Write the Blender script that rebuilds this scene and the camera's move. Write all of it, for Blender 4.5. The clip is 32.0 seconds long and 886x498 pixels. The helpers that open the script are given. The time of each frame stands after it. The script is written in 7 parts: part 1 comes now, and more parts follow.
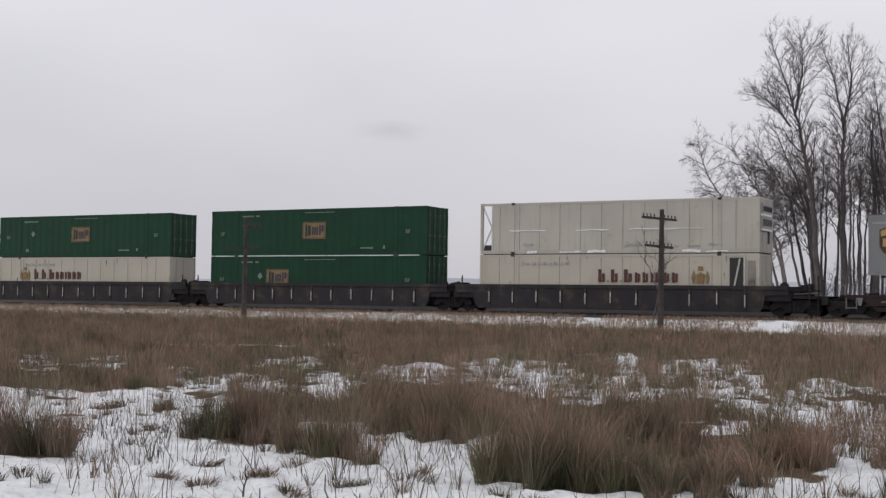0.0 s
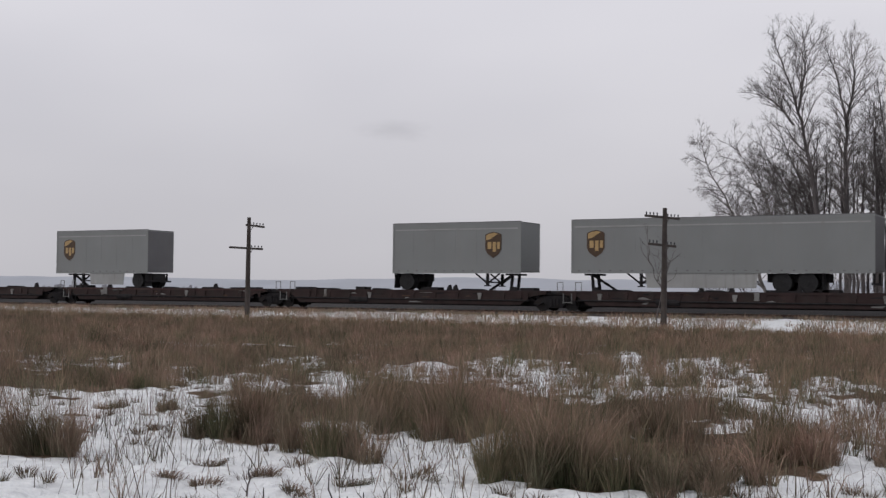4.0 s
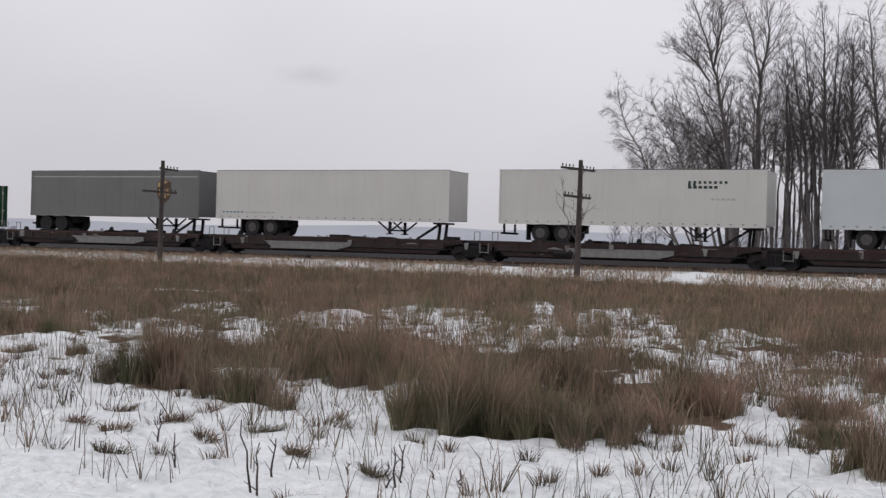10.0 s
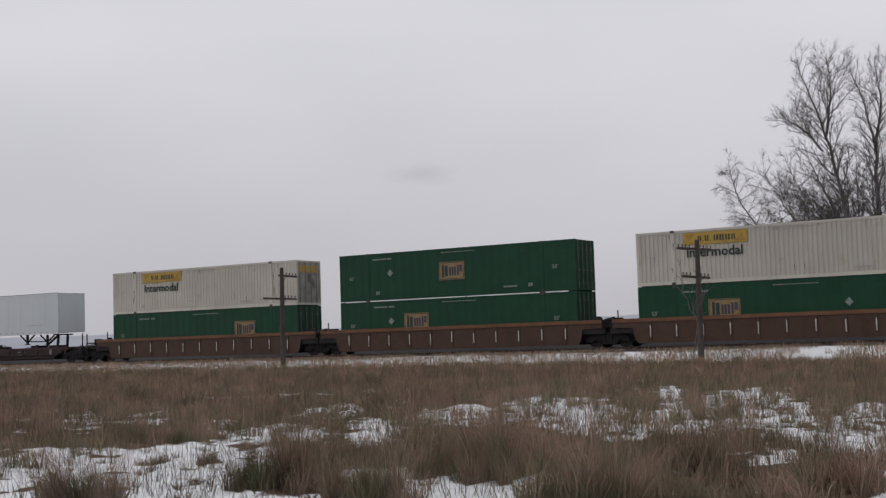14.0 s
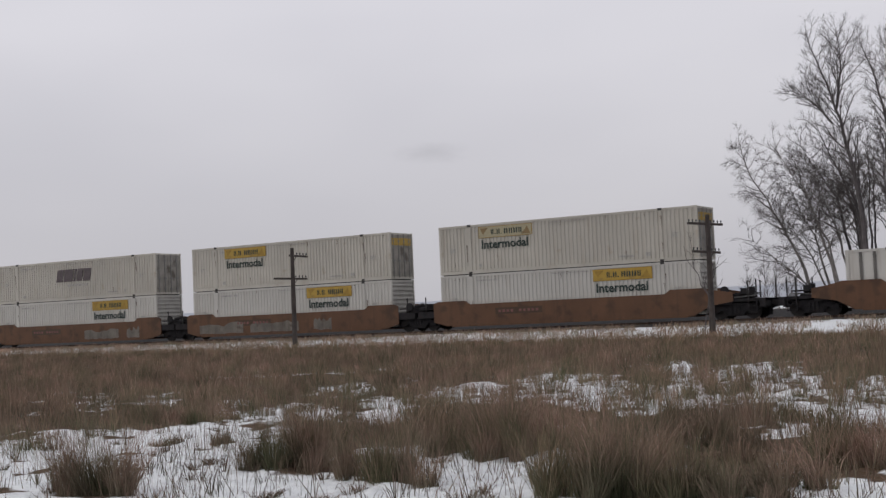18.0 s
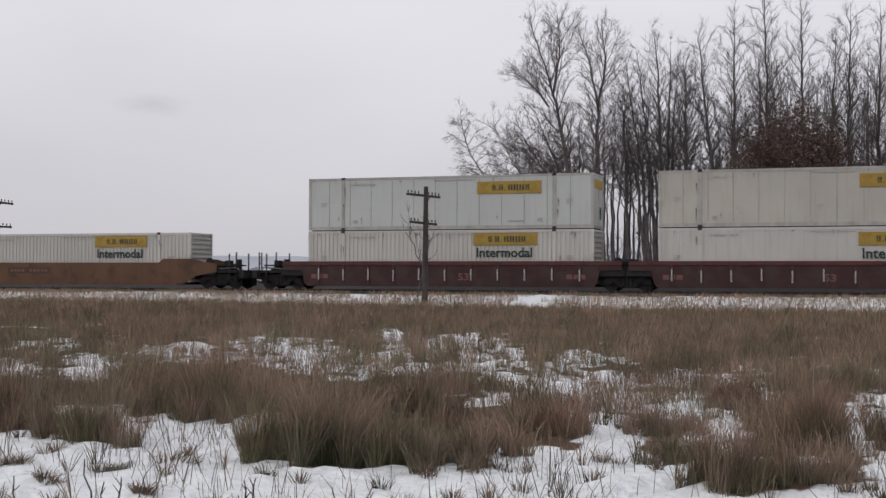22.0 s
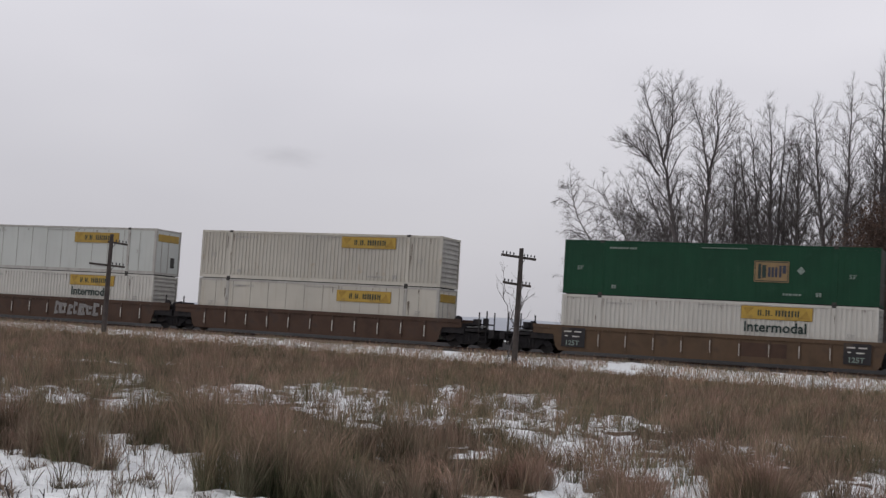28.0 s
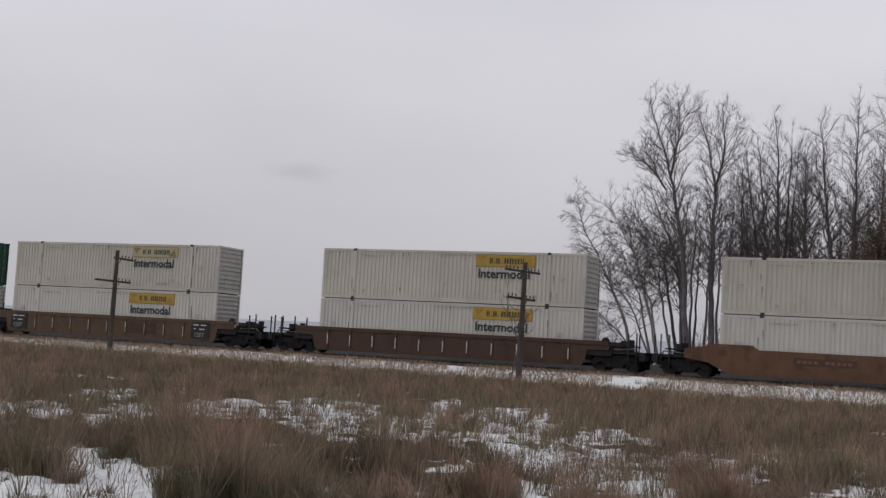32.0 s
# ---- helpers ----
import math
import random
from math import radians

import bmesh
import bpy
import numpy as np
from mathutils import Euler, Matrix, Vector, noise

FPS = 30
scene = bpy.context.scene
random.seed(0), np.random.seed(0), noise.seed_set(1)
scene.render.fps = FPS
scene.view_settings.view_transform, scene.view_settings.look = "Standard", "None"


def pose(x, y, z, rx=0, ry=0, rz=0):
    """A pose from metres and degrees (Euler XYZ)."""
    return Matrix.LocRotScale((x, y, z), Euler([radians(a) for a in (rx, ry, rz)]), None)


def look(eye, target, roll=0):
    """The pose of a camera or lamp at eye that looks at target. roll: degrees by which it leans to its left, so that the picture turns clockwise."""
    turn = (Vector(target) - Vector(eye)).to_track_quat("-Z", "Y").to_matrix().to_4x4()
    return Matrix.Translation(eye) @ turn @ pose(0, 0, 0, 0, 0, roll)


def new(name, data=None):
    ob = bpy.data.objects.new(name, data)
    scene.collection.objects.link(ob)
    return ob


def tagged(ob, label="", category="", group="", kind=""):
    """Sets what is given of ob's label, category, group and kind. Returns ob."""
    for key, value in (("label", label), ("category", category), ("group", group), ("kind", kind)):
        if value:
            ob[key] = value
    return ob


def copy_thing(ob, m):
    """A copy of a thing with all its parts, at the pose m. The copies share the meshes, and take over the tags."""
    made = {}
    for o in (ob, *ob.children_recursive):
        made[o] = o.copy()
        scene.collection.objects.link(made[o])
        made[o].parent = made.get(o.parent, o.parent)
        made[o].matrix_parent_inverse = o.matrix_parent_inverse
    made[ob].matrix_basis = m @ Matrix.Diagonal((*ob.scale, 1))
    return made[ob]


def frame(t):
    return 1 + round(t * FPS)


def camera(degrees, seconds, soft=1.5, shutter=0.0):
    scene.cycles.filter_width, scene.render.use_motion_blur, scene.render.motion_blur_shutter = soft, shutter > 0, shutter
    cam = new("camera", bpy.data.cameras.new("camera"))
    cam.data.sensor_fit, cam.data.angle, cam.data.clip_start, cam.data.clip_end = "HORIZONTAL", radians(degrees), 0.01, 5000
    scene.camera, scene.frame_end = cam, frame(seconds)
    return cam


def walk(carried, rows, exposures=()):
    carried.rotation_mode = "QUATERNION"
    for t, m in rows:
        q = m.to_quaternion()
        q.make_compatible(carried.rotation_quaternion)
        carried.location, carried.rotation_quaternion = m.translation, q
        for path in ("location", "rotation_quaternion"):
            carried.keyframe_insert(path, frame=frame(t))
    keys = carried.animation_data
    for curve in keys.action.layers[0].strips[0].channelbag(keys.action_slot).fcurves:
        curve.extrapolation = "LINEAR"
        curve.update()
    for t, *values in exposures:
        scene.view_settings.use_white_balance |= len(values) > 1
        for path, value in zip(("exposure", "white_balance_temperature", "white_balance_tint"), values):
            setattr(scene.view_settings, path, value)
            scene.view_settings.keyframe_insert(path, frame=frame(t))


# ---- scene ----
# ---- the camera and its way ----
cam = camera(38.655, 32.0, soft=1.36, shutter=0.08)


def aim(x, y, z, yaw, pitch, roll):
    """A camera pose: yaw to the left of +y, pitch up, roll to its left."""
    return pose(x, y, z, 0, 0, yaw) @ pose(0, 0, 0, 90 + pitch) @ pose(0, 0, 0, 0, 0, roll)


PATH = [
    (0, 0, 0, 0.739, 29.129, 2.115, 0.912),
    (0.5, 0, 0, 0.739, 29.343, 2.091, 0.987),
    (1, 0, 0, 0.739, 29.497, 2.075, 0.964),
    (1.5, 0, 0, 0.739, 29.593, 2.074, 0.967),
    (2, 0, 0, 0.739, 29.593, 2.082, 0.963),
    (2.5, 0, 0, 0.739, 29.528, 2.066, 0.958),
    (3, 0, 0, 0.739, 29.449, 2.078, 0.905),
    (3.5, 0, 0, 0.739, 29.35, 2.077, 0.831),
    (5.5, 0, 0, 0.739, 29.071, 2.058, 0.813),
    (6, 0, 0, 0.739, 29.059, 2.019, 0.891),
    (6.5, 0, 0, 0.739, 29.109, 1.987, 0.914),
    (7, 0, 0, 0.739, 29.167, 1.952, 0.862),
    (7.5, 0, 0, 0.739, 29.219, 1.891, 0.88),
    (8, 0, 0, 0.739, 29.194, 1.84, 0.849),
    (8.5, 0, 0, 0.739, 29.133, 1.828, 0.909),
    (9, 0, 0, 0.739, 29.059, 1.826, 0.916),
    (9.5, 0, 0, 0.739, 26.807, 1.263, 1.295),
    (10, 0, 0, 0.739, 25.412, -0.182, 1.737),
    (10.5, 0, 0, 0.739, 24.009, -0.692, 2.031),
    (11, 0, 0, 0.739, 23.015, 0.115, 2.025),
    (11.5, 0, 0, 0.739, 22.155, 1.251, 1.693),
    (12, 0, 0, 0.739, 21.744, 1.729, 1.131),
    (12.5, 0, 0, 0.739, 22.46, 2.076, 0.512),
    (13, 0, 0, 0.739, 22.734, 2.331, 0.344),
    (13.5, 0, 0, 0.739, 25.378, 3.337, -3.108),
    (14, 0, 0, 0.739, 30.698, 4.014, -1.73),
    (14.5, 0, 0, 0.739, 31.411, 3.234, -2.332),
    (16.5, 0, 0, 0.739, 31.213, 3.023, -2.494),
    (17, 0, 0, 0.739, 31.151, 3.04, -2.425),
    (17.5, 0, 0, 0.739, 31.218, 3.031, -2.317),
    (18, 0, 0, 0.739, 31.193, 3.037, -2.408),
    (18.5, 0, 0, 0.739, 30.907, 2.81, -2.341),
    (19, 0, 0, 0.739, 28.811, 2.417, -1.226),
    (19.5, 0, 0, 0.739, 27.798, 2.127, -0.836),
    (20, 0, 0, 0.739, 27.067, 1.997, -0.493),
    (20.5, 0, 0, 0.739, 25.53, 1.858, -1.313),
    (21, 0, 0, 0.739, 23.066, 1.329, -0.853),
    (21.5, 0, 0, 0.739, 20.533, 0.977, -0.257),
    (22, 0, 0, 0.739, 18.515, 1.185, 0.377),
    (22.5, 0, 0, 0.739, 16.562, 1.363, 1.123),
    (23, 0.046, -0.02, 0.732, 18.99, 2.718, 1.46),
    (23.5, 0.086, -0.005, 0.738, 20.49, 3.274, 1.65),
    (24, 0.16, -0.005, 0.731, 21.251, 3.726, 2.043),
    (24.5, 0.292, -0.01, 0.732, 21.944, 3.758, 2.331),
    (26.5, 0.973, -0.269, 0.711, 23.542, 3.806, 2.536),
    (27, 1.14, -0.161, 0.72, 23.754, 3.734, 3.01),
    (27.5, 1.383, -0.076, 0.715, 24.04, 3.751, 3.275),
    (28, 1.581, -0.036, 0.712, 24.228, 3.742, 3.696),
    (28.5, 1.731, 0.033, 0.711, 24.459, 3.74, 3.964),
    (29, 1.836, 0.052, 0.708, 24.587, 3.736, 4.217),
    (29.5, 1.936, 0.083, 0.703, 24.711, 3.82, 4.095),
    (30, 1.999, 0.139, 0.691, 24.998, 4.021, 3.319),
    (30.5, 2.01, 0.143, 0.7, 24.878, 4.115, 3.154),
    (31, 2.03, 0.144, 0.691, 25.066, 4.287, 3.008),
    (31.5, 2.03, 0.156, 0.685, 25.045, 4.376, 3.402),
    (32, 2.013, 0.18, 0.714, 24.883, 4.387, 3.506),
]
EXPOSURES = [(0, 0.08), (1, 0.02), (2, -0.03), (3, -0.05), (6, 0.0), (8, 0.0), (9, -0.02), (10, 0.12), (11, 0.13), (13, 0.1), (14, -0.1), (17, -0.07), (19, -0.08), (21, 0.08), (22, 0.1), (23, 0.12), (24, 0.0), (27, -0.05), (28, -0.02), (31, -0.1), (32, -0.14)]
walk(cam, [(r[0], aim(*r[1:])) for r in PATH], EXPOSURES)

# ---- sky and sun ----
SUN_AZIMUTH, SUN_HEIGHT = 238.0, 36.0
world = bpy.data.worlds.new("overcast_sky")
scene.world = world
world.use_nodes = True
wt = world.node_tree
wt.nodes.clear()


def wnode(kind, **values):
    n = wt.nodes.new(kind)
    for k, v in values.items():
        n.inputs[k].default_value = v
    return n


w_out = wt.nodes.new("ShaderNodeOutputWorld")
w_bg = wnode("ShaderNodeBackground", Strength=1.0)
w_sky = wt.nodes.new("ShaderNodeTexSky")
w_sky.sky_type = "NISHITA"
w_sky.sun_disc = False
w_sky.sun_elevation = radians(SUN_HEIGHT)
w_sky.sun_rotation = radians(SUN_AZIMUTH)
w_sky.air_density, w_sky.dust_density = 1.0, 4.0
w_dim = wt.nodes.new("ShaderNodeVectorMath")
w_dim.operation = "SCALE"
w_dim.inputs["Scale"].default_value = 0.06
wt.links.new(w_sky.outputs[0], w_dim.inputs[0])
w_co = wt.nodes.new("ShaderNodeTexCoord")
w_map = wt.nodes.new("ShaderNodeMapping")
w_map.inputs["Scale"].default_value = (1.0, 1.0, 2.6)
wt.links.new(w_co.outputs["Generated"], w_map.inputs[0])
w_noise = wnode("ShaderNodeTexNoise", Scale=2.3, Detail=3.0, Roughness=0.45)
wt.links.new(w_map.outputs[0], w_noise.inputs["Vector"])
w_ramp = wt.nodes.new("ShaderNodeValToRGB")
w_ramp.color_ramp.elements[0].position, w_ramp.color_ramp.elements[0].color = 0.30, (0.690, 0.680, 0.735, 1)
w_ramp.color_ramp.elements[1].position, w_ramp.color_ramp.elements[1].color = 0.66, (0.790, 0.775, 0.825, 1)
wt.links.new(w_noise.outputs[0], w_ramp.inputs[0])
# the cloud deck is brighter overhead than near the horizon
w_sep = wt.nodes.new("ShaderNodeSeparateXYZ")
wt.links.new(w_co.outputs["Generated"], w_sep.inputs[0])
w_high = wt.nodes.new("ShaderNodeMapRange")
w_high.inputs["From Min"].default_value, w_high.inputs["From Max"].default_value = 0.0, 0.24
w_high.inputs["To Min"].default_value, w_high.inputs["To Max"].default_value = 0.76, 1.07
wt.links.new(w_sep.outputs["Z"], w_high.inputs["Value"])
w_mul = wt.nodes.new("ShaderNodeVectorMath")
w_mul.operation = "SCALE"
wt.links.new(w_ramp.outputs[0], w_mul.inputs[0])
wt.links.new(w_high.outputs[0], w_mul.inputs["Scale"])
# one small soft darker cloud low in the sky
w_off = wt.nodes.new("ShaderNodeVectorMath")
w_off.operation = "SUBTRACT"
wt.links.new(w_co.outputs["Generated"], w_off.inputs[0])
w_off.inputs[1].default_value = (-0.518, 0.845, 0.129)
w_flat = wt.nodes.new("ShaderNodeVectorMath")
w_flat.operation = "MULTIPLY"
wt.links.new(w_off.outputs[0], w_flat.inputs[0])
w_flat.inputs[1].default_value = (26.0, 26.0, 95.0)
w_len = wt.nodes.new("ShaderNodeVectorMath")
w_len.operation = "LENGTH"
wt.links.new(w_flat.outputs[0], w_len.inputs[0])
w_wisp = wnode("ShaderNodeTexNoise", Scale=38.0, Detail=3.0)
wt.links.new(w_map.outputs[0], w_wisp.inputs["Vector"])
w_edge = wt.nodes.new("ShaderNodeMath")
w_edge.operation = "MULTIPLY_ADD"
wt.links.new(w_wisp.outputs[0], w_edge.inputs[0])
w_edge.inputs[1].default_value = 1.1
wt.links.new(w_len.outputs["Value"], w_edge.inputs[2])
w_soft = wt.nodes.new("ShaderNodeMapRange")
w_soft.interpolation_type = "SMOOTHSTEP"
for k_, v_ in (("From Min", 0.5), ("From Max", 1.5), ("To Min", 0.885), ("To Max", 1.0)):
    w_soft.inputs[k_].default_value = v_
wt.links.new(w_edge.outputs[0], w_soft.inputs["Value"])
w_cloud = wt.nodes.new("ShaderNodeVectorMath")
w_cloud.operation = "SCALE"
wt.links.new(w_mul.outputs[0], w_cloud.inputs[0])
wt.links.new(w_soft.outputs[0], w_cloud.inputs["Scale"])
w_mix = wt.nodes.new("ShaderNodeMix")
w_mix.data_type = "RGBA"
w_mix.inputs["Factor"].default_value = 0.9
wt.links.new(w_dim.outputs[0], w_mix.inputs["A"])
wt.links.new(w_cloud.outputs[0], w_mix.inputs["B"])
wt.links.new(w_mix.outputs["Result"], w_bg.inputs[0])
wt.links.new(w_bg.outputs[0], w_out.inputs[0])

sun = new("sun", bpy.data.lights.new("sun", "SUN"))
sun.data.energy, sun.data.angle, sun.data.color = 0.5, radians(25), (1.0, 0.96, 0.9)
a_, e_ = radians(SUN_AZIMUTH), radians(SUN_HEIGHT)
sun.matrix_basis = look((0, 0, 60), (-math.sin(a_) * math.cos(e_), -math.cos(a_) * math.cos(e_), 60 - math.sin(e_)))


# ---- materials ----
def material(name, color, rough=0.7, metal=0.0, vary=0.12, scale=3.0, bump=0.0, bump_scale=40.0, dirt=None, dirt_at=0.62,
             dirt_scale=1.2, streak=0.0, rand=0.0, spec=0.4, fine=0.0):
    m = bpy.data.materials.new(name)
    m.use_nodes = True
    nt = m.node_tree
    b = nt.nodes["Principled BSDF"]
    b.inputs["Roughness"].default_value, b.inputs["Metallic"].default_value = rough, metal
    b.inputs["Specular IOR Level"].default_value = spec
    co = nt.nodes.new("ShaderNodeTexCoord")

    def noise_at(sc, detail=4.0, stretch=None):
        n = nt.nodes.new("ShaderNodeTexNoise")
        n.inputs["Scale"].default_value, n.inputs["Detail"].default_value = sc, detail
        if stretch:
            mp = nt.nodes.new("ShaderNodeMapping")
            mp.inputs["Scale"].default_value = stretch
            nt.links.new(co.outputs["Object"], mp.inputs[0])
            nt.links.new(mp.outputs[0], n.inputs["Vector"])
        else:
            nt.links.new(co.outputs["Object"], n.inputs["Vector"])
        return n.outputs[0]

    def ranged(sock, lo, hi, f0=0.3, f1=0.7):
        r = nt.nodes.new("ShaderNodeMapRange")
        for k, v in (("From Min", f0), ("From Max", f1), ("To Min", lo), ("To Max", hi)):
            r.inputs[k].default_value = v
        nt.links.new(sock, r.inputs["Value"])
        return r.outputs[0]

    def times(col, fac):
        v = nt.nodes.new("ShaderNodeVectorMath")
        v.operation = "SCALE"
        if isinstance(col, tuple):
            v.inputs[0].default_value = col[:3]
        else:
            nt.links.new(col, v.inputs[0])
        nt.links.new(fac, v.inputs["Scale"])
        return v.outputs[0]

    def mixed(a, bcol, fac):
        x = nt.nodes.new("ShaderNodeMix")
        x.data_type = "RGBA"
        nt.links.new(a, x.inputs["A"])
        x.inputs["B"].default_value = (*bcol, 1)
        nt.links.new(fac, x.inputs["Factor"])
        return x.outputs["Result"]

    col = times(color, ranged(noise_at(scale), 1 - vary, 1 + vary))
    if fine:
        col = times(col, ranged(noise_at(scale * 14, 2.0), 1 - fine, 1 + fine))
    if rand:
        info = nt.nodes.new("ShaderNodeObjectInfo")
        col = times(col, ranged(info.outputs["Random"], 1 - rand, 1 + rand, 0, 1))
    if streak:
        col = mixed(col, dirt or (0.12, 0.1, 0.085), ranged(noise_at(1.0, 3.0, (4.5, 4.5, 0.35)), 0, streak, 0.52, 0.8))
    if dirt:
        col = mixed(col, dirt, ranged(noise_at(dirt_scale, 6.0), 0, 0.85, dirt_at, dirt_at + 0.12))
    nt.links.new(col, b.inputs["Base Color"])
    if bump:
        bp = nt.nodes.new("ShaderNodeBump")
        bp.inputs["Strength"].default_value, bp.inputs["Distance"].default_value = bump, 0.02
        nt.links.new(noise_at(bump_scale), bp.inputs["Height"])
        nt.links.new(bp.outputs[0], b.inputs["Normal"])
    return m


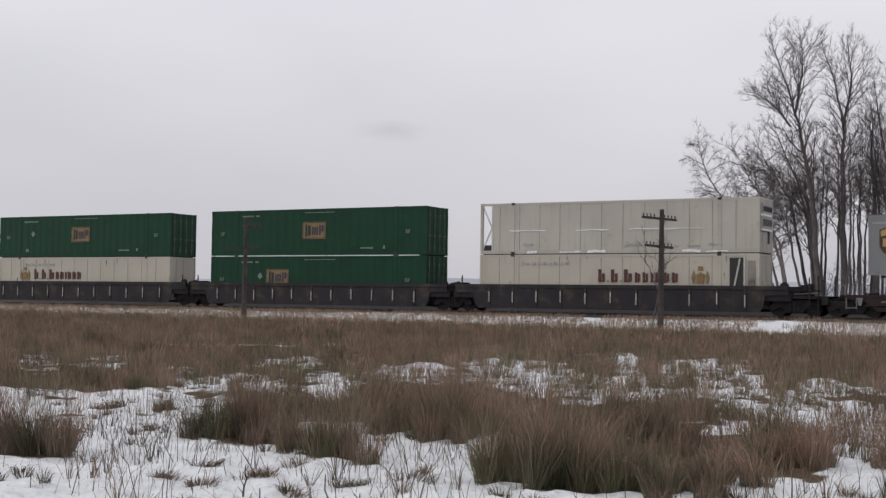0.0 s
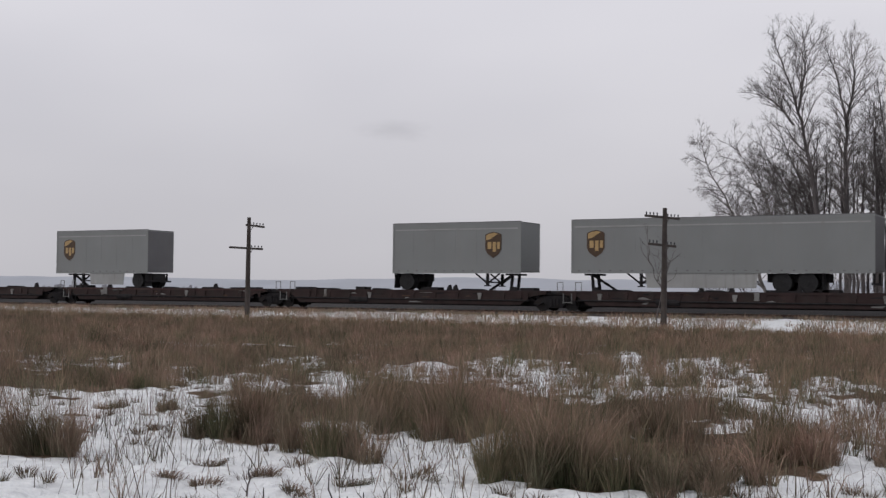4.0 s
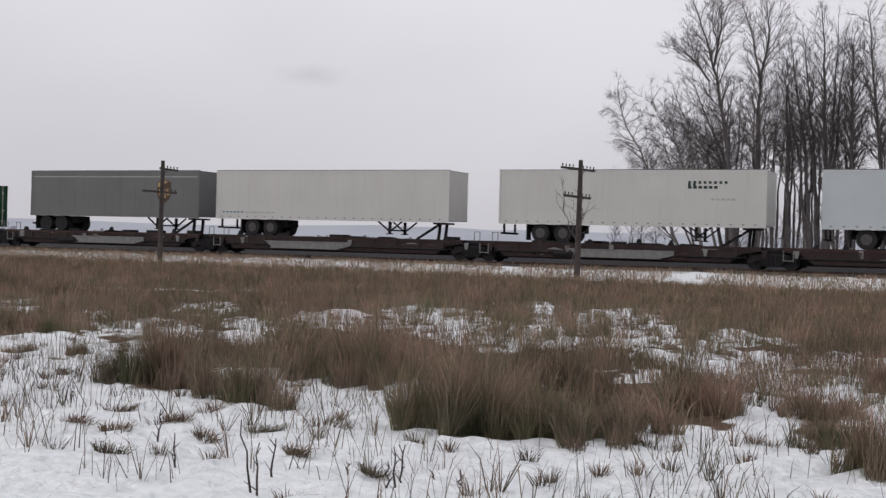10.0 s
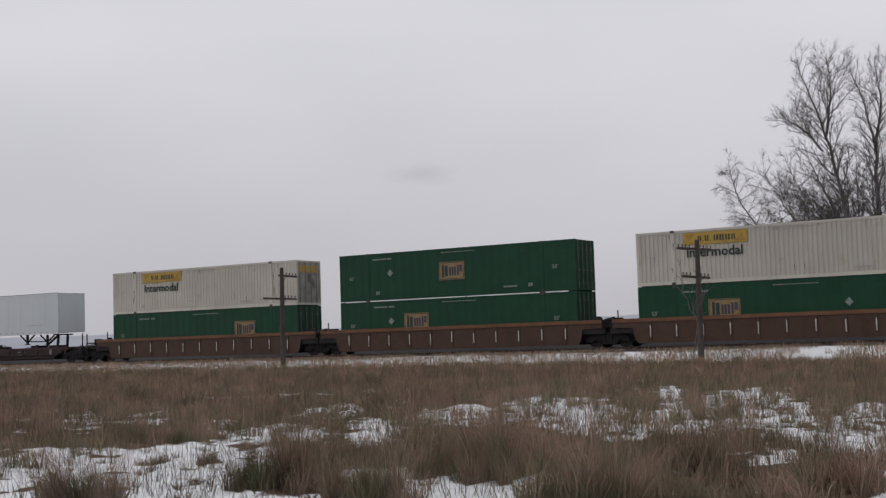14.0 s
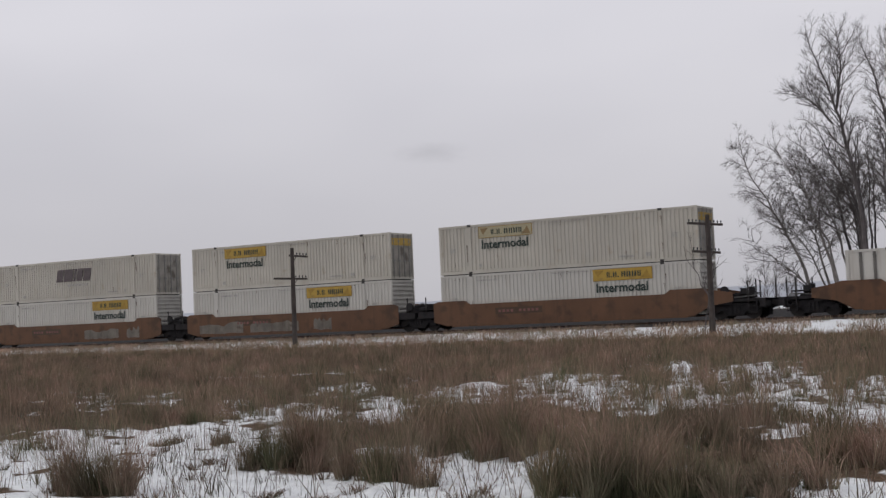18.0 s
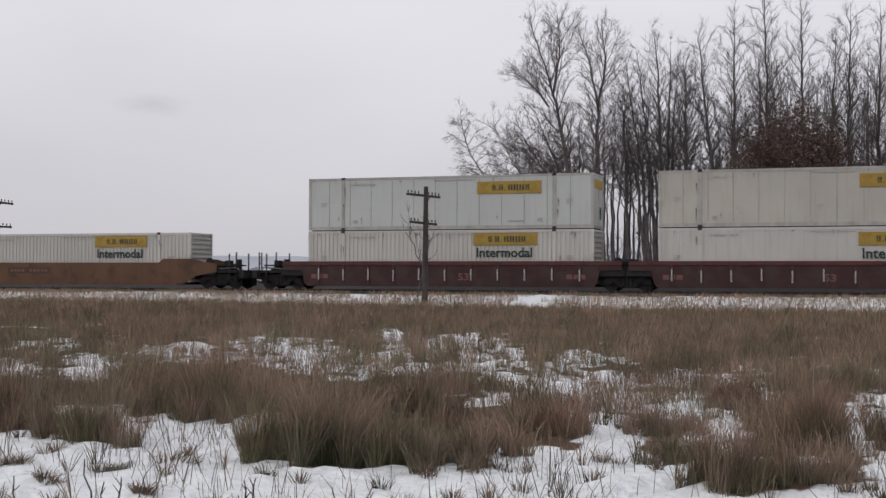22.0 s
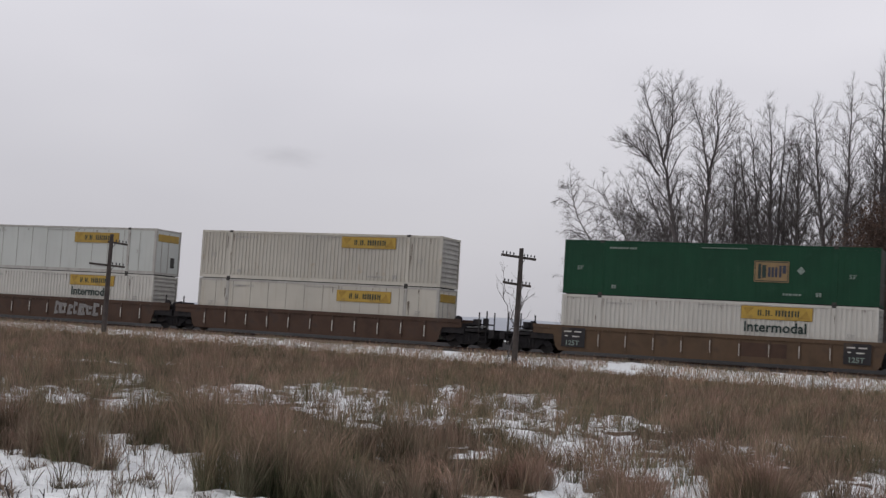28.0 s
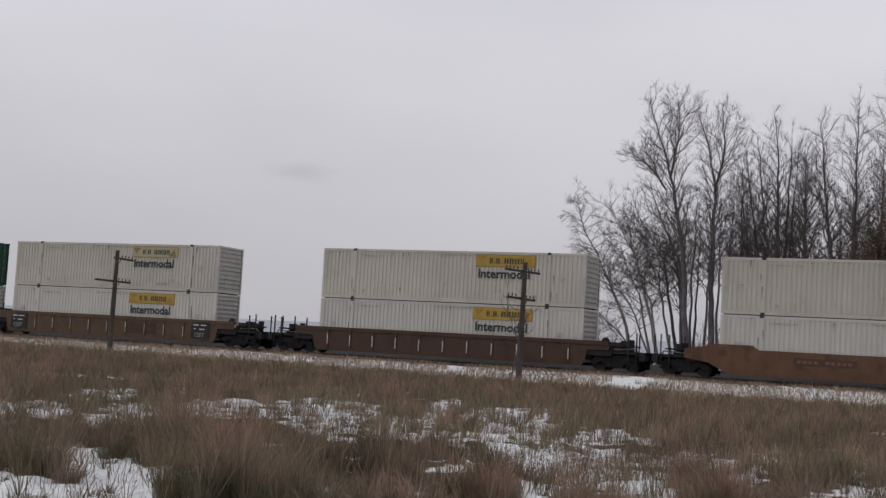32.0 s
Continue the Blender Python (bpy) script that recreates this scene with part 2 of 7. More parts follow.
M = {
    "creamy": material("yellowed_cream_paint", (0.47, 0.44, 0.37), 0.55, vary=0.06, scale=0.5, streak=0.4, dirt=(0.34, 0.28, 0.2), dirt_at=0.64),
    "white": material("white_paint", (0.50, 0.487, 0.45), 0.55, vary=0.06, scale=0.5, streak=0.45, dirt=(0.33, 0.29, 0.24), dirt_at=0.65, rand=0.07),
    "cream": material("cream_paint", (0.45, 0.428, 0.376), 0.55, vary=0.08, scale=0.5, streak=0.5, dirt=(0.34, 0.285, 0.215), dirt_at=0.63, rand=0.08),
    "reefer": material("pale_blue_white_panel", (0.455, 0.475, 0.455), 0.5, vary=0.05, scale=0.5, streak=0.25, dirt=(0.3, 0.28, 0.25), dirt_at=0.7),
    "green": material("dark_green_paint", (0.0045, 0.042, 0.020), 0.6, spec=0.25, vary=0.12, scale=0.7, streak=0.2, dirt=(0.010, 0.050, 0.028), dirt_at=0.6),
    "enddoor": material("grimy_container_door", (0.25, 0.235, 0.21), 0.65, vary=0.2, scale=1.5, streak=0.6, dirt=(0.09, 0.075, 0.06), dirt_at=0.55),
    "greydoor": material("grey_galvanised_hardware", (0.19, 0.19, 0.185), 0.6, vary=0.15, scale=4.0),
    "rail": material("dirty_rail_shaded_end", (0.36, 0.35, 0.325), 0.6, vary=0.12, scale=2.0, streak=0.4),
    "dark": material("plain_dark_paint", (0.03, 0.03, 0.03), 0.7),
    "silver": material("grey_trailer_panel", (0.205, 0.215, 0.215), 0.5, vary=0.06, scale=0.4, streak=0.25, dirt=(0.2, 0.19, 0.18), dirt_at=0.7),
    "silverold": material("dull_old_trailer_panel", (0.135, 0.138, 0.136), 0.6, vary=0.08, scale=0.4, streak=0.3, dirt=(0.11, 0.10, 0.09), dirt_at=0.66),
    "silverdark": material("dull_trailer_end_panel", (0.125, 0.125, 0.13), 0.6, vary=0.08, scale=0.6, streak=0.3),
    "trwhite": material("white_trailer_panel", (0.53, 0.525, 0.50), 0.5, vary=0.05, scale=0.4, streak=0.3, dirt=(0.4, 0.38, 0.34), dirt_at=0.7),
    "trblue": material("cold_white_trailer_panel", (0.47, 0.505, 0.52), 0.5, vary=0.05, scale=0.4, streak=0.1, dirt=(0.40, 0.40, 0.38), dirt_at=0.66),
    "skirt": material("pale_side_skirt", (0.30, 0.305, 0.30), 0.6, vary=0.1, scale=1.0, streak=0.4),
    "blackcar": material("sooty_black_car_paint", (0.022, 0.020, 0.022), 0.75, vary=0.3, scale=1.2, dirt=(0.06, 0.045, 0.035), dirt_at=0.56, streak=0.3),
    "redcar": material("oxide_red_car_paint", (0.046, 0.018, 0.017), 0.75, vary=0.25, scale=1.2, dirt=(0.05, 0.032, 0.026), dirt_at=0.5, streak=0.5),
    "redchord": material("brighter_red_chord", (0.085, 0.022, 0.022), 0.7, vary=0.25, scale=1.5, dirt=(0.06, 0.03, 0.025), dirt_at=0.55),
    "browncar": material("rusty_brown_car_paint", (0.062, 0.034, 0.022), 0.8, vary=0.25, scale=1.2, dirt=(0.05, 0.032, 0.025), dirt_at=0.55, streak=0.6),
    "brownchord": material("orange_brown_chord", (0.13, 0.060, 0.030), 0.75, vary=0.2, scale=1.5, dirt=(0.09, 0.05, 0.03), dirt_at=0.58),
    "tancar": material("faded_tan_car_paint", (0.092, 0.057, 0.033), 0.8, vary=0.2, scale=1.2, dirt=(0.07, 0.045, 0.03), dirt_at=0.55, streak=0.6),
    "yellowcar": material("weathered_yellow_orange_car_paint", (0.112, 0.056, 0.030), 0.75, vary=0.18, scale=0.9, dirt=(0.065, 0.036, 0.022), dirt_at=0.54, streak=0.6),
    "stake": material("white_reflective_marking", (0.50, 0.485, 0.45), 0.6, vary=0.2, scale=6.0, dirt=(0.25, 0.2, 0.17), dirt_at=0.6, dirt_scale=5.0),
    "under": material("greasy_underframe_steel", (0.024, 0.0225, 0.024), 0.9, spec=0.2, vary=0.35, scale=3.0, dirt=(0.028, 0.023, 0.021), dirt_at=0.56, dirt_scale=3.0),
    "steel": material("worn_wheel_steel", (0.030, 0.027, 0.026), 0.7, metal=0.0, vary=0.2, scale=5.0),
    "deck": material("rusty_deck_steel", (0.033, 0.019, 0.018), 0.85, vary=0.3, scale=1.5, dirt=(0.03, 0.022, 0.02), dirt_at=0.52),
    "deckpale": material("snowy_scuffed_deck_plate", (0.20, 0.195, 0.19), 0.8, vary=0.25, scale=2.0, dirt=(0.1, 0.08, 0.07), dirt_at=0.58),
    "tyre": material("black_tyre_rubber", (0.016, 0.016, 0.017), 0.85, vary=0.3, scale=6.0),
    "hub": material("pale_wheel_hub", (0.07, 0.066, 0.064), 0.6, vary=0.2, scale=8.0),
    "yellow": material("yellow_sign_panel", (0.345, 0.225, 0.040), 0.6, vary=0.1, scale=3.0, dirt=(0.27, 0.18, 0.05), dirt_at=0.56, dirt_scale=2.0, rand=0.12),
    "yellowfaded": material("sun_faded_yellow_panel", (0.35, 0.315, 0.205), 0.65, vary=0.14, scale=3.0, dirt=(0.29, 0.25, 0.15), dirt_at=0.55, dirt_scale=3.0),
    "oldgold": material("darkened_gold_paint", (0.295, 0.185, 0.033), 0.65, vary=0.15, scale=4.0),
    "navy": material("faded_navy_paint", (0.028, 0.034, 0.055), 0.6, vary=0.15, scale=5.0),
    "postgrey": material("grimy_grey_side_post", (0.115, 0.108, 0.10), 0.7, vary=0.2, scale=2.0, streak=0.4),
    "grime": material("dark_rusty_grime", (0.15, 0.12, 0.095), 0.8, vary=0.3, scale=6.0),
    "casting": material("black_casting_steel", (0.045, 0.042, 0.04), 0.8, vary=0.25, scale=5.0),
    "seam": material("grimy_panel_seam", (0.27, 0.255, 0.225), 0.7, vary=0.15, scale=2.0, streak=0.4),
    "signdark": material("dark_green_black_lettering", (0.014, 0.030, 0.026), 0.6, vary=0.15, scale=5.0),
    "tan": material("tan_gold_panel", (0.215, 0.145, 0.068), 0.6, vary=0.12, scale=4.0),
    "gold": material("gold_shield_paint", (0.40, 0.27, 0.12), 0.5, vary=0.1, scale=4.0),
    "shield": material("brown_shield_paint", (0.06, 0.034, 0.018), 0.55, vary=0.1, scale=4.0),
    "maroon": material("faded_maroon_lettering", (0.085, 0.032, 0.027), 0.6, vary=0.2, scale=6.0),
    "maroonpale": material("faded_red_lettering", (0.16, 0.07, 0.062), 0.7, vary=0.25, scale=7.0),
    "graffiti": material("faded_white_graffiti", (0.20, 0.19, 0.185), 0.7, vary=0.25, scale=6.0),
    "wornmark": material("worn_grey_maroon_lettering", (0.085, 0.068, 0.072), 0.65, vary=0.25, scale=8.0),
    "greige": material("painted_over_greige_patch", (0.150, 0.135, 0.115), 0.8, vary=0.25, scale=1.6, dirt=(0.07, 0.045, 0.03), dirt_at=0.6, streak=0.5),
    "bluemark": material("dull_blue_lettering", (0.10, 0.17, 0.24), 0.6, vary=0.2, scale=8.0),
    "greymark": material("worn_grey_lettering", (0.36, 0.35, 0.33), 0.6, vary=0.2, scale=8.0),
    "palemark": material("pale_lettering", (0.17, 0.215, 0.19), 0.6, vary=0.25, scale=9.0),
    "pole": material("weathered_pole_wood", (0.060, 0.050, 0.046), 0.9, vary=0.3, scale=3.0, streak=0.4, bump=0.5, bump_scale=30),
    "glass": material("smoky_insulator_glass", (0.05, 0.055, 0.06), 0.25, vary=0.1),
    "snow": None,
    "clean_snow": material("clean_snow", (0.77, 0.79, 0.80), 0.8, vary=0.04, scale=3.0),
    # dark stone, coloured darker still for the shadow under the train
    "ballast": material("shade_dark_ballast", (0.030, 0.028, 0.028), 0.95, vary=0.3, scale=6.0, fine=0.5, bump=0.8, bump_scale=25, dirt=(0.03, 0.026, 0.024), dirt_at=0.55, dirt_scale=2.0),
    "railsteel": material("rusty_rail_steel", (0.07, 0.045, 0.035), 0.6, metal=0.5, vary=0.2, scale=4.0),
    "tie": material("creosoted_tie_wood", (0.045, 0.036, 0.03), 0.9, vary=0.3, scale=4.0, streak=0.3),
    "bark": material("grey_brown_bark", (0.090, 0.080, 0.080), 0.95, vary=0.3, scale=1.5, rand=0.25),
    "deadstalk": material("dark_withered_stalk", (0.045, 0.036, 0.034), 0.9, vary=0.3, scale=8.0),
    "birch": material("pale_birch_bark", (0.17, 0.155, 0.145), 0.9, vary=0.3, scale=2.0, rand=0.2),
    "twig": material("dull_brown_twig", (0.120, 0.106, 0.104), 0.95, vary=0.25, scale=1.0, rand=0.2),
    "oakleaf": material("russet_dead_leaf", (0.092, 0.060, 0.047), 0.9, vary=0.35, scale=1.5),
    # distance haze is put into the pale colours of hill and wood
    "hill": material("haze_tinted_hill", (0.40, 0.42, 0.46), 1.0, vary=0.06, scale=0.004, spec=0.0),
    "farwood": material("haze_tinted_wood", (0.24, 0.24, 0.26), 1.0, vary=0.12, scale=0.05, spec=0.0),
}


# ---- building blocks ----
CACHE = {}


def mesh_of(name, verts, faces, mat):
    me = bpy.data.meshes.new(name)
    me.from_pydata(verts, [], faces)
    me.materials.append(M[mat] if isinstance(mat, str) else mat)
    me.update()
    return me


class Shape:
    """A small heap of vertices and faces that becomes one mesh."""

    def __init__(self):
        self.v, self.f = [], []

    def box(self, x0, x1, y0, y1, z0, z1):
        n = len(self.v)
        self.v += [(x, y, z) for z in (z0, z1) for x, y in ((x0, y0), (x1, y0), (x1, y1), (x0, y1))]
        self.f += [tuple(n + i for i in q) for q in ((0, 3, 2, 1), (4, 5, 6, 7), (0, 1, 5, 4), (1, 2, 6, 5), (2, 3, 7, 6), (3, 0, 4, 7))]
        return self

    def beam(self, a, b, w, h=None):
        """A square bar from a to b."""
        a, b, h = Vector(a), Vector(b), h or w
        d = (b - a).normalized()
        s = d.cross(Vector((0, 0, 1)) if abs(d.z) < 0.9 else Vector((0, 1, 0))).normalized()
        u = s.cross(d)
        n = len(self.v)
        for p in (a, b):
            self.v += [tuple(p + s * i * w / 2 + u * j * h / 2) for i, j in ((-1, -1), (1, -1), (1, 1), (-1, 1))]
        self.f += [tuple(n + i for i in q) for q in ((0, 3, 2, 1), (4, 5, 6, 7), (0, 1, 5, 4), (1, 2, 6, 5), (2, 3, 7, 6), (3, 0, 4, 7))]
        return self

    def tube(self, a, b, r0, r1=None, sides=8, cap=True):
        a, b, r1 = Vector(a), Vector(b), r0 if r1 is None else r1
        d = (b - a).normalized()
        s = d.cross(Vector((0, 0, 1)) if abs(d.z) < 0.9 else Vector((0, 1, 0))).normalized()
        u = s.cross(d)
        n = len(self.v)
        for p, r in ((a, r0), (b, r1)):
            self.v += [tuple(p + (s * math.cos(k * math.tau / sides) + u * math.sin(k * math.tau / sides)) * r) for k in range(sides)]
        self.f += [(n + k, n + (k + 1) % sides, n + sides + (k + 1) % sides, n + sides + k) for k in range(sides)]
        if cap:
            self.f += [tuple(n + k for k in reversed(range(sides))), tuple(n + sides + k for k in range(sides))]
        return self

    def pipe(self, pts, rads, sides=7):
        """One unbroken tapered tube through upright points."""
        n = len(self.v)
        for p, r in zip(pts, rads):
            self.v += [(p[0] + r * math.cos(k * math.tau / sides), p[1] + r * math.sin(k * math.tau / sides), p[2]) for k in range(sides)]
        for i in range(len(pts) - 1):
            a = n + i * sides
            self.f += [(a + k, a + (k + 1) % sides, a + sides + (k + 1) % sides, a + sides + k) for k in range(sides)]
        return self

    def prism(self, outline, y0, y1):
        """An outline of (x, z) pushed out from y0 to y1."""
        n, k = len(self.v), len(outline)
        self.v += [(x, y0, z) for x, z in outline] + [(x, y1, z) for x, z in outline]
        self.f += [tuple(n + i for i in range(k)), tuple(n + k + i for i in reversed(range(k)))]
        self.f += [(n + i, n + k + i, n + k + (i + 1) % k, n + (i + 1) % k) for i in range(k)]
        return self

    def wave(self, x0, x1, y, z0, z1, pitch, depth, face=-1):
        """A vertically corrugated sheet whose outer crests lie at y."""
        n0, count = len(self.v), max(2, round((x1 - x0) / pitch))
        p = (x1 - x0) / count
        line = []
        for i in range(count):
            for fx, d in ((0.0, 0), (0.42, 0), (0.5, 1), (0.92, 1)):
                line.append((x0 + (i + fx) * p, y - face * d * depth))
        line.append((x1, y))
        self.v += [(a, b, z) for a, b in line for z in (z0, z1)]
        self.f += [(n0 + 2 * i, n0 + 2 * i + 2, n0 + 2 * i + 3, n0 + 2 * i + 1) for i in range(len(line) - 1)]
        return self

    def mesh(self, name, mat):
        return mesh_of(name, self.v, self.f, mat)


def part(name, shape, mat, parent, label="", m=None):
    """Links a shape, or a ready mesh, as one mesh object under a thing or a part."""
    ob = new(name, shape.mesh(name, mat) if isinstance(shape, Shape) else shape)
    ob.parent = parent
    if m is not None:
        ob.matrix_basis = m
    if label:
        ob["label"] = label
    return ob


def thing(name, label, category, group="", m=None):
    ob = tagged(new(name), label, category, group)
    if m is not None:
        ob.matrix_basis = m
    return ob


def writing(text, size, mat, squeeze=1.0):
    """Flat lettering as a mesh in the x-z plane that faces -y, with its lower left corner at the origin."""
    key = (text, size, mat, squeeze)
    if key not in CACHE:
        cu = bpy.data.curves.new("lettering", "FONT")
        cu.body, cu.size, cu.extrude, cu.offset, cu.resolution_u = text, size, 0.004, 0.02 * size, 2
        ob = bpy.data.objects.new("lettering", cu)
        scene.collection.objects.link(ob)
        bpy.context.view_layer.update()
        me = bpy.data.meshes.new_from_object(ob.evaluated_get(bpy.context.evaluated_depsgraph_get()))
        bpy.data.objects.remove(ob)
        me.transform(Matrix.Rotation(radians(90), 4, "X") @ Matrix.Diagonal((squeeze, 1, 1, 1)))
        me.materials.clear()
        me.materials.append(M[mat])
        CACHE[key] = me
    return CACHE[key]


# ---- the ground ----
GRADE, NEAR_SIDE, TRACK = 0.0035, 64.51, 65.80


def rise(x, y):
    """Height of the ground: a level wet field that climbs to a snowy shoulder beside the stones."""
    z = -0.80 + 0.05 * noise.noise(Vector((x * 0.25, y * 0.25, 0))) + 0.035 * noise.noise(Vector((x * 1.1, y * 1.1, 3.0))) + 0.036 * noise.noise(Vector((x * 3.3, y * 3.3, 6.0)))
    if y < 30:
        z += 0.06 * noise.noise(Vector((x * 5.2, y * 4.4, 12.0))) + 0.012 * noise.noise(Vector((x * 10.5, y * 8.0, 33.0))) + 0.05 * noise.noise(Vector((x * 2.2, y * 1.8, 15.0)))
    k = min(max((y - 56.0) / 6.4, 0), 1)
    z += 0.60 * k * k * (3 - 2 * k) + GRADE * max(x, -90) * k
    if y > 62.6:
        z -= 0.45 * min((y - 62.6) / 0.8, 1)
    if y > 68:
        z -= 0.4 * min((y - 68) / 6, 1)
    return z


def reach_in(patch, x, y):
    """0 at the middle of a patch, 1 at its rim; patches run in lines away from the road side."""
    px, py, across, along = patch
    d = math.hypot(px, py)
    if abs(x - px) + abs(y - py) > 3 * (across + along):
        return 9.0
    u = ((x - px) * px + (y - py) * py) / d
    v = ((x - px) * py - (y - py) * px) / d
    return (v / across) ** 2 + (u / along) ** 2


def cover(x, y):
    """How much dead grass stands at a place of the field, 0 to 1."""
    d = math.hypot(x, y)
    n = noise.noise(Vector((x * 0.22, y * 0.30, 7.0)))
    n2 = noise.noise(Vector((x * 2.1, y * 1.6, 4.0))) * 0.7 + noise.noise(Vector((x * 4.1, y * 2.9, 14.0))) * 0.6
    c = min((d - 13.5) / 8.0, 1.25) + 0.3 * n + 0.55 * n2
    rag = 0.85 * n2 + 0.35 * noise.noise(Vector((x * 0.9, y * 0.5, 23.0)))
    for patch in LUSH:
        q = reach_in(patch, x, y) + rag
        if q < 1.2:
            c += 1.4 * (1.2 - max(q, 0.0))
    for patch in BARE_NEAR + BARE_FAR:
        q = reach_in(patch, x, y) + rag
        if q < 1.3:
            c -= 3.0 * (1.3 - max(q, 0.0))
    # small flecks of snow between the tufts
    c -= 2.4 * max(0.0, noise.noise(Vector((x * 1.3, y * 0.7, 61.0))) - 0.2) * min(1.0, max(0.0, (46 - y) / 12))
    # low tufts that stay in the open snow
    if d > 13:
        c = max(c, 4.0 * (noise.noise(Vector((x * 2.0, y * 1.6, 83.0))) - 0.23))
    return min(max(c, 0.0), 1.0) * min(max((59.6 - y) / 4.0, 0.0), 1.0)


# thick grass in the field: middle x, y and half sizes across and away
LUSH = [(-9.2, 8.7, 0.45, 0.6), (-15.4, 16.3, 1.0, 3.0), (-8.6, 11.0, 0.55, 1.2), (-6.8, 10.2, 0.5, 1.2), (-10.0, 13.3, 0.5, 3.0), (-10.0, 15.2, 0.8, 3.2), (-8.4, 15.2, 0.9, 4.5), (-8.6, 15.6, 1.2, 4.2),
        (-5.9, 14.1, 0.8, 4.8), (-4.3, 9.8, 0.4, 1.2), (-3.5, 10.1, 0.8, 1.0), (-4.2, 12.4, 0.45, 2.8), (-3.6, 13.4, 0.7, 2.4), (-2.9, 12.1, 0.5, 1.4), (-0.9, 16.6, 0.8, 5.0), (-0.4, 12.0, 0.85, 2.2),
        (-0.7, 10.0, 0.75, 1.2), (-1.8, 12.1, 0.3, 2.0), (-5.4, 15.8, 0.5, 1.6)]
# open snow: middle x, y and half sizes across and away
BARE_NEAR = [(-14.1, 13.1, 0.66, 1.62), (-11.1, 11.9, 1.1, 3.89), (-12.0, 17.7, 0.46, 3.46), (-7.7, 18.3, 0.44, 2.27), (-5.0, 16.9, 0.55, 2.92), (-3.1, 16.1, 0.55, 4.1), (-5.8, 14.1, 0.33, 0.97),
             (-6.5, 10.3, 0.18, 2.16), (-5.6, 10.3, 0.4, 2.16), (-2.2, 17.1, 0.4, 4.1), (-1.5, 15.0, 0.15, 1.19), (-1.3, 17.8, 0.22, 1.62), (0.4, 14.5, 0.66, 3.24), (-2.3, 9.9, 0.88, 1.08), (-7.4, 8.7, 1.43, 0.97)]
BARE_FAR = [(-20.4, 19.2, 0.33, 3.89), (-19.0, 19.6, 0.46, 2.38), (-15.0, 17.4, 0.35, 3.56), (-13.4, 17.1, 0.66, 1.84), (-16.7, 23.0, 0.66, 3.02), (-12.0, 24.8, 1.04, 3.02), (-9.9, 22.1, 1.21, 3.67),
            (-12.3, 21.6, 1.1, 2.81), (-8.0, 21.3, 0.83, 3.46), (-11.1, 29.1, 0.4, 5.4), (-8.7, 27.2, 1.04, 4.54), (-6.9, 22.5, 1.04, 3.67), (-5.3, 21.7, 0.22, 3.02), (-5.0, 22.9, 0.4, 2.59), (-23.3, 29.1, 2.2, 1.3)]


def snow_ground():
    m = bpy.data.materials.new("snow_over_dead_grass")
    m.use_nodes = True
    nt = m.node_tree
    b = nt.nodes["Principled BSDF"]
    b.inputs["Roughness"].default_value = 0.85
    b.inputs["Specular IOR Level"].default_value = 0.2
    at = nt.nodes.new("ShaderNodeAttribute")
    at.attribute_name = "thatch"
    co = nt.nodes.new("ShaderNodeTexCoord")

    def tex(scale, detail=5.0):
        n = nt.nodes.new("ShaderNodeTexNoise")
        n.inputs["Scale"].default_value, n.inputs["Detail"].default_value = scale, detail
        nt.links.new(co.outputs["Object"], n.inputs["Vector"])
        return n.outputs[0]

    add = nt.nodes.new("ShaderNodeMath")
    add.operation = "ADD"
    nt.links.new(at.outputs["Fac"], add.inputs[0])
    nt.links.new(tex(4.4, 8.0), add.inputs[1])
    rg = nt.nodes.new("ShaderNodeMapRange")
    rg.inputs["From Min"].default_value, rg.inputs["From Max"].default_value = 1.08, 1.3
    nt.links.new(add.outputs[0], rg.inputs["Value"])
    snow = nt.nodes.new("ShaderNodeValToRGB")
    snow.color_ramp.elements[0].color, snow.color_ramp.elements[0].position = (0.70, 0.722, 0.737, 1), 0.3
    snow.color_ramp.elements[1].color, snow.color_ramp.elements[1].position = (0.89, 0.912, 0.917, 1), 0.7
    nt.links.new(tex(9.0, 8.0), snow.inputs[0])
    th = nt.nodes.new("ShaderNodeValToRGB")
    th.color_ramp.elements[0].color = (0.045, 0.032, 0.022, 1)
    th.color_ramp.elements[1].color = (0.16, 0.105, 0.065, 1)
    nt.links.new(tex(9.0, 8.0), th.inputs[0])
    mx = nt.nodes.new("ShaderNodeMix")
    mx.data_type = "RGBA"
    nt.links.new(rg.outputs[0], mx.inputs["Factor"])
    nt.links.new(snow.outputs[0], mx.inputs["A"])
    nt.links.new(th.outputs[0], mx.inputs["B"])
    nt.links.new(mx.outputs["Result"], b.inputs["Base Color"])
    bp = nt.nodes.new("ShaderNodeBump")
    bp.inputs["Strength"].default_value, bp.inputs["Distance"].default_value = 1.0, 0.16
    nt.links.new(tex(5.5, 8.0), bp.inputs["Height"])
    nt.links.new(bp.outputs[0], b.inputs["Normal"])
    return m


M["snow"] = snow_ground()


def stretch(bands, far):
    """Sheet lines: even within each band of (end, step), widening outside. The first band gives the start."""
    mid = [bands[0][0]]
    for end, step in bands[1:]:
        while mid[-1] < end - step / 2:
            mid.append(mid[-1] + step)
    out, d = [], 0.4
    while sum(out) < far:
        d *= 1.5
        out.append(d)
    steps = np.cumsum(out)
    return [mid[0] - s for s in steps[::-1]] + mid + [mid[-1] + s for s in steps]


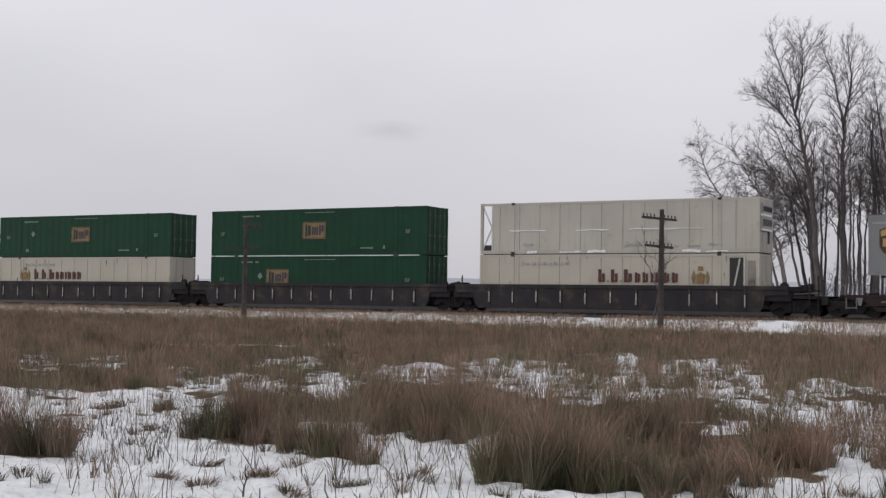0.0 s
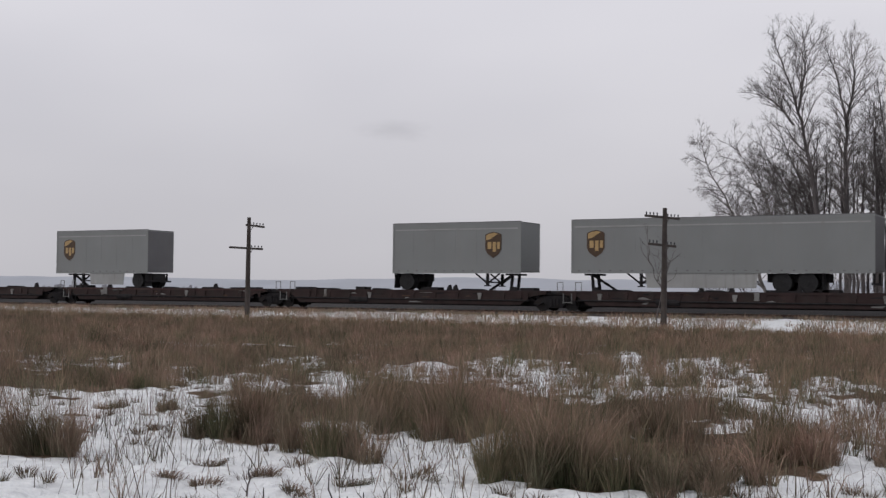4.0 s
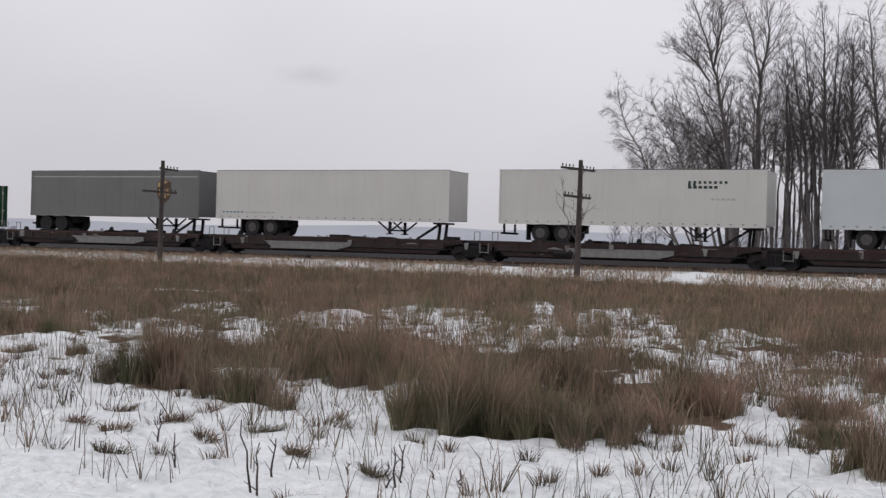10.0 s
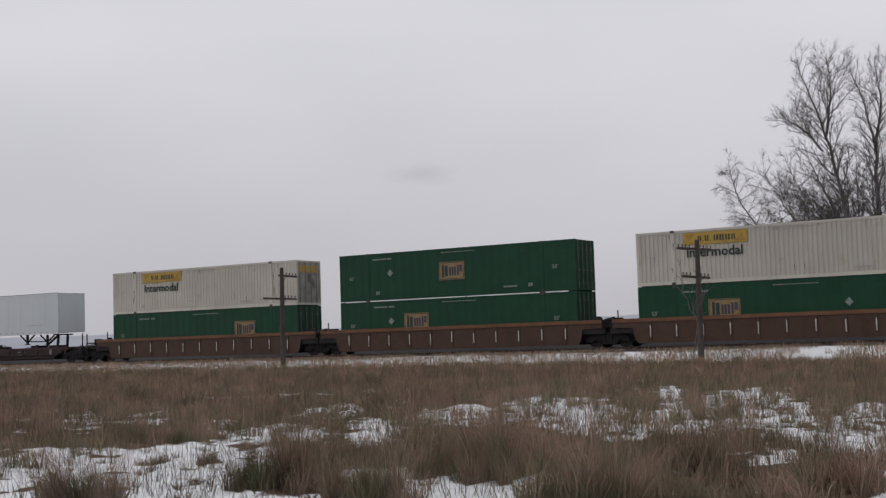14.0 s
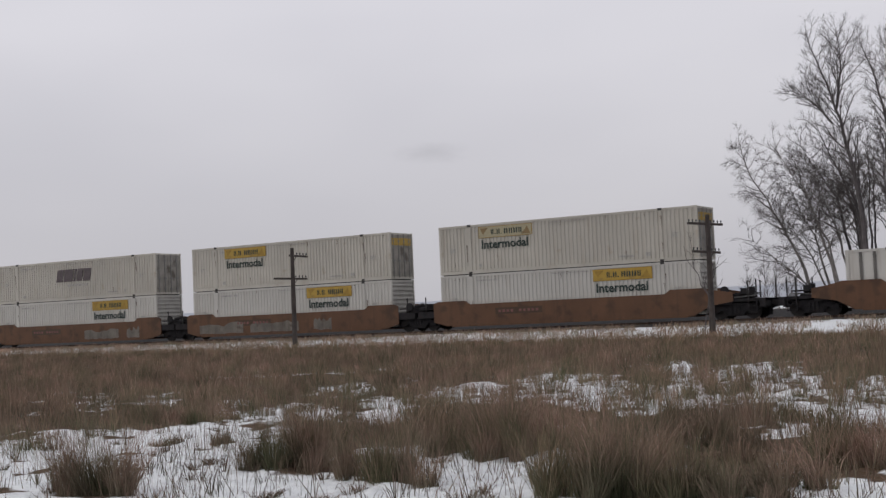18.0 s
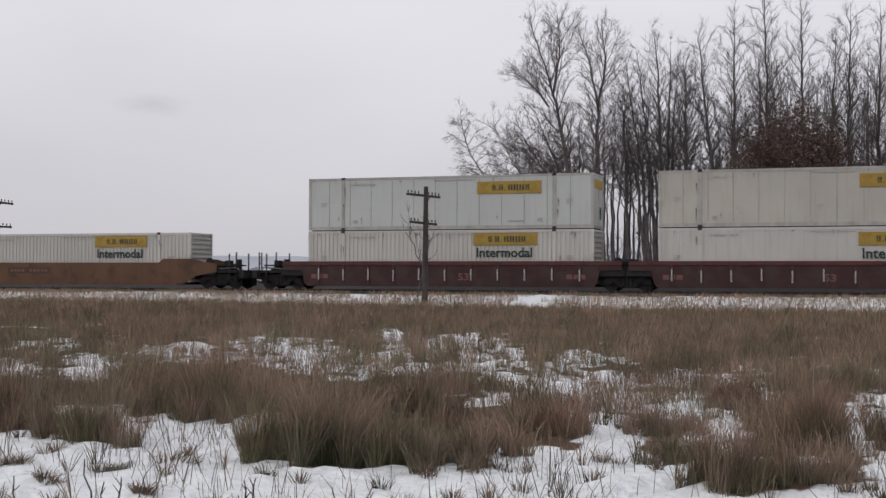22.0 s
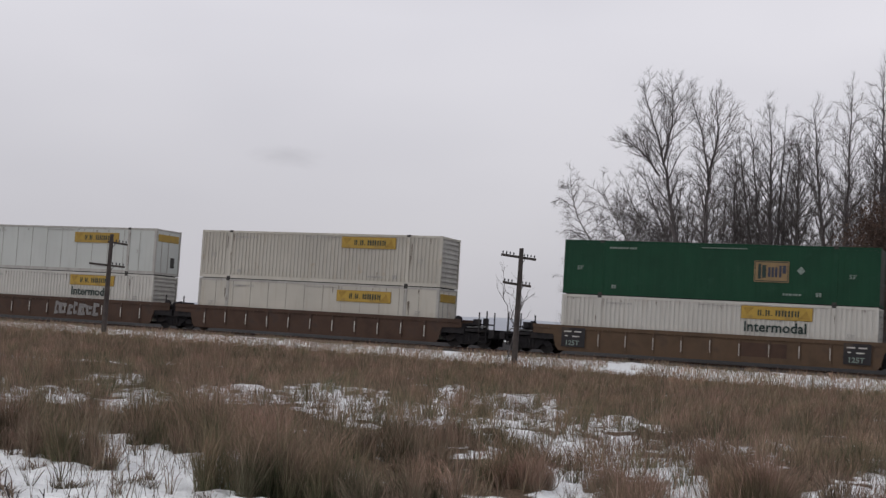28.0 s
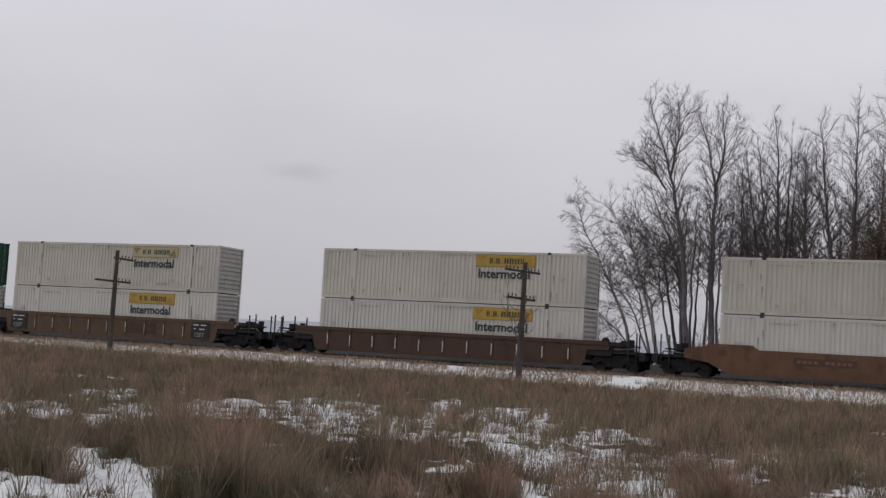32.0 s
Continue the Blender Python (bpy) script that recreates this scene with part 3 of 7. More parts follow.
def ground():
    xs, ys = stretch(((-72, 0), (-18, 0.6), (3, 0.13), (10, 0.5)), 4200), stretch(((4, 0), (24, 0.16), (40, 0.3), (64, 0.36)), 4200)
    verts = [(x, y, rise(x, y)) for y in ys for x in xs]
    w = len(xs)
    faces = [(j * w + i, j * w + i + 1, (j + 1) * w + i + 1, (j + 1) * w + i) for j in range(len(ys) - 1) for i in range(w - 1)]
    me = mesh_of("ground", verts, faces, "snow")
    at = me.attributes.new("thatch", "FLOAT", "POINT")
    at.data.foreach_set("value", [max(cover(x, y), 0.40 if y < 30 else 0.0) if -90 < x < 40 and 0 < y < 62 else (0.0 if 60 < y < 75 else 0.35) for x, y, _ in verts])
    for p in me.polygons:
        p.use_smooth = True
    tagged(new("ground", me), "snow-covered field with dead grass thatch showing through", "ground", kind="structure")


def railway():
    bed = Shape()
    # the raised far shoulder is added to block bright snow under the cars
    prof = [(62.3, -0.75), (62.7, -0.30), (63.1, -0.17), (63.5, -0.12), (63.9, -0.11), (64.6, -0.10), (67.0, -0.10), (68.6, -0.08), (70.8, 0.36), (75.5, 0.42), (78.5, -0.8)]
    xs = [-900, -400] + list(range(-110, 31, 1)) + [120, 500]
    n = len(prof)
    for x in xs:
        for i, (y, z) in enumerate(prof):
            j = 0.04 * noise.noise(Vector((x * 0.7, y * 2.0, 5.0)))
            bed.v.append((x, y + 2 * j, z + j + GRADE * x))
    bed.f = [(i * n + k, (i + 1) * n + k, (i + 1) * n + k + 1, i * n + k + 1) for i in range(len(xs) - 1) for k in range(n - 1)]
    ob = tagged(new("track_bed", bed.mesh("track_bed", "ballast")), "low dark stone ballast bed with train shade in its colour", "ballast", kind="structure")
    for y in (TRACK - 0.7175, TRACK + 0.7175):
        r = Shape()
        for y0, y1, z0, z1 in ((-0.075, 0.075, -0.17, -0.15), (-0.012, 0.012, -0.15, -0.04), (-0.036, 0.036, -0.04, 0.0)):
            r.box(-500, 300, y + y0, y + y1, z0, z1)
        r.v = [(x, yy, z + GRADE * x) for x, yy, z in r.v]
        tagged(new("rail", r.mesh("rail", "railsteel")), "rusty steel running rail on wooden ties", "rail", "rails of the track")
    tie = Shape().box(-0.115, 0.115, -1.3, 1.3, -0.33, -0.172).mesh("tie", "tie")
    for i in range(190):
        x = -92 + i * 0.55
        t = new("tie", tie)
        t.parent = ob
        t.matrix_basis = pose(x + random.uniform(-0.02, 0.02), TRACK + random.uniform(-0.04, 0.04), GRADE * x, 0, 0, random.uniform(-1, 1))


def far_country():
    rnd = random.Random(4)
    hill = Shape()
    xs = np.linspace(-5200, 2600, 70)
    for x in xs:
        h = 42 + 16 * noise.noise(Vector((x * 0.0011, 2.0, 0))) + 6 * noise.noise(Vector((x * 0.006, 8.0, 0)))
        hill.v += [(x, 2600, -3), (x, 2900, h), (x, 3600, h * 0.9)]
    hill.f = [(3 * i + k, 3 * i + 3 + k, 3 * i + 4 + k, 3 * i + 1 + k) for i in range(len(xs) - 1) for k in range(2)]
    tagged(new("far_hill", hill.mesh("far_hill", "hill")), "low ridge tinted pale blue-grey for haze, beyond the fields", "hill", kind="structure")
    # ragged wood edge far beyond the track
    wood = Shape()
    for i in range(240):
        x = rnd.uniform(-1100, 150)
        y = 620 + rnd.uniform(-40, 60)
        h = rnd.uniform(2, 4.5) * (1.2 if noise.noise(Vector((x * 0.01, 0, 0))) > 0.0 else 0.4)
        for k in range(5):
            a, b = x + rnd.uniform(-4, 4), rnd.uniform(0.5, 1.0)
            wood.tube((a, y, -1), (a + rnd.uniform(-1, 1), y, h * b), rnd.uniform(1.6, 3.2), 0.9, 6, True)
    tagged(new("far_wood", wood.mesh("far_wood", "farwood")), "distant bare treeline tinted grey for haze, across snowy fields", "treeline", kind="stuff")


# ---- telegraph poles ----
def telegraph_pole(x, y, turn, arms, height=5.74, lean=0.0, stripped=False):
    base = rise(x, y) - 0.25
    p = thing("telegraph_pole", "weathered wooden telegraph pole with crossarms and glass insulators", "telegraph pole", "telegraph poles by the track",
              pose(x, y, base, 0, lean, turn))
    part("post", Shape().tube((0, 0, 0), (0, 0, height * 0.5), 0.15, 0.135, 10).tube((0, 0, height * 0.5), (0, 0, height + 0.25), 0.135, 0.105, 10), "pole", p)
    for z, a, b, tilt in arms:
        arm = part("crossarm", Shape().beam((-0.13, a, z - a * tilt), (-0.13, b, z - b * tilt), 0.09, 0.115), "pole", p)
        spots = [s for s in np.linspace(a + 0.1, b - 0.1, max(3, round((b - a) / 0.3)))]
        for s in spots:
            if abs(s) > 0.17 and not (stripped and s < 0) and not (s < 0 and tilt > 0.02 and random.random() < 0.25):
                ins = Shape().tube((-0.13, s, z - s * tilt + 0.04), (-0.13, s, z - s * tilt + 0.12), 0.018, 0.018, 5)
                ins.tube((-0.13, s, z - s * tilt + 0.10), (-0.13, s, z - s * tilt + 0.2), 0.045, 0.032, 6)
                part("insulator", ins, "glass", arm, "dark glass insulator on a pin")
        if b > 0.8:
            part("brace", Shape().beam((-0.09, 0.02, z - 0.55), (-0.09, 0.55, z - 0.55 * tilt), 0.03), "pole", p)
    return p


# ---- rolling stock ----
TRAIN = []          # (thing, place along the train, height above the rail)
LENGTH, HEIGHT, HALF = 16.15, 2.875, 1.295
RAISE = 0.36


def once(key, make):
    if key not in CACHE:
        CACHE[key] = make()
    return CACHE[key]


def sheet_mesh(style, mat):
    """The near side wall of a container, by its make."""
    def make():
        s = Shape()
        if style == "corrugated":
            s.wave(0.16, LENGTH - 0.16, -HALF + 0.012, 0.2, HEIGHT - 0.13, 0.245, 0.038)
        elif style == "smooth":
            s.box(0.12, LENGTH - 0.12, -HALF + 0.02, -HALF + 0.06, 0.18, HEIGHT - 0.1)
        elif style == "posts":
            s.box(0.12, LENGTH - 0.12, -HALF + 0.04, -HALF + 0.07, 0.18, HEIGHT - 0.1)
        else:
            s.wave(0.16, LENGTH - 0.16, -HALF + 0.012, 0.2, HEIGHT - 0.13, 0.62, 0.012)
        return s.mesh("side_wall", mat)
    return once(("side", style, mat), make)


def rib_end(e, mat):
    """A blind end wall with level ribs."""
    s = Shape()
    line = [(e - 0.06, 0.12)]
    for i in range(9):
        z = 0.3 + i * 0.27
        line += [(e - 0.06, z), (e - 0.012, z + 0.03), (e - 0.012, z + 0.12), (e - 0.06, z + 0.15)]
    line.append((e - 0.06, HEIGHT - 0.1))
    s.v = [(x, y, z) for x, z in line for y in (-HALF + 0.14, HALF - 0.14)]
    s.f = [(2 * i, 2 * i + 1, 2 * i + 3, 2 * i + 2) for i in range(len(line) - 1)]
    return s.mesh("end_wall", mat)


def container(style, mat, door=True, hardware="greydoor", frame_mat=None, inset=0.0):
    """A 53 foot box: origin at its lower left end, centre line along x."""
    frame_mat = frame_mat or mat
    label = {"green": "dark green painted steel intermodal container", "cream": "weathered cream-white corrugated intermodal container",
             "white": "white corrugated intermodal container", "creamy": "yellowed cream smooth intermodal container", "reefer": "smooth pale refrigerated intermodal container"}[mat]
    c = thing("container", label, "container", "containers on the train")
    part("side_wall", sheet_mesh(style, mat) if not inset else Shape().box(inset, LENGTH - 0.12, -HALF + 0.02, -HALF + 0.06, 0.18, HEIGHT - 0.1).mesh("side_wall", mat), None, c)
    if style == "smooth":
        for i in range(1, 13):
            part("panel_joint", once(("joint", 0), lambda: Shape().box(-0.012, 0.012, -HALF + 0.008, -HALF + 0.022, 0.2, HEIGHT - 0.14).mesh("panel_joint", "seam")), None, c, "", pose(i * LENGTH / 13, 0, 0))
    part("side_wall", once(("far", mat, inset), lambda: Shape().box(0.1 + inset, LENGTH - 0.1, HALF - 0.06, HALF - 0.01, 0.15, HEIGHT - 0.1).mesh("side_wall", mat)), None, c)
    part("roof", once(("roof", mat, inset), lambda: Shape().box(0.05 + inset, LENGTH - 0.05, -HALF + 0.05, HALF - 0.05, HEIGHT - 0.05, HEIGHT - 0.012).mesh("roof", mat)), None, c)
    part("floor", once(("floor", 0), lambda: Shape().box(0.05, LENGTH - 0.05, -HALF + 0.06, HALF - 0.06, 0.03, 0.15).mesh("floor", "under")), None, c)
    part("end_wall", once(("front", mat, inset), lambda: Shape().box(0.03 + inset, 0.09 + inset, -HALF + 0.1, HALF - 0.1, 0.12, HEIGHT - 0.1).mesh("end_wall", mat)), None, c)
    for y in (-HALF, HALF - 0.09):
        part("top_rail", once(("trail", frame_mat, y), lambda: Shape().box(0.12, LENGTH - 0.12, y, y + 0.09, HEIGHT - 0.13, HEIGHT).mesh("top_rail", frame_mat)), None, c)
        part("bottom_rail", once(("brail", frame_mat, y), lambda: Shape().box(0.12, LENGTH - 0.12, y, y + 0.09, 0.0, 0.19).mesh("bottom_rail", frame_mat)), None, c)
        for x in (0.0, LENGTH - 0.15):
            part("corner_post", once(("post", frame_mat, x, y), lambda: Shape().box(x, x + 0.15, y - 0.003 if y < 0 else y, y + 0.15 if y < 0 else y + 0.093, 0.0, HEIGHT + 0.004).mesh("corner_post", frame_mat)), None, c)
    for x in (1.98, LENGTH - 2.2):
        part("lifting_post", once(("lift", frame_mat, x), lambda: Shape().box(x, x + 0.20, -HALF - 0.006, -HALF + 0.05, 0.0, HEIGHT + 0.006).mesh("lifting_post", frame_mat)), None, c)
        part("corner_casting", once(("cast", x), lambda: Shape().box(x - 0.01, x + 0.21, -HALF - 0.012, -HALF + 0.12, HEIGHT - 0.115, HEIGHT + 0.02).mesh("corner_casting", "casting")), None, c, "black lifting casting")
        part("corner_casting", once(("lowcast", x), lambda: Shape().box(x - 0.01, x + 0.21, -HALF - 0.012, -HALF + 0.12, -0.01, 0.115).mesh("corner_casting", "casting")), None, c, "black lifting casting")
    e = LENGTH
    if door:
        for y0, y1 in ((-HALF + 0.13, -0.015), (0.015, HALF - 0.13)):
            d = part("door", once(("door", mat, y0), lambda: Shape().box(e - 0.07, e - 0.025, y0, y1, 0.16, HEIGHT - 0.12).mesh("door", mat if mat == "green" else "enddoor")), None, c)
            for f in (0.22, 0.72):
                yy = y0 + (y1 - y0) * f
                part("lock_rod", once(("rod", yy, hardware), lambda: Shape().tube((e - 0.005, yy, 0.1), (e - 0.005, yy, HEIGHT - 0.06), 0.028, sides=6).box(e - 0.03, e + 0.02, yy - 0.1, yy + 0.16, 1.1, 1.18).box(e - 0.03, e + 0.02, yy - 0.07, yy + 0.07, 0.35, 0.46).box(e - 0.03, e + 0.02, yy - 0.07, yy + 0.07, 2.3, 2.41).mesh("lock_rod", hardware)), None, d)
    elif style == "smooth":
        end = part("end_wall", once(("flatend", mat), lambda: Shape().box(e - 0.07, e - 0.03, -HALF + 0.13, HALF - 0.13, 0.12, HEIGHT - 0.1).mesh("end_wall", mat)), None, c)
        part("hatch", once("endhatch", lambda: Shape().box(e - 0.03, e - 0.015, 0.35, 0.75, 0.5, 1.15).mesh("hatch", "casting")), None, end, "dark hatch in the end wall")
        for y in (-0.62, 0.08):
            part("end_post", once(("endpost", y), lambda: Shape().box(e - 0.03, e - 0.006, y - 0.03, y + 0.03, 0.2, HEIGHT - 0.2).mesh("end_post", "rail")), None, end)
    else:
        # ribbed ends take the greyer rail paint for the shadows between their ribs
        part("end_wall", once(("ribend", mat), lambda: rib_end(e, mat if mat == "green" else "rail")), None, c)
    part("header", once(("header", frame_mat), lambda: Shape().box(e - 0.1, e - 0.004, -HALF + 0.15, HALF - 0.15, HEIGHT - 0.12, HEIGHT - 0.01).mesh("header", frame_mat)), None, c)
    part("door_sill", once(("sill", frame_mat), lambda: Shape().box(e - 0.1, e - 0.004, -HALF + 0.15, HALF - 0.15, 0.01, 0.16).mesh("door_sill", frame_mat)), None, c)
    return c


FACE = -HALF - 0.012


def yellow_sign(c, x, word=True, z=2.02, faded=False):
    """A yellow plate with dark bars where the maker's name stands, and the word below it."""
    tone = "yellowfaded" if faded else "yellow"
    p = part("name_plate", once(("plate", tone), lambda: Shape().box(-1.73, 1.73, FACE - 0.012, FACE + 0.03, 0.05, 0.65).mesh("name_plate", tone)), None, c, "weathered yellow name plate with dark bars", pose(x, 0, z))
    part("plate_edge", once("plateedge", lambda: Shape().box(-1.76, 1.76, FACE - 0.008, FACE + 0.02, 0.02, 0.68).mesh("plate_edge", "oldgold")), None, p)
    at = -0.92
    for w in (0.17, 0.05, 0.2, 0.05, 0, 0.23, 0.23, 0.25, 0.2):
        if w:
            part("name_bar", once(("namebar", w), lambda: (Shape().box(0, w, FACE - 0.02, FACE - 0.01, 0.2, 0.26) if w < 0.1 else Shape().box(0, w * 0.36, FACE - 0.02, FACE - 0.01, 0.2, 0.5).box(w * 0.62, w, FACE - 0.02, FACE - 0.01, 0.2, 0.5)).mesh("name_bar", "signdark")), None, p, "", pose(at, 0, 0))
        at += w + 0.08
    for k, outline in enumerate(([(-1.66, 0.6), (-1.1, 0.6), (-1.35, 0.36), (-1.45, 0.2)], [(1.66, 0.1), (1.05, 0.1), (1.3, 0.34), (1.45, 0.55)])):
        part("corner_mark", once(("arrow", k, tone), lambda: Shape().prism(outline, FACE - 0.02, FACE - 0.01).mesh("corner_mark", "tan" if faded else "oldgold")), None, p)
    if word:
        part("lettering", writing("Intermodal", 0.72, "signdark", 0.98), None, c, "dark green lettering", pose(x - 1.62, FACE - 0.008, z - 0.60))


def tan_logo(c, x, z=1.0):
    p = part("logo_panel", once("tanlogo", lambda: Shape().box(-0.86, 0.86, FACE - 0.01, FACE + 0.02, 0, 1.06).mesh("logo_panel", "tan")), None, c, "tan logo panel with dark strokes", pose(x, 0, z))
    rim = Shape().box(-0.82, 0.82, FACE - 0.014, FACE - 0.009, 0.03, 0.07).box(-0.82, 0.82, FACE - 0.014, FACE - 0.009, 0.99, 1.03)
    part("panel_rim", once("tanrim", lambda: rim.box(-0.82, -0.79, FACE - 0.014, FACE - 0.009, 0.071, 0.989).box(0.79, 0.82, FACE - 0.014, FACE - 0.009, 0.071, 0.989).mesh("panel_rim", "signdark")), None, p)
    for x0, bars, tone in ((-0.66, ((0, 0.15, 0, 0.76), (0.2, 0.4, 0.06, 0.7)), "signdark"), (-0.16, ((0, 0.12, 0.1, 0.6), (0.17, 0.29, 0.1, 0.6), (0.34, 0.46, 0.1, 0.6)), "navy"), (0.38, ((0, 0.12, 0.1, 0.7), (0.17, 0.34, 0.3, 0.7)), "navy")):
        def strokes():
            q = Shape()
            for a, b, lo, hi in bars:
                q.box(x0 + a, x0 + b, FACE - 0.018, FACE - 0.009, 0.15 + lo, 0.15 + hi)
            return q.mesh("logo_mark", tone)
        part("logo_mark", once(("logomark", x0), strokes), None, p)


def diamond(c, x, z=1.62):
    part("placard", once("diamond", lambda: Shape().prism([(-0.2, 0), (0, -0.22), (0.2, 0), (0, 0.22)], FACE - 0.012, FACE + 0.01).mesh("placard", "palemark")), None, c, "white diamond placard", pose(x, 0, z))


def box_marks(c, mat="palemark", seed=0):
    """Size number, small code bars and plates that every box carries."""
    r = random.Random(seed)
    for x in (0.75, LENGTH - 1.45):
        part("lettering", writing("53'", 0.30, mat, 1.0), None, c, "", pose(x, FACE - 0.006, 1.3))
    s = Shape()
    for x0, w, z, h in ((2.5, 0.9, 2.45, 0.1), (3.6, 0.28, 2.45, 0.1), (LENGTH - 4.6, 0.9, 0.36, 0.1), (2.7, 0.16, 0.35, 0.2), (LENGTH - 3.0, 0.16, 0.35, 0.2), (7.4, 2.2, 2.62, 0.05)):
        at = x0
        while at < x0 + w:
            k = r.uniform(0.07, 0.14)
            s.box(at, at + k, FACE - 0.008, FACE + 0.01, z, z + h)
            at += k + 0.04
    tagged(part("code_mark", s, mat, c, "small worn code bars"), kind="stuff")


def scuffs(c, seed, mat="grime"):
    """Short dark ticks below the top rail and rusty drips at the posts."""
    r = random.Random(400 + seed)
    s = Shape()
    for _ in range(r.randint(5, 9)):
        x, h, top = r.uniform(0.4, LENGTH - 0.4), r.uniform(0.08, 0.42), r.choice((HEIGHT - 0.15, HEIGHT - 0.2, 0.7))
        s.prism([(x, top), (x + r.uniform(0.02, 0.05), top), (x + r.uniform(0.0, 0.03), top - h)], FACE - 0.004, FACE + 0.02)
    for x in (1.95, LENGTH - 2.0):
        for _ in range(2):
            a, top = x + r.uniform(-0.1, 0.2), r.uniform(0.5, 2.6)
            s.prism([(a, top), (a + 0.05, top - 0.05), (a + 0.03, top - r.uniform(0.3, 0.9))], FACE - 0.005, FACE + 0.02)
    tagged(part("scuff_mark", s, mat, c, "dark scuffs and rusty drips"), kind="stuff")


def rust_and_snow(c, mat, count, seed, zmin, zmax, long=1.2, high=0.12):
    """Ragged scrapes on a side wall, each a thin flake of its own shape."""
    r = random.Random(seed)
    s = Shape()
    for _ in range(count):
        x, z, w, h = r.uniform(0.8, LENGTH - 2.5), r.uniform(zmin, zmax), r.uniform(0.3, long), r.uniform(0.3, 1) * high
        k = 7
        top = [(x + w * i / k, z + h * r.uniform(0.3, 1)) for i in range(k + 1)]
        low = [(x + w * i / k, z - h * r.uniform(0.0, 0.7)) for i in range(k, -1, -1)]
        s.prism(top + low, FACE - 0.006, FACE + 0.02)
    tagged(part("scrape_patch", s, mat, c, "ragged scraped patches"), kind="stuff")


def shield(parent, x, z, y):
    def plate(g):
        return [(-0.52 + g, 0.62 - g), (-0.3, 0.72 - g), (0.0, 0.78 - g), (0.3, 0.72 - g), (0.52 - g, 0.62 - g), (0.52 - g, -0.2), (0.36 - g * 0.7, -0.48 + g * 0.6), (0, -0.72 + g), (-0.36 + g * 0.7, -0.48 + g * 0.6), (-0.52 + g, -0.2)]
    p = part("shield_badge", once("shield", lambda: Shape().prism(plate(0)[::-1], y - 0.012, y + 0.01).mesh("shield_badge", "shield")), None, parent, "brown and gold shield badge", pose(x, 0, z))

    part("shield_field", once("shieldfield", lambda: Shape().prism([(-0.46, 0.58), (-0.2, 0.69), (0.1, 0.72), (0.30, 0.66), (0.05, 0.52), (-0.2, 0.36), (-0.46, 0.30)][::-1], y - 0.018, y - 0.01).mesh("shield_field", "gold")), None, p)
    for x0, x1, z0 in ((-0.36, -0.12, -0.2), (-0.03, 0.17, -0.36), (0.25, 0.42, -0.2)):
        part("shield_mark", once(("shieldmark", x0), lambda: Shape().box(x0, x1, y - 0.018, y - 0.01, z0, 0.2).mesh("shield_mark", "gold")), None, p)


def truck(car, x, raised=0.0):
    """A two-axle bogie under a car joint."""
    t = part("truck", once("bolster", lambda: Shape().box(-0.28, 0.28, -1.0, 1.0, 0.42, 0.72).box(-0.9, 0.9, -0.2, 0.2, 0.5, 0.68).mesh("truck", "under")), None, car, "greasy two-axle truck", pose(x, 0, 0))

    def frame_side(y):
        s = Shape()
        s.prism([(-1.25, 0.34), (-1.25, 0.56), (-0.75, 0.80), (-0.45, 0.86), (0.45, 0.86), (0.75, 0.80), (1.25, 0.56), (1.25, 0.34), (1.0, 0.34), (0.7, 0.5), (0.42, 0.2), (-0.42, 0.2), (-0.7, 0.5), (-1.0, 0.34)][::-1], y - 0.09, y + 0.09)
        for k in (-0.2, 0.0, 0.2):
            s.tube((k, y - 0.1, 0.3), (k, y - 0.1, 0.72), 0.075, sides=6)
        return s.mesh("side_frame", "under")
    # solid boxes among the rigging also fill in the darkness under the car
    def rigging():
        s = Shape()
        s.box(-1.5, 1.5, -0.55, 0.55, 0.5, 0.92).box(-1.62, -1.3, -1.0, 1.0, 0.55, 0.88).box(1.3, 1.62, -1.0, 1.0, 0.55, 0.88)
        s.box(-1.4, 1.4, 0.2, 0.9, 0.16, 0.6)
        for k in (-0.45, 0.45):
            s.box(k - 0.08, k + 0.08, -0.95, 0.95, 0.22, 0.5).beam((k, -1.1, 0.5), (k * 3.2, -1.12, 0.95), 0.09)
        s.tube((-0.7, -0.9, 1.0), (0.7, -0.9, 1.0), 0.15, sides=8)
        return s.mesh("brake_rigging", "under")
    tagged(part("brake_rigging", once("rigging", rigging), None, t), kind="stuff")
    for y in (-1.03, 1.03):
        part("side_frame", once(("sf", y), lambda: frame_side(y)), None, t)
    for dx in (-0.89, 0.89):
        for y in (-0.75, 0.75):
            part("wheel", once("wheel", lambda: Shape().tube((0, -0.07, 0), (0, 0.07, 0), 0.42, sides=20).tube((0, -0.075, 0), (0, 0.075, 0), 0.16, sides=10).mesh("wheel", "steel")), None, t, "", pose(dx, y, 0.42))


WELL_LOOK = {"black": ("blackcar", "blackcar", "sooty black ribbed well car"), "red": ("redcar", "redchord", "dull oxide-red ribbed well car"),
             "brown": ("browncar", "brownchord", "rusty ribbed well car with orange top chord"), "tan": ("tancar", "tancar", "faded tan ribbed well car"),
             "darkbrown": ("browncar", "browncar", "dark rusty brown ribbed well car"), "yellow": ("yellowcar", "yellowcar", "weathered yellow-orange smooth-sided well car")}


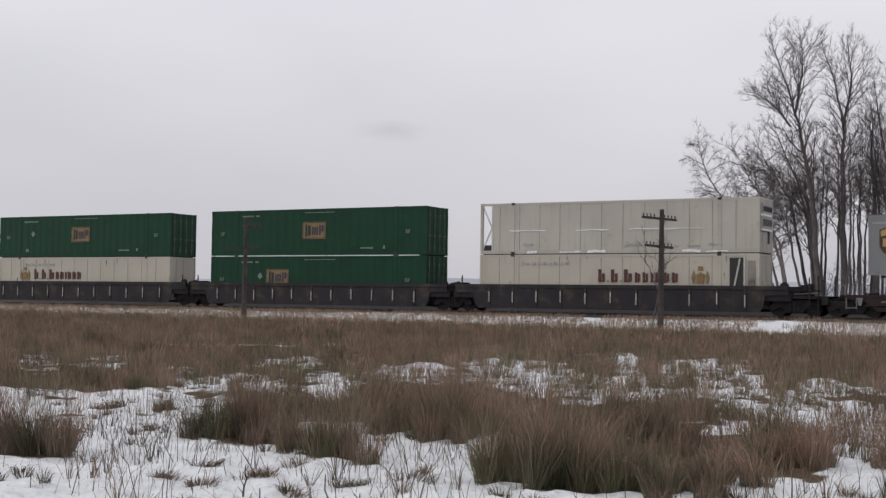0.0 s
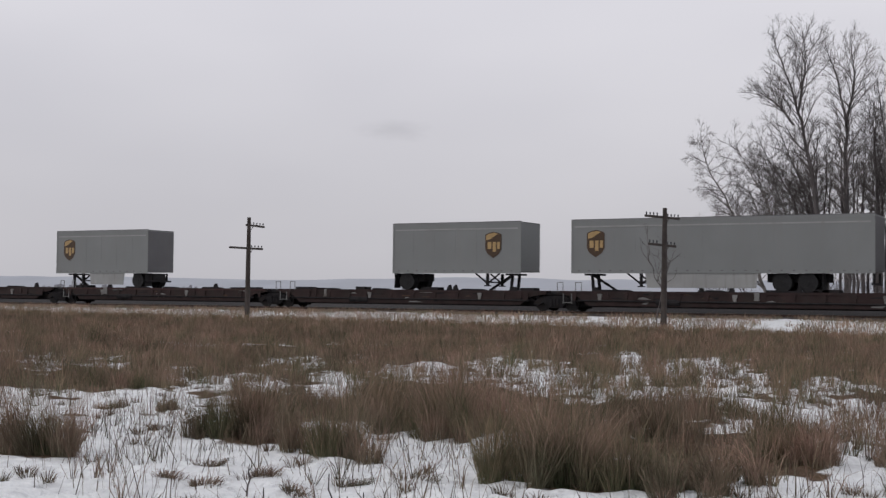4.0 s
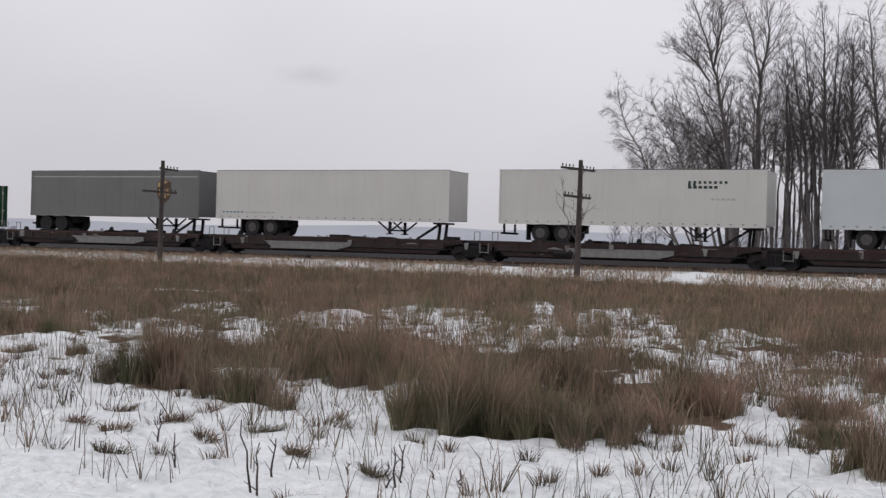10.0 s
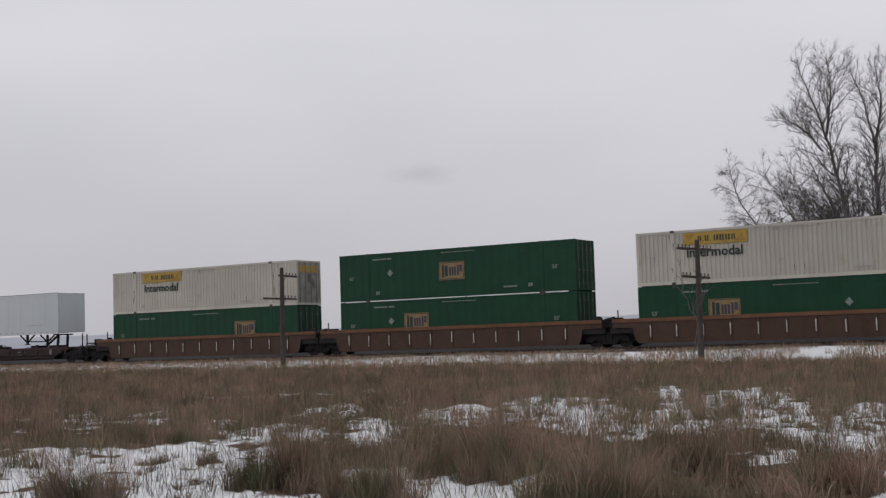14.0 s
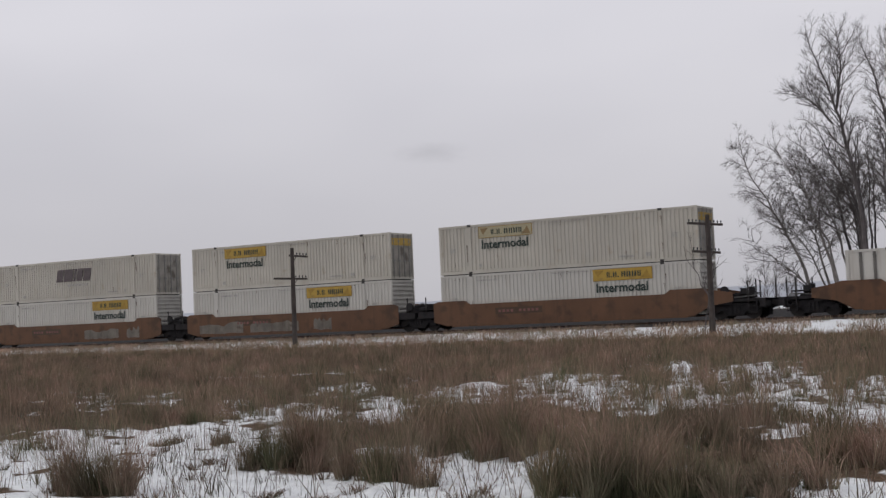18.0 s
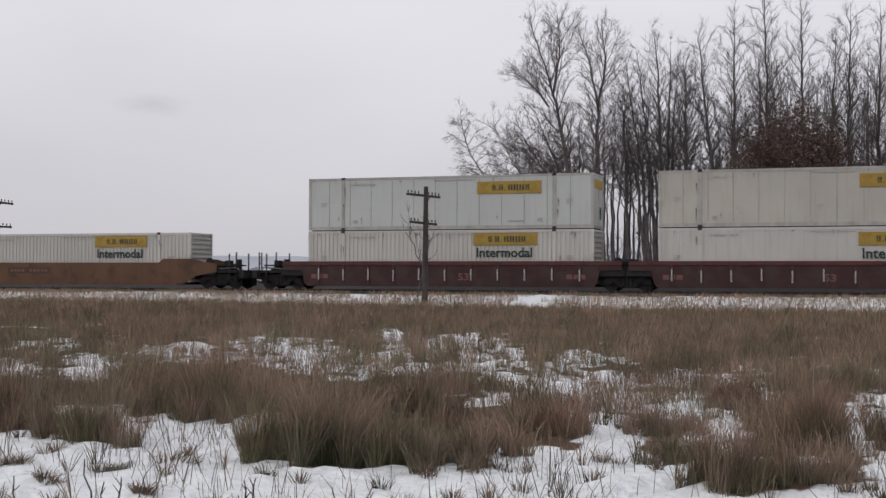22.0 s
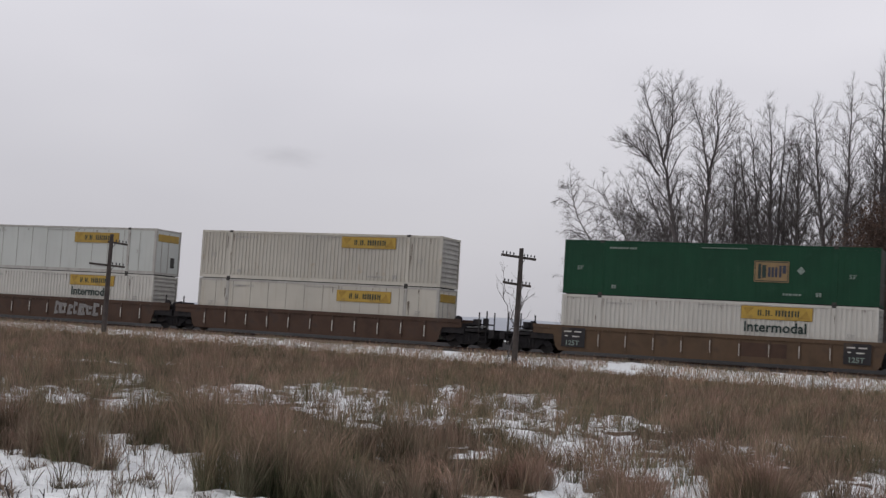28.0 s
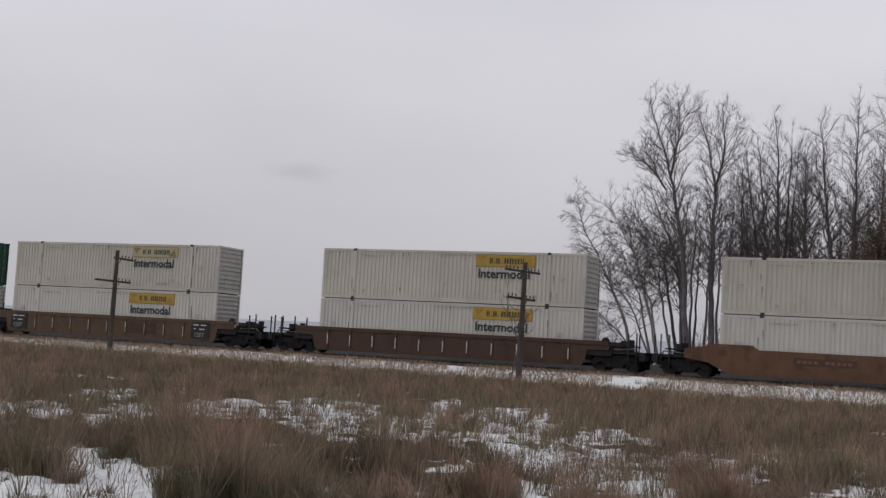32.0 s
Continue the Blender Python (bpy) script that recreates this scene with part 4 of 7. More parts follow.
def well_car(kind, right_truck=True, left_truck=False, ends="joint"):
    body, chord, label = WELL_LOOK[kind]
    c = thing("well_car", label + " on two-axle trucks", "well car", "well cars of the train")
    smooth = kind == "yellow"
    yo = 1.43
    top = 1.56
    if smooth:
        # plain plate side, higher towards the ends; it stops short of a shared truck
        lo = [(-1.75, 0.95), (-1.75, 1.42), (-0.9, 1.55), (-0.2, 1.72)] if left_truck else [(-0.5, 0.5), (-0.5, 1.60), (-0.2, 1.72)]
        hi = [(LENGTH + 0.2, 1.72), (LENGTH + 0.9, 1.55), (LENGTH + 1.75, 1.42), (LENGTH + 1.75, 0.95), (LENGTH + 0.5, 0.75)] if ends == "end" else [(LENGTH + 0.2, 1.72), (LENGTH + 0.5, 1.60), (LENGTH + 0.5, 0.5)]
        side = lo + [(1.7, 1.72), (2.0, 1.50), (LENGTH - 2.0, 1.50), (LENGTH - 1.7, 1.72)] + hi + [(LENGTH - 0.4, 0.26), (0.4, 0.26)] + ([(-0.5, 0.75)] if left_truck else [])
    else:
        side = [(-1.5, 1.08), (-1.5, 1.36), (LENGTH + 1.5, 1.36), (LENGTH + 1.5, 1.10), (LENGTH + 0.34, 1.06), (LENGTH + 0.2, 0.42), (LENGTH + 0.02, 0.2), (-0.02, 0.2), (-0.2, 0.42), (-0.34, 1.06)]
    for s_ in (-1, 1):
        y0, y1 = (-yo, -yo + 0.06) if s_ < 0 else (yo - 0.06, yo)
        part("side_plate", once(("plate", kind, s_, smooth and (left_truck, ends)), lambda: Shape().prism(side, y0, y1).mesh("side_plate", body)), None, c)
        if not smooth:
            part("top_chord", once(("chord", kind, s_), lambda: Shape().box(-1.5, LENGTH + 1.5, y0 - (0.05 if s_ < 0 else 0.0), y1 + (0.05 if s_ > 0 else 0.0), 1.361, top).mesh("top_chord", chord)), None, c)
        part("bottom_chord", once(("bchord", kind, s_), lambda: Shape().box(0.75, LENGTH - 0.75, y0 - 0.05, y0 - 0.002, 0.20, 0.35).mesh("bottom_chord", body)), None, c)
    if not smooth:
        for i in range(11):
            x = 0.7 + i * (LENGTH - 1.4) / 10
            rib = part("rib", once(("rib", kind), lambda: Shape().box(-0.06, 0.06, -yo - 0.05, -yo - 0.002, 0.36, 1.358).mesh("rib", body)), None, c, "", pose(x, 0, 0))
            part("marking_strip", once(("strip", kind == "tan"), lambda: Shape().box(-0.018 if kind == "tan" else -0.026, 0.018 if kind == "tan" else 0.026, -yo - 0.055, -yo - 0.045, 0.55, 1.16).mesh("marking_strip", "stake")), None, rib, "worn white marking strip", pose(0, 0, random.uniform(-0.08, 0.05)))
    if kind == "tan":
        for x in (0.15, LENGTH - 1.55):
            pl = part("data_panel", once("datapanel", lambda: Shape().box(0, 1.3, -yo - 0.07, -yo - 0.052, 0.42, 1.44).mesh("data_panel", "blackcar")), None, c, "black data panel", pose(x, 0, 0))
            tagged(part("data_mark", once("databars", lambda: Shape().box(0.15, 0.55, -yo - 0.076, -yo - 0.069, 1.2, 1.27).box(0.7, 1.1, -yo - 0.076, -yo - 0.069, 1.2, 1.27).box(0.2, 0.35, -yo - 0.076, -yo - 0.069, 0.98, 1.04).box(0.6, 1.0, -yo - 0.076, -yo - 0.069, 0.95, 1.02).mesh("data_mark", "stake")), None, pl), kind="stuff")
            part("lettering", writing("125T", 0.36, "palemark", 1.05), None, pl, "", pose(0.2, -yo - 0.072, 0.52))
        part("plain_patch", Shape().box(9.6, 11.9, -yo - 0.006, -yo + 0.01, 0.5, 1.2), "browncar", c, "rust-coloured painted patch")
    if kind == "red":
        part("lettering", writing("53", 0.52, "maroonpale", 1.25), None, c, "faded red number", pose(9.55 - 0.75 * (len(TRAIN) % 3), -yo - 0.005, 0.55))
        for x in (0.25, LENGTH - 1.4):
            tagged(part("data_mark", once("redbars", lambda: Shape().box(0, 0.3, -yo - 0.008, -yo + 0.01, 0.62, 0.86).box(0.38, 0.6, -yo - 0.008, -yo + 0.01, 0.62, 0.86).box(0.68, 1.0, -yo - 0.008, -yo + 0.01, 0.62, 0.86).mesh("data_mark", "maroonpale")), None, c, "", pose(x, 0, 0)), kind="stuff")
    if smooth:
        tagged(part("data_mark", once("numberbars", lambda: [q := Shape()] and [q.box(3.9 + i * 0.27, 4.07 + i * 0.27, -yo - 0.008, -yo + 0.01, 0.95, 1.10) for i in range(10) if i != 4] and q.mesh("data_mark", "maroonpale")), None, c, "pale car number bars"), kind="stuff")
        part("number_panel", once("numberpanel", lambda: Shape().box(3.7, 6.75, -yo - 0.005, -yo + 0.01, 0.84, 1.22).mesh("number_panel", "shield")), None, c, "dark number panel")
    part("well_floor", once("wellfloor", lambda: Shape().box(0.2, 1.4, -1.36, 1.36, 0.28, 0.34).box(LENGTH - 1.4, LENGTH - 0.2, -1.36, 1.36, 0.28, 0.34).box(7.6, 8.5, -1.36, 1.36, 0.28, 0.34).mesh("well_floor", "under")), None, c)
    for x, s_ in ((-1.65, 1), (LENGTH + 1.65, -1)):
        part("end_platform", once(("endp", x), lambda: Shape().box(min(x, x + s_ * 1.45), max(x, x + s_ * 1.45), -1.37, 1.37, 0.78, 1.16).box(min(x, x + s_ * 0.25), max(x, x + s_ * 0.25), -1.0, 1.0, 1.16, 1.34).mesh("end_platform", "under")), None, c)
    for x, s_, on in ((-1.7, -1, left_truck), (LENGTH + 1.7, 1, ends == "end")):
        if not on:
            continue
        # open end platform with its steps, grab posts and brake gear
        a, b = sorted((x, x + s_ * 1.75))
        part("end_deck", Shape().box(a, b, -1.3, 1.3, 0.92, 1.06).box(a, b, -0.35, 0.35, 0.5, 0.92).box(*sorted((x + s_ * 1.45, x + s_ * 1.75)), -1.36, 1.36, 0.62, 1.06), "under", c, "dark open end platform")
        for k, (dx, y, z) in enumerate(((0.85, -1.36, 2.0), (1.3, -1.36, 2.08), (1.55, 1.3, 2.12), (0.7, 1.3, 2.05))):
            part("grab_post", Shape().beam((x + s_ * dx, y, 0.6), (x + s_ * dx, y, z), 0.062), "under" if k % 2 else "steel", c)
        steps = Shape()
        for z in (0.32, 0.62, 0.92):
            steps.box(*sorted((x + s_ * 0.85, x + s_ * 1.3)), -1.42, -1.2, z, z + 0.05)
        part("step_ladder", steps.beam((x + s_ * 0.85, -1.38, 0.3), (x + s_ * 0.85, -1.38, 1.0), 0.05).beam((x + s_ * 1.3, -1.38, 0.3), (x + s_ * 1.3, -1.38, 1.0), 0.05), "under", c)
        part("brake_stand", Shape().box(*sorted((x + s_ * 0.3, x + s_ * 0.6)), -0.9, -0.4, 1.06, 1.62).box(*sorted((x + s_ * 0.1, x + s_ * 1.1)), -1.2, 0.2, 1.3, 1.38).tube((x + s_ * 0.5, 0.5, 1.06), (x + s_ * 0.5, 0.5, 1.7), 0.17, sides=10), "under", c)
        part("air_pipe", Shape().tube((x, -1.0, 1.15), (x + s_ * 1.2, -1.1, 1.22), 0.045, sides=6).tube((x + s_ * 1.2, -1.1, 1.22), (x + s_ * 1.6, -0.9, 0.7), 0.04, sides=6), "greydoor", c)
        part("coupler", Shape().box(*sorted((x + s_ * 1.7, x + s_ * 2.12)), -0.2, 0.2, 0.7, 0.96), "under", c)
    if ends == "joint":
        # gear above and between the frames at a shared truck
        j = LENGTH + 1.73
        # bolster drawn as a solid block, added as dark backing across the joint
        part("body_bolster", once(("bolster", smooth), lambda: Shape().prism([(-1.5, 0.3), (1.5, 0.3), (1.45, 1.1), (0.75, 1.34), (0.3, 1.22), (-0.35, 1.38), (-0.8, 1.2), (-1.45, 1.1)][::-1], -0.95, 0.95).mesh("body_bolster", "under")), None, c, "", pose(j, 0, 0))
        part("air_tank", once("airtank", lambda: Shape().tube((-0.75, -1.05, 1.3), (0.5, -1.05, 1.26), 0.21, sides=10).tube((-0.2, -1.1, 1.5), (0.4, -1.1, 1.62), 0.1, sides=8).mesh("air_tank", "under")), None, c, "", pose(j, 0, 0))
        part("valve_box", once("valvebox", lambda: Shape().box(-0.3, 0.35, -0.5, 0.3, 1.34, 1.66).mesh("valve_box", "under")), None, c, "", pose(j, 0, 0))
        for dx in (-0.62, 0.7):
            part("grab_post", once("jointpost", lambda: Shape().beam((0, -1.3, 1.0), (0, -1.3, 2.05), 0.055).mesh("grab_post", "steel")), None, c, "", pose(j + dx, 0, 0))
        part("walkway_plate", once("walkplate", lambda: Shape().box(-1.15, 0.2, -1.34, -0.5, 1.38, 1.43).box(0.2, 1.2, -1.34, -0.7, 1.28, 1.33).mesh("walkway_plate", "under")), None, c, "", pose(j, 0, 0))
    part("brake_wheel", once("brakewheel", lambda: Shape().tube((LENGTH + 1.3, -1.3, 1.52), (LENGTH + 1.3, -1.38, 1.52), 0.24, sides=12).mesh("brake_wheel", "under")), None, c)
    part("air_hose", once("airhose", lambda: Shape().beam((LENGTH + 1.6, -0.9, 0.95), (LENGTH + 1.75, -0.95, 0.62), 0.06).mesh("air_hose", "under")), None, c)
    if right_truck:
        truck(c, LENGTH + (1.73 if ends == "joint" else 1.75))
    if left_truck:
        truck(c, -1.75)
    return c


def deck_car(length, seed):
    """One platform of a spine car: a centre sill with outriggers and wheel decks."""
    c = thing("spine_car", "rusty dark spine car platform for road trailers", "flat car", "spine cars of the train")
    r = random.Random(seed)
    # sill drawn this deep to take in the shadow below the deck
    part("centre_sill", Shape().box(0.5, length - 0.5, -0.5, 0.5, 0.26, 1.12), "under", c)
    for y in (-1.3, 1.18):
        part("side_sill", Shape().prism([(0.5, 0.95), (0.5, 1.13), (length - 0.5, 1.13), (length - 0.5, 0.95), (length - 1.5, 0.80), (length - 2.1, 0.34), (2.1, 0.34), (1.5, 0.80)], y, y + 0.12), "deck", c)
        part("rub_rail", Shape().box(0.6, length - 0.6, y - 0.04 if y < 0 else y + 0.121, y - 0.001 if y < 0 else y + 0.16, 1.02, 1.12), "redcar" if seed % 3 == 0 else "deck", c)
    part("deck_plate", Shape().box(0.3, length - 0.3, -1.18, 1.18, 1.09, 1.15), "deck", c)
    for i in range(int(length / 1.5)):
        x = 1.2 + i * 1.5
        part("outrigger", Shape().prism([(x, 0.62), (x + 0.12, 0.62), (x + 0.2, 1.0), (x - 0.08, 1.0)], -1.36, -1.305), "deck" if (i * 7 + seed) % 5 else "deckpale", c)
    part("step", Shape().beam((0.6, -1.33, 1.0), (0.6, -1.33, 0.45), 0.04).beam((1.1, -1.33, 1.0), (1.1, -1.33, 0.45), 0.04).beam((0.6, -1.33, 0.5), (1.1, -1.33, 0.5), 0.04), "greydoor", c)
    x = r.uniform(0.25, 0.5) * length
    if seed in (27, 28, 29):
        apron = part("apron", Shape().prism([(x, 0.42), (x + 4.4, 0.42), (x + 5.2, 0.60), (x + 5.2, 0.84), (x - 0.6, 0.84)], -1.42, -1.37), "greydoor", c, "scuffed grey side apron")
        part("apron_lip", Shape().box(x - 0.2, x + 4.5, -1.45, -1.421, 0.40, 0.47), "deckpale", apron, "pale snowy lip")
        part("apron_lip", Shape().box(x - 0.6, x + 5.2, -1.45, -1.421, 0.79, 0.85), "deckpale", apron, "pale snowy lip")
    for k in range(12):
        hx = r.uniform(0.8, length - 1.5)
        if k < 4:
            part("bracket", Shape().box(hx, hx + r.uniform(0.15, 0.4), -1.36, -1.31, 0.7, r.uniform(1.0, 1.24)), "deckpale" if k == 1 else "deck", c)
        elif k < 8:
            part("stanchion", Shape().prism([(hx, 1.1), (hx + 0.34, 1.1), (hx + 0.22, 1.36 + 0.1 * (k % 2)), (hx + 0.1, 1.36)], -1.26, -1.05), "under", c)
        else:
            part("deck_box", Shape().box(hx, hx + r.uniform(0.5, 1.1), -1.1, -0.3, 1.15, r.uniform(1.22, 1.34)), "under", c)
    # rusty plates, chains and stains along the side, and thin grab hoops over the joint
    for k in range(16):
        hx, hz = r.uniform(2.2, length - 2.6), r.uniform(0.40, 0.98)
        part("rust_patch", Shape().prism([(hx, hz), (hx + r.uniform(0.2, 1.1), hz + r.uniform(-0.03, 0.03)), (hx + r.uniform(0.2, 0.9), hz + r.uniform(0.04, 0.13)), (hx + 0.08, hz + 0.06)][::-1], -1.306, -1.302), ("browncar", "under", "deckpale", "under")[k % 4], c)
    for hx in (0.35, 1.45):
        part("grab_hoop", once("hoop", lambda: Shape().beam((-0.17, -1.2, 1.1), (-0.17, -1.2, 1.62), 0.035).beam((0.17, -1.2, 1.1), (0.17, -1.2, 1.62), 0.035).beam((-0.185, -1.2, 1.62), (0.185, -1.2, 1.62), 0.035).mesh("grab_hoop", "greydoor")), None, c, "", pose(hx, 0, 0))
    for k in range(3):
        hx = r.uniform(2.5, length - 4.0)
        part("chain_tray", Shape().prism([(hx, 1.14), (hx + 0.15, 1.24), (hx + 1.0 + 0.4 * k, 1.22), (hx + 1.3 + 0.4 * k, 1.14)][::-1], -1.28, -0.9), "under", c)
    part("brake_pipe", Shape().tube((1.5, -1.33, 0.62), (length - 1.5, -1.33, 0.58), 0.05, sides=6).tube((length * 0.3, -1.2, 0.55), (length * 0.3 + 1.3, -1.2, 0.55), 0.2, sides=10), "under", c)
    truck(c, length)
    return c


TOP, DECK = 5.07, 1.15


def trailer(length, mat, front, axles, skirt=None, badge=None, end="silverdark", low=2.22, bright=True, marks=()):
    """A box road trailer; front 'l' or 'r' names the end with the landing gear."""
    label = {"silver": "grey metal-sided box road trailer", "silverold": "dull dark grey box road trailer", "trwhite": "white box road trailer", "trblue": "cold white box road trailer"}[mat]
    t = thing("road_trailer", label + " riding on the flat car", "trailer", "road trailers on the train")
    part("body", Shape().box(0.02, length - 0.02, -HALF + 0.012, HALF, low, TOP - 0.02), mat, t)
    part("top_rail", Shape().box(0, length, -HALF - 0.004, -HALF + 0.05, TOP - 0.14, TOP), mat, t)
    part("roof", Shape().box(0, length, -HALF + 0.05, HALF, TOP - 0.02, TOP - 0.004), "silverdark", t)
    part("roof_edge", Shape().box(0, length, -HALF - 0.007, -HALF + 0.06, TOP + 0.001, TOP + 0.035), "silverdark", t, "dark strip along the roof edge")
    part("bottom_rail", Shape().box(0, length, -HALF - 0.008, -HALF + 0.05, low - 0.1, low + 0.1), mat, t)
    part("end_panel", Shape().box(length - 0.018, length + 0.004, -HALF + 0.05, HALF - 0.05, low + 0.02, TOP - 0.1), end, t)
    for x in (0.0, length - 0.1):
        part("corner_post", Shape().box(x, x + 0.1, -HALF - 0.006, -HALF + 0.03, low - 0.1, TOP), mat, t)
    seams = Shape()
    n = int(length / 1.22)
    for i in range(1, n):
        x = i * length / n
        seams.box(x - 0.012, x + 0.012, -HALF + 0.006, -HALF + 0.02, low + 0.1, TOP - 0.14)
    tagged(part("panel_seam", seams, mat, t), kind="stuff")
    if bright:
        part("reflector_tape", Shape().box(0.2, length - 0.2, -HALF - 0.006, -HALF + 0.02, TOP - 0.42, TOP - 0.34), "skirt", t)
    dots = Shape()
    for i in range(int(length / 0.62)):
        dots.box(0.4 + i * 0.62, 0.52 + i * 0.62, -HALF - 0.012, -HALF, low + 0.02, low + 0.07)
    tagged(part("rivet_row", dots, "silverdark", t), kind="stuff")
    flip = front == "r"

    def at(x):
        return length - x if flip else x
    for x in axles:
        xx = at(x)
        a = part("axle", Shape().tube((xx, -1.0, DECK + 0.5), (xx, 1.0, DECK + 0.5), 0.09), "under", t)
        for y in (-1.0, -0.68, 0.68, 1.0):
            w = part("tyre", once("tyre", lambda: Shape().tube((0, -0.14, 0), (0, 0.14, 0), 0.5, sides=20).mesh("tyre", "tyre")), None, a, "", pose(xx, y, DECK + 0.5))
        part("hub", once(("hub", mat[:2]), lambda: [s := Shape().tube((0, -0.16, 0), (0, -0.05, 0), 0.27, 0.3, 16)] and s.tube((0, -0.2, 0), (0, -0.1, 0), 0.1, sides=8).mesh("hub", "hub" if mat[:2] == "tr" else "tyre")), None, a, "", pose(xx, -1.0, DECK + 0.5))
    ax = [at(x) for x in axles]
    part("slider_frame", Shape().box(min(ax) - 0.9, max(ax) + 0.9, -0.6, 0.6, low - 0.55, low - 0.1), "under", t)
    part("mudflap", Shape().box(*(sorted((at(axles[-1] + 0.75), at(axles[-1] + 0.78)))), -1.25, -0.6, DECK + 0.1, low - 0.1), "tyre", t)
    # rear bumper guard
    g = Shape()
    gx = at(length - 0.15)
    for y in (-0.8, 0.8):
        g.beam((gx, y, low - 0.08), (gx, y, low - 0.62), 0.1)
    g.beam((gx, -1.2, low - 0.62), (gx, 1.2, low - 0.62), 0.11)
    part("bumper_guard", g, "under", t)
    # landing gear and the car's hitch
    lx = at(length * 0.22 + 0.4)
    for y in (-0.95, 0.95):
        # wound-up legs with their diagonal stays
        legs = Shape()
        legs.beam((lx, y, low - 0.1), (lx, y, low - 0.78), 0.14)
        legs.box(lx - 0.17, lx + 0.17, y - 0.12, y + 0.12, low - 0.84, low - 0.78)
        legs.beam((lx, y, low - 0.68), (lx + 0.78, y, low - 0.1), 0.08)
        legs.beam((lx, y, low - 0.68), (lx - 0.78, y, low - 0.1), 0.08)
        part("landing_leg", legs, "under", t)
    part("cross_brace", Shape().beam((lx, -0.95, low - 0.6), (lx, 0.95, low - 0.6), 0.08), "under", t)
    hx = at(0.9)
    s_ = -1 if flip else 1
    part("hitch", Shape().beam((hx, -0.45, low - 0.1), (hx + 0.1 * s_, -0.45, DECK), 0.14).beam((hx, 0.45, low - 0.1), (hx + 0.1 * s_, 0.45, DECK), 0.14).beam((hx, -0.4, low - 0.15), (hx + 1.5 * s_, -0.4, DECK), 0.12).box(hx - 0.4, hx + 0.4, -0.6, 0.6, low - 0.2, low - 0.1), "under", t, "folding steel hitch stand")
    if skirt:
        x0, x1 = sorted((at(skirt[0]), at(skirt[1])))
        part("side_skirt", Shape().prism([(x0, low - 0.1), (x1, low - 0.1), (x1 - 0.1, DECK + 0.2), (x0 + 0.1, DECK + 0.2)], -HALF + 0.03, -HALF + 0.06), "skirt", t, "pale plain side skirt")
    for k, (mx, mz, mw, mh, mm) in enumerate(marks):
        row, at_ = Shape(), mx
        while at_ < mx + mw:
            row.box(at_, at_ + 0.14 + 0.05 * (k % 2), -HALF - 0.004, -HALF + 0.02, mz, mz + mh)
            at_ += 0.27
        tagged(part("mark_row", row, mm, t, "row of small painted bars"), kind="stuff")
    if badge is not None:
        shield(t, badge, 3.72, -HALF - 0.002)
    return t


def load(ob, u, z):
    TRAIN.append((ob, u, z))
    return ob


def snow_line(c):
    part("snow_line", once("snowline", lambda: [q := Shape()] and [q.box(a, b, -HALF - 0.02, -HALF + 0.06, HEIGHT - 0.012, HEIGHT + 0.04) for a, b in ((0.35, 1.9), (2.25, 9.0), (9.1, LENGTH - 2.3), (LENGTH - 1.9, LENGTH - 0.5))] and q.mesh("snow_line", "clean_snow")), None, c, "thin line of snow on the top rail")


def stack(u, bottom, top=None):
    """Boxes in a well: each is a function that builds one."""
    low = load(bottom(), u, RAISE)
    if u in (-53.21, 216.7):
        snow_line(low)
    if top:
        upper = load(top(), u, RAISE + HEIGHT + 0.05)
        # dark slab added as the shadow line between stacked boxes
        part("bottom_frame", once("gapshadowfill", lambda: Shape().box(0.2, LENGTH - 0.2, -HALF + 0.04, HALF - 0.04, -0.048, 0.028).mesh("bottom_frame", "under")), None, upper, "dark fill for the shadow gap between boxes")


def jb(sign, style="corrugated", word=True, mat="cream", door=False, seed=0, faded=False):
    def build():
        c = container(style, mat, door, frame_mat="rail" if style == "smooth" and mat != "white" else mat)
        yellow_sign(c, sign, word, {"smooth": 1.84, "plain": 1.93}.get(style, 2.02), faded)
        box_marks(c, "greymark", seed)
        scuffs(c, seed)
        if door or style == "smooth":
            part("end_plate", Shape().box(LENGTH - 0.02, LENGTH + 0.006, -1.05, 1.05, 2.1, 2.55), "yellow", c, "yellow plate on the doors")
        return c
    return build


def emp(logo, gem=None, door=True, seed=0):
    def build():
        c = container("plain", "green", door, "postgrey", frame_mat="green")
        tan_logo(c, logo)
        if gem:
            diamond(c, gem)
        box_marks(c, "palemark", seed)
        return c
    return build


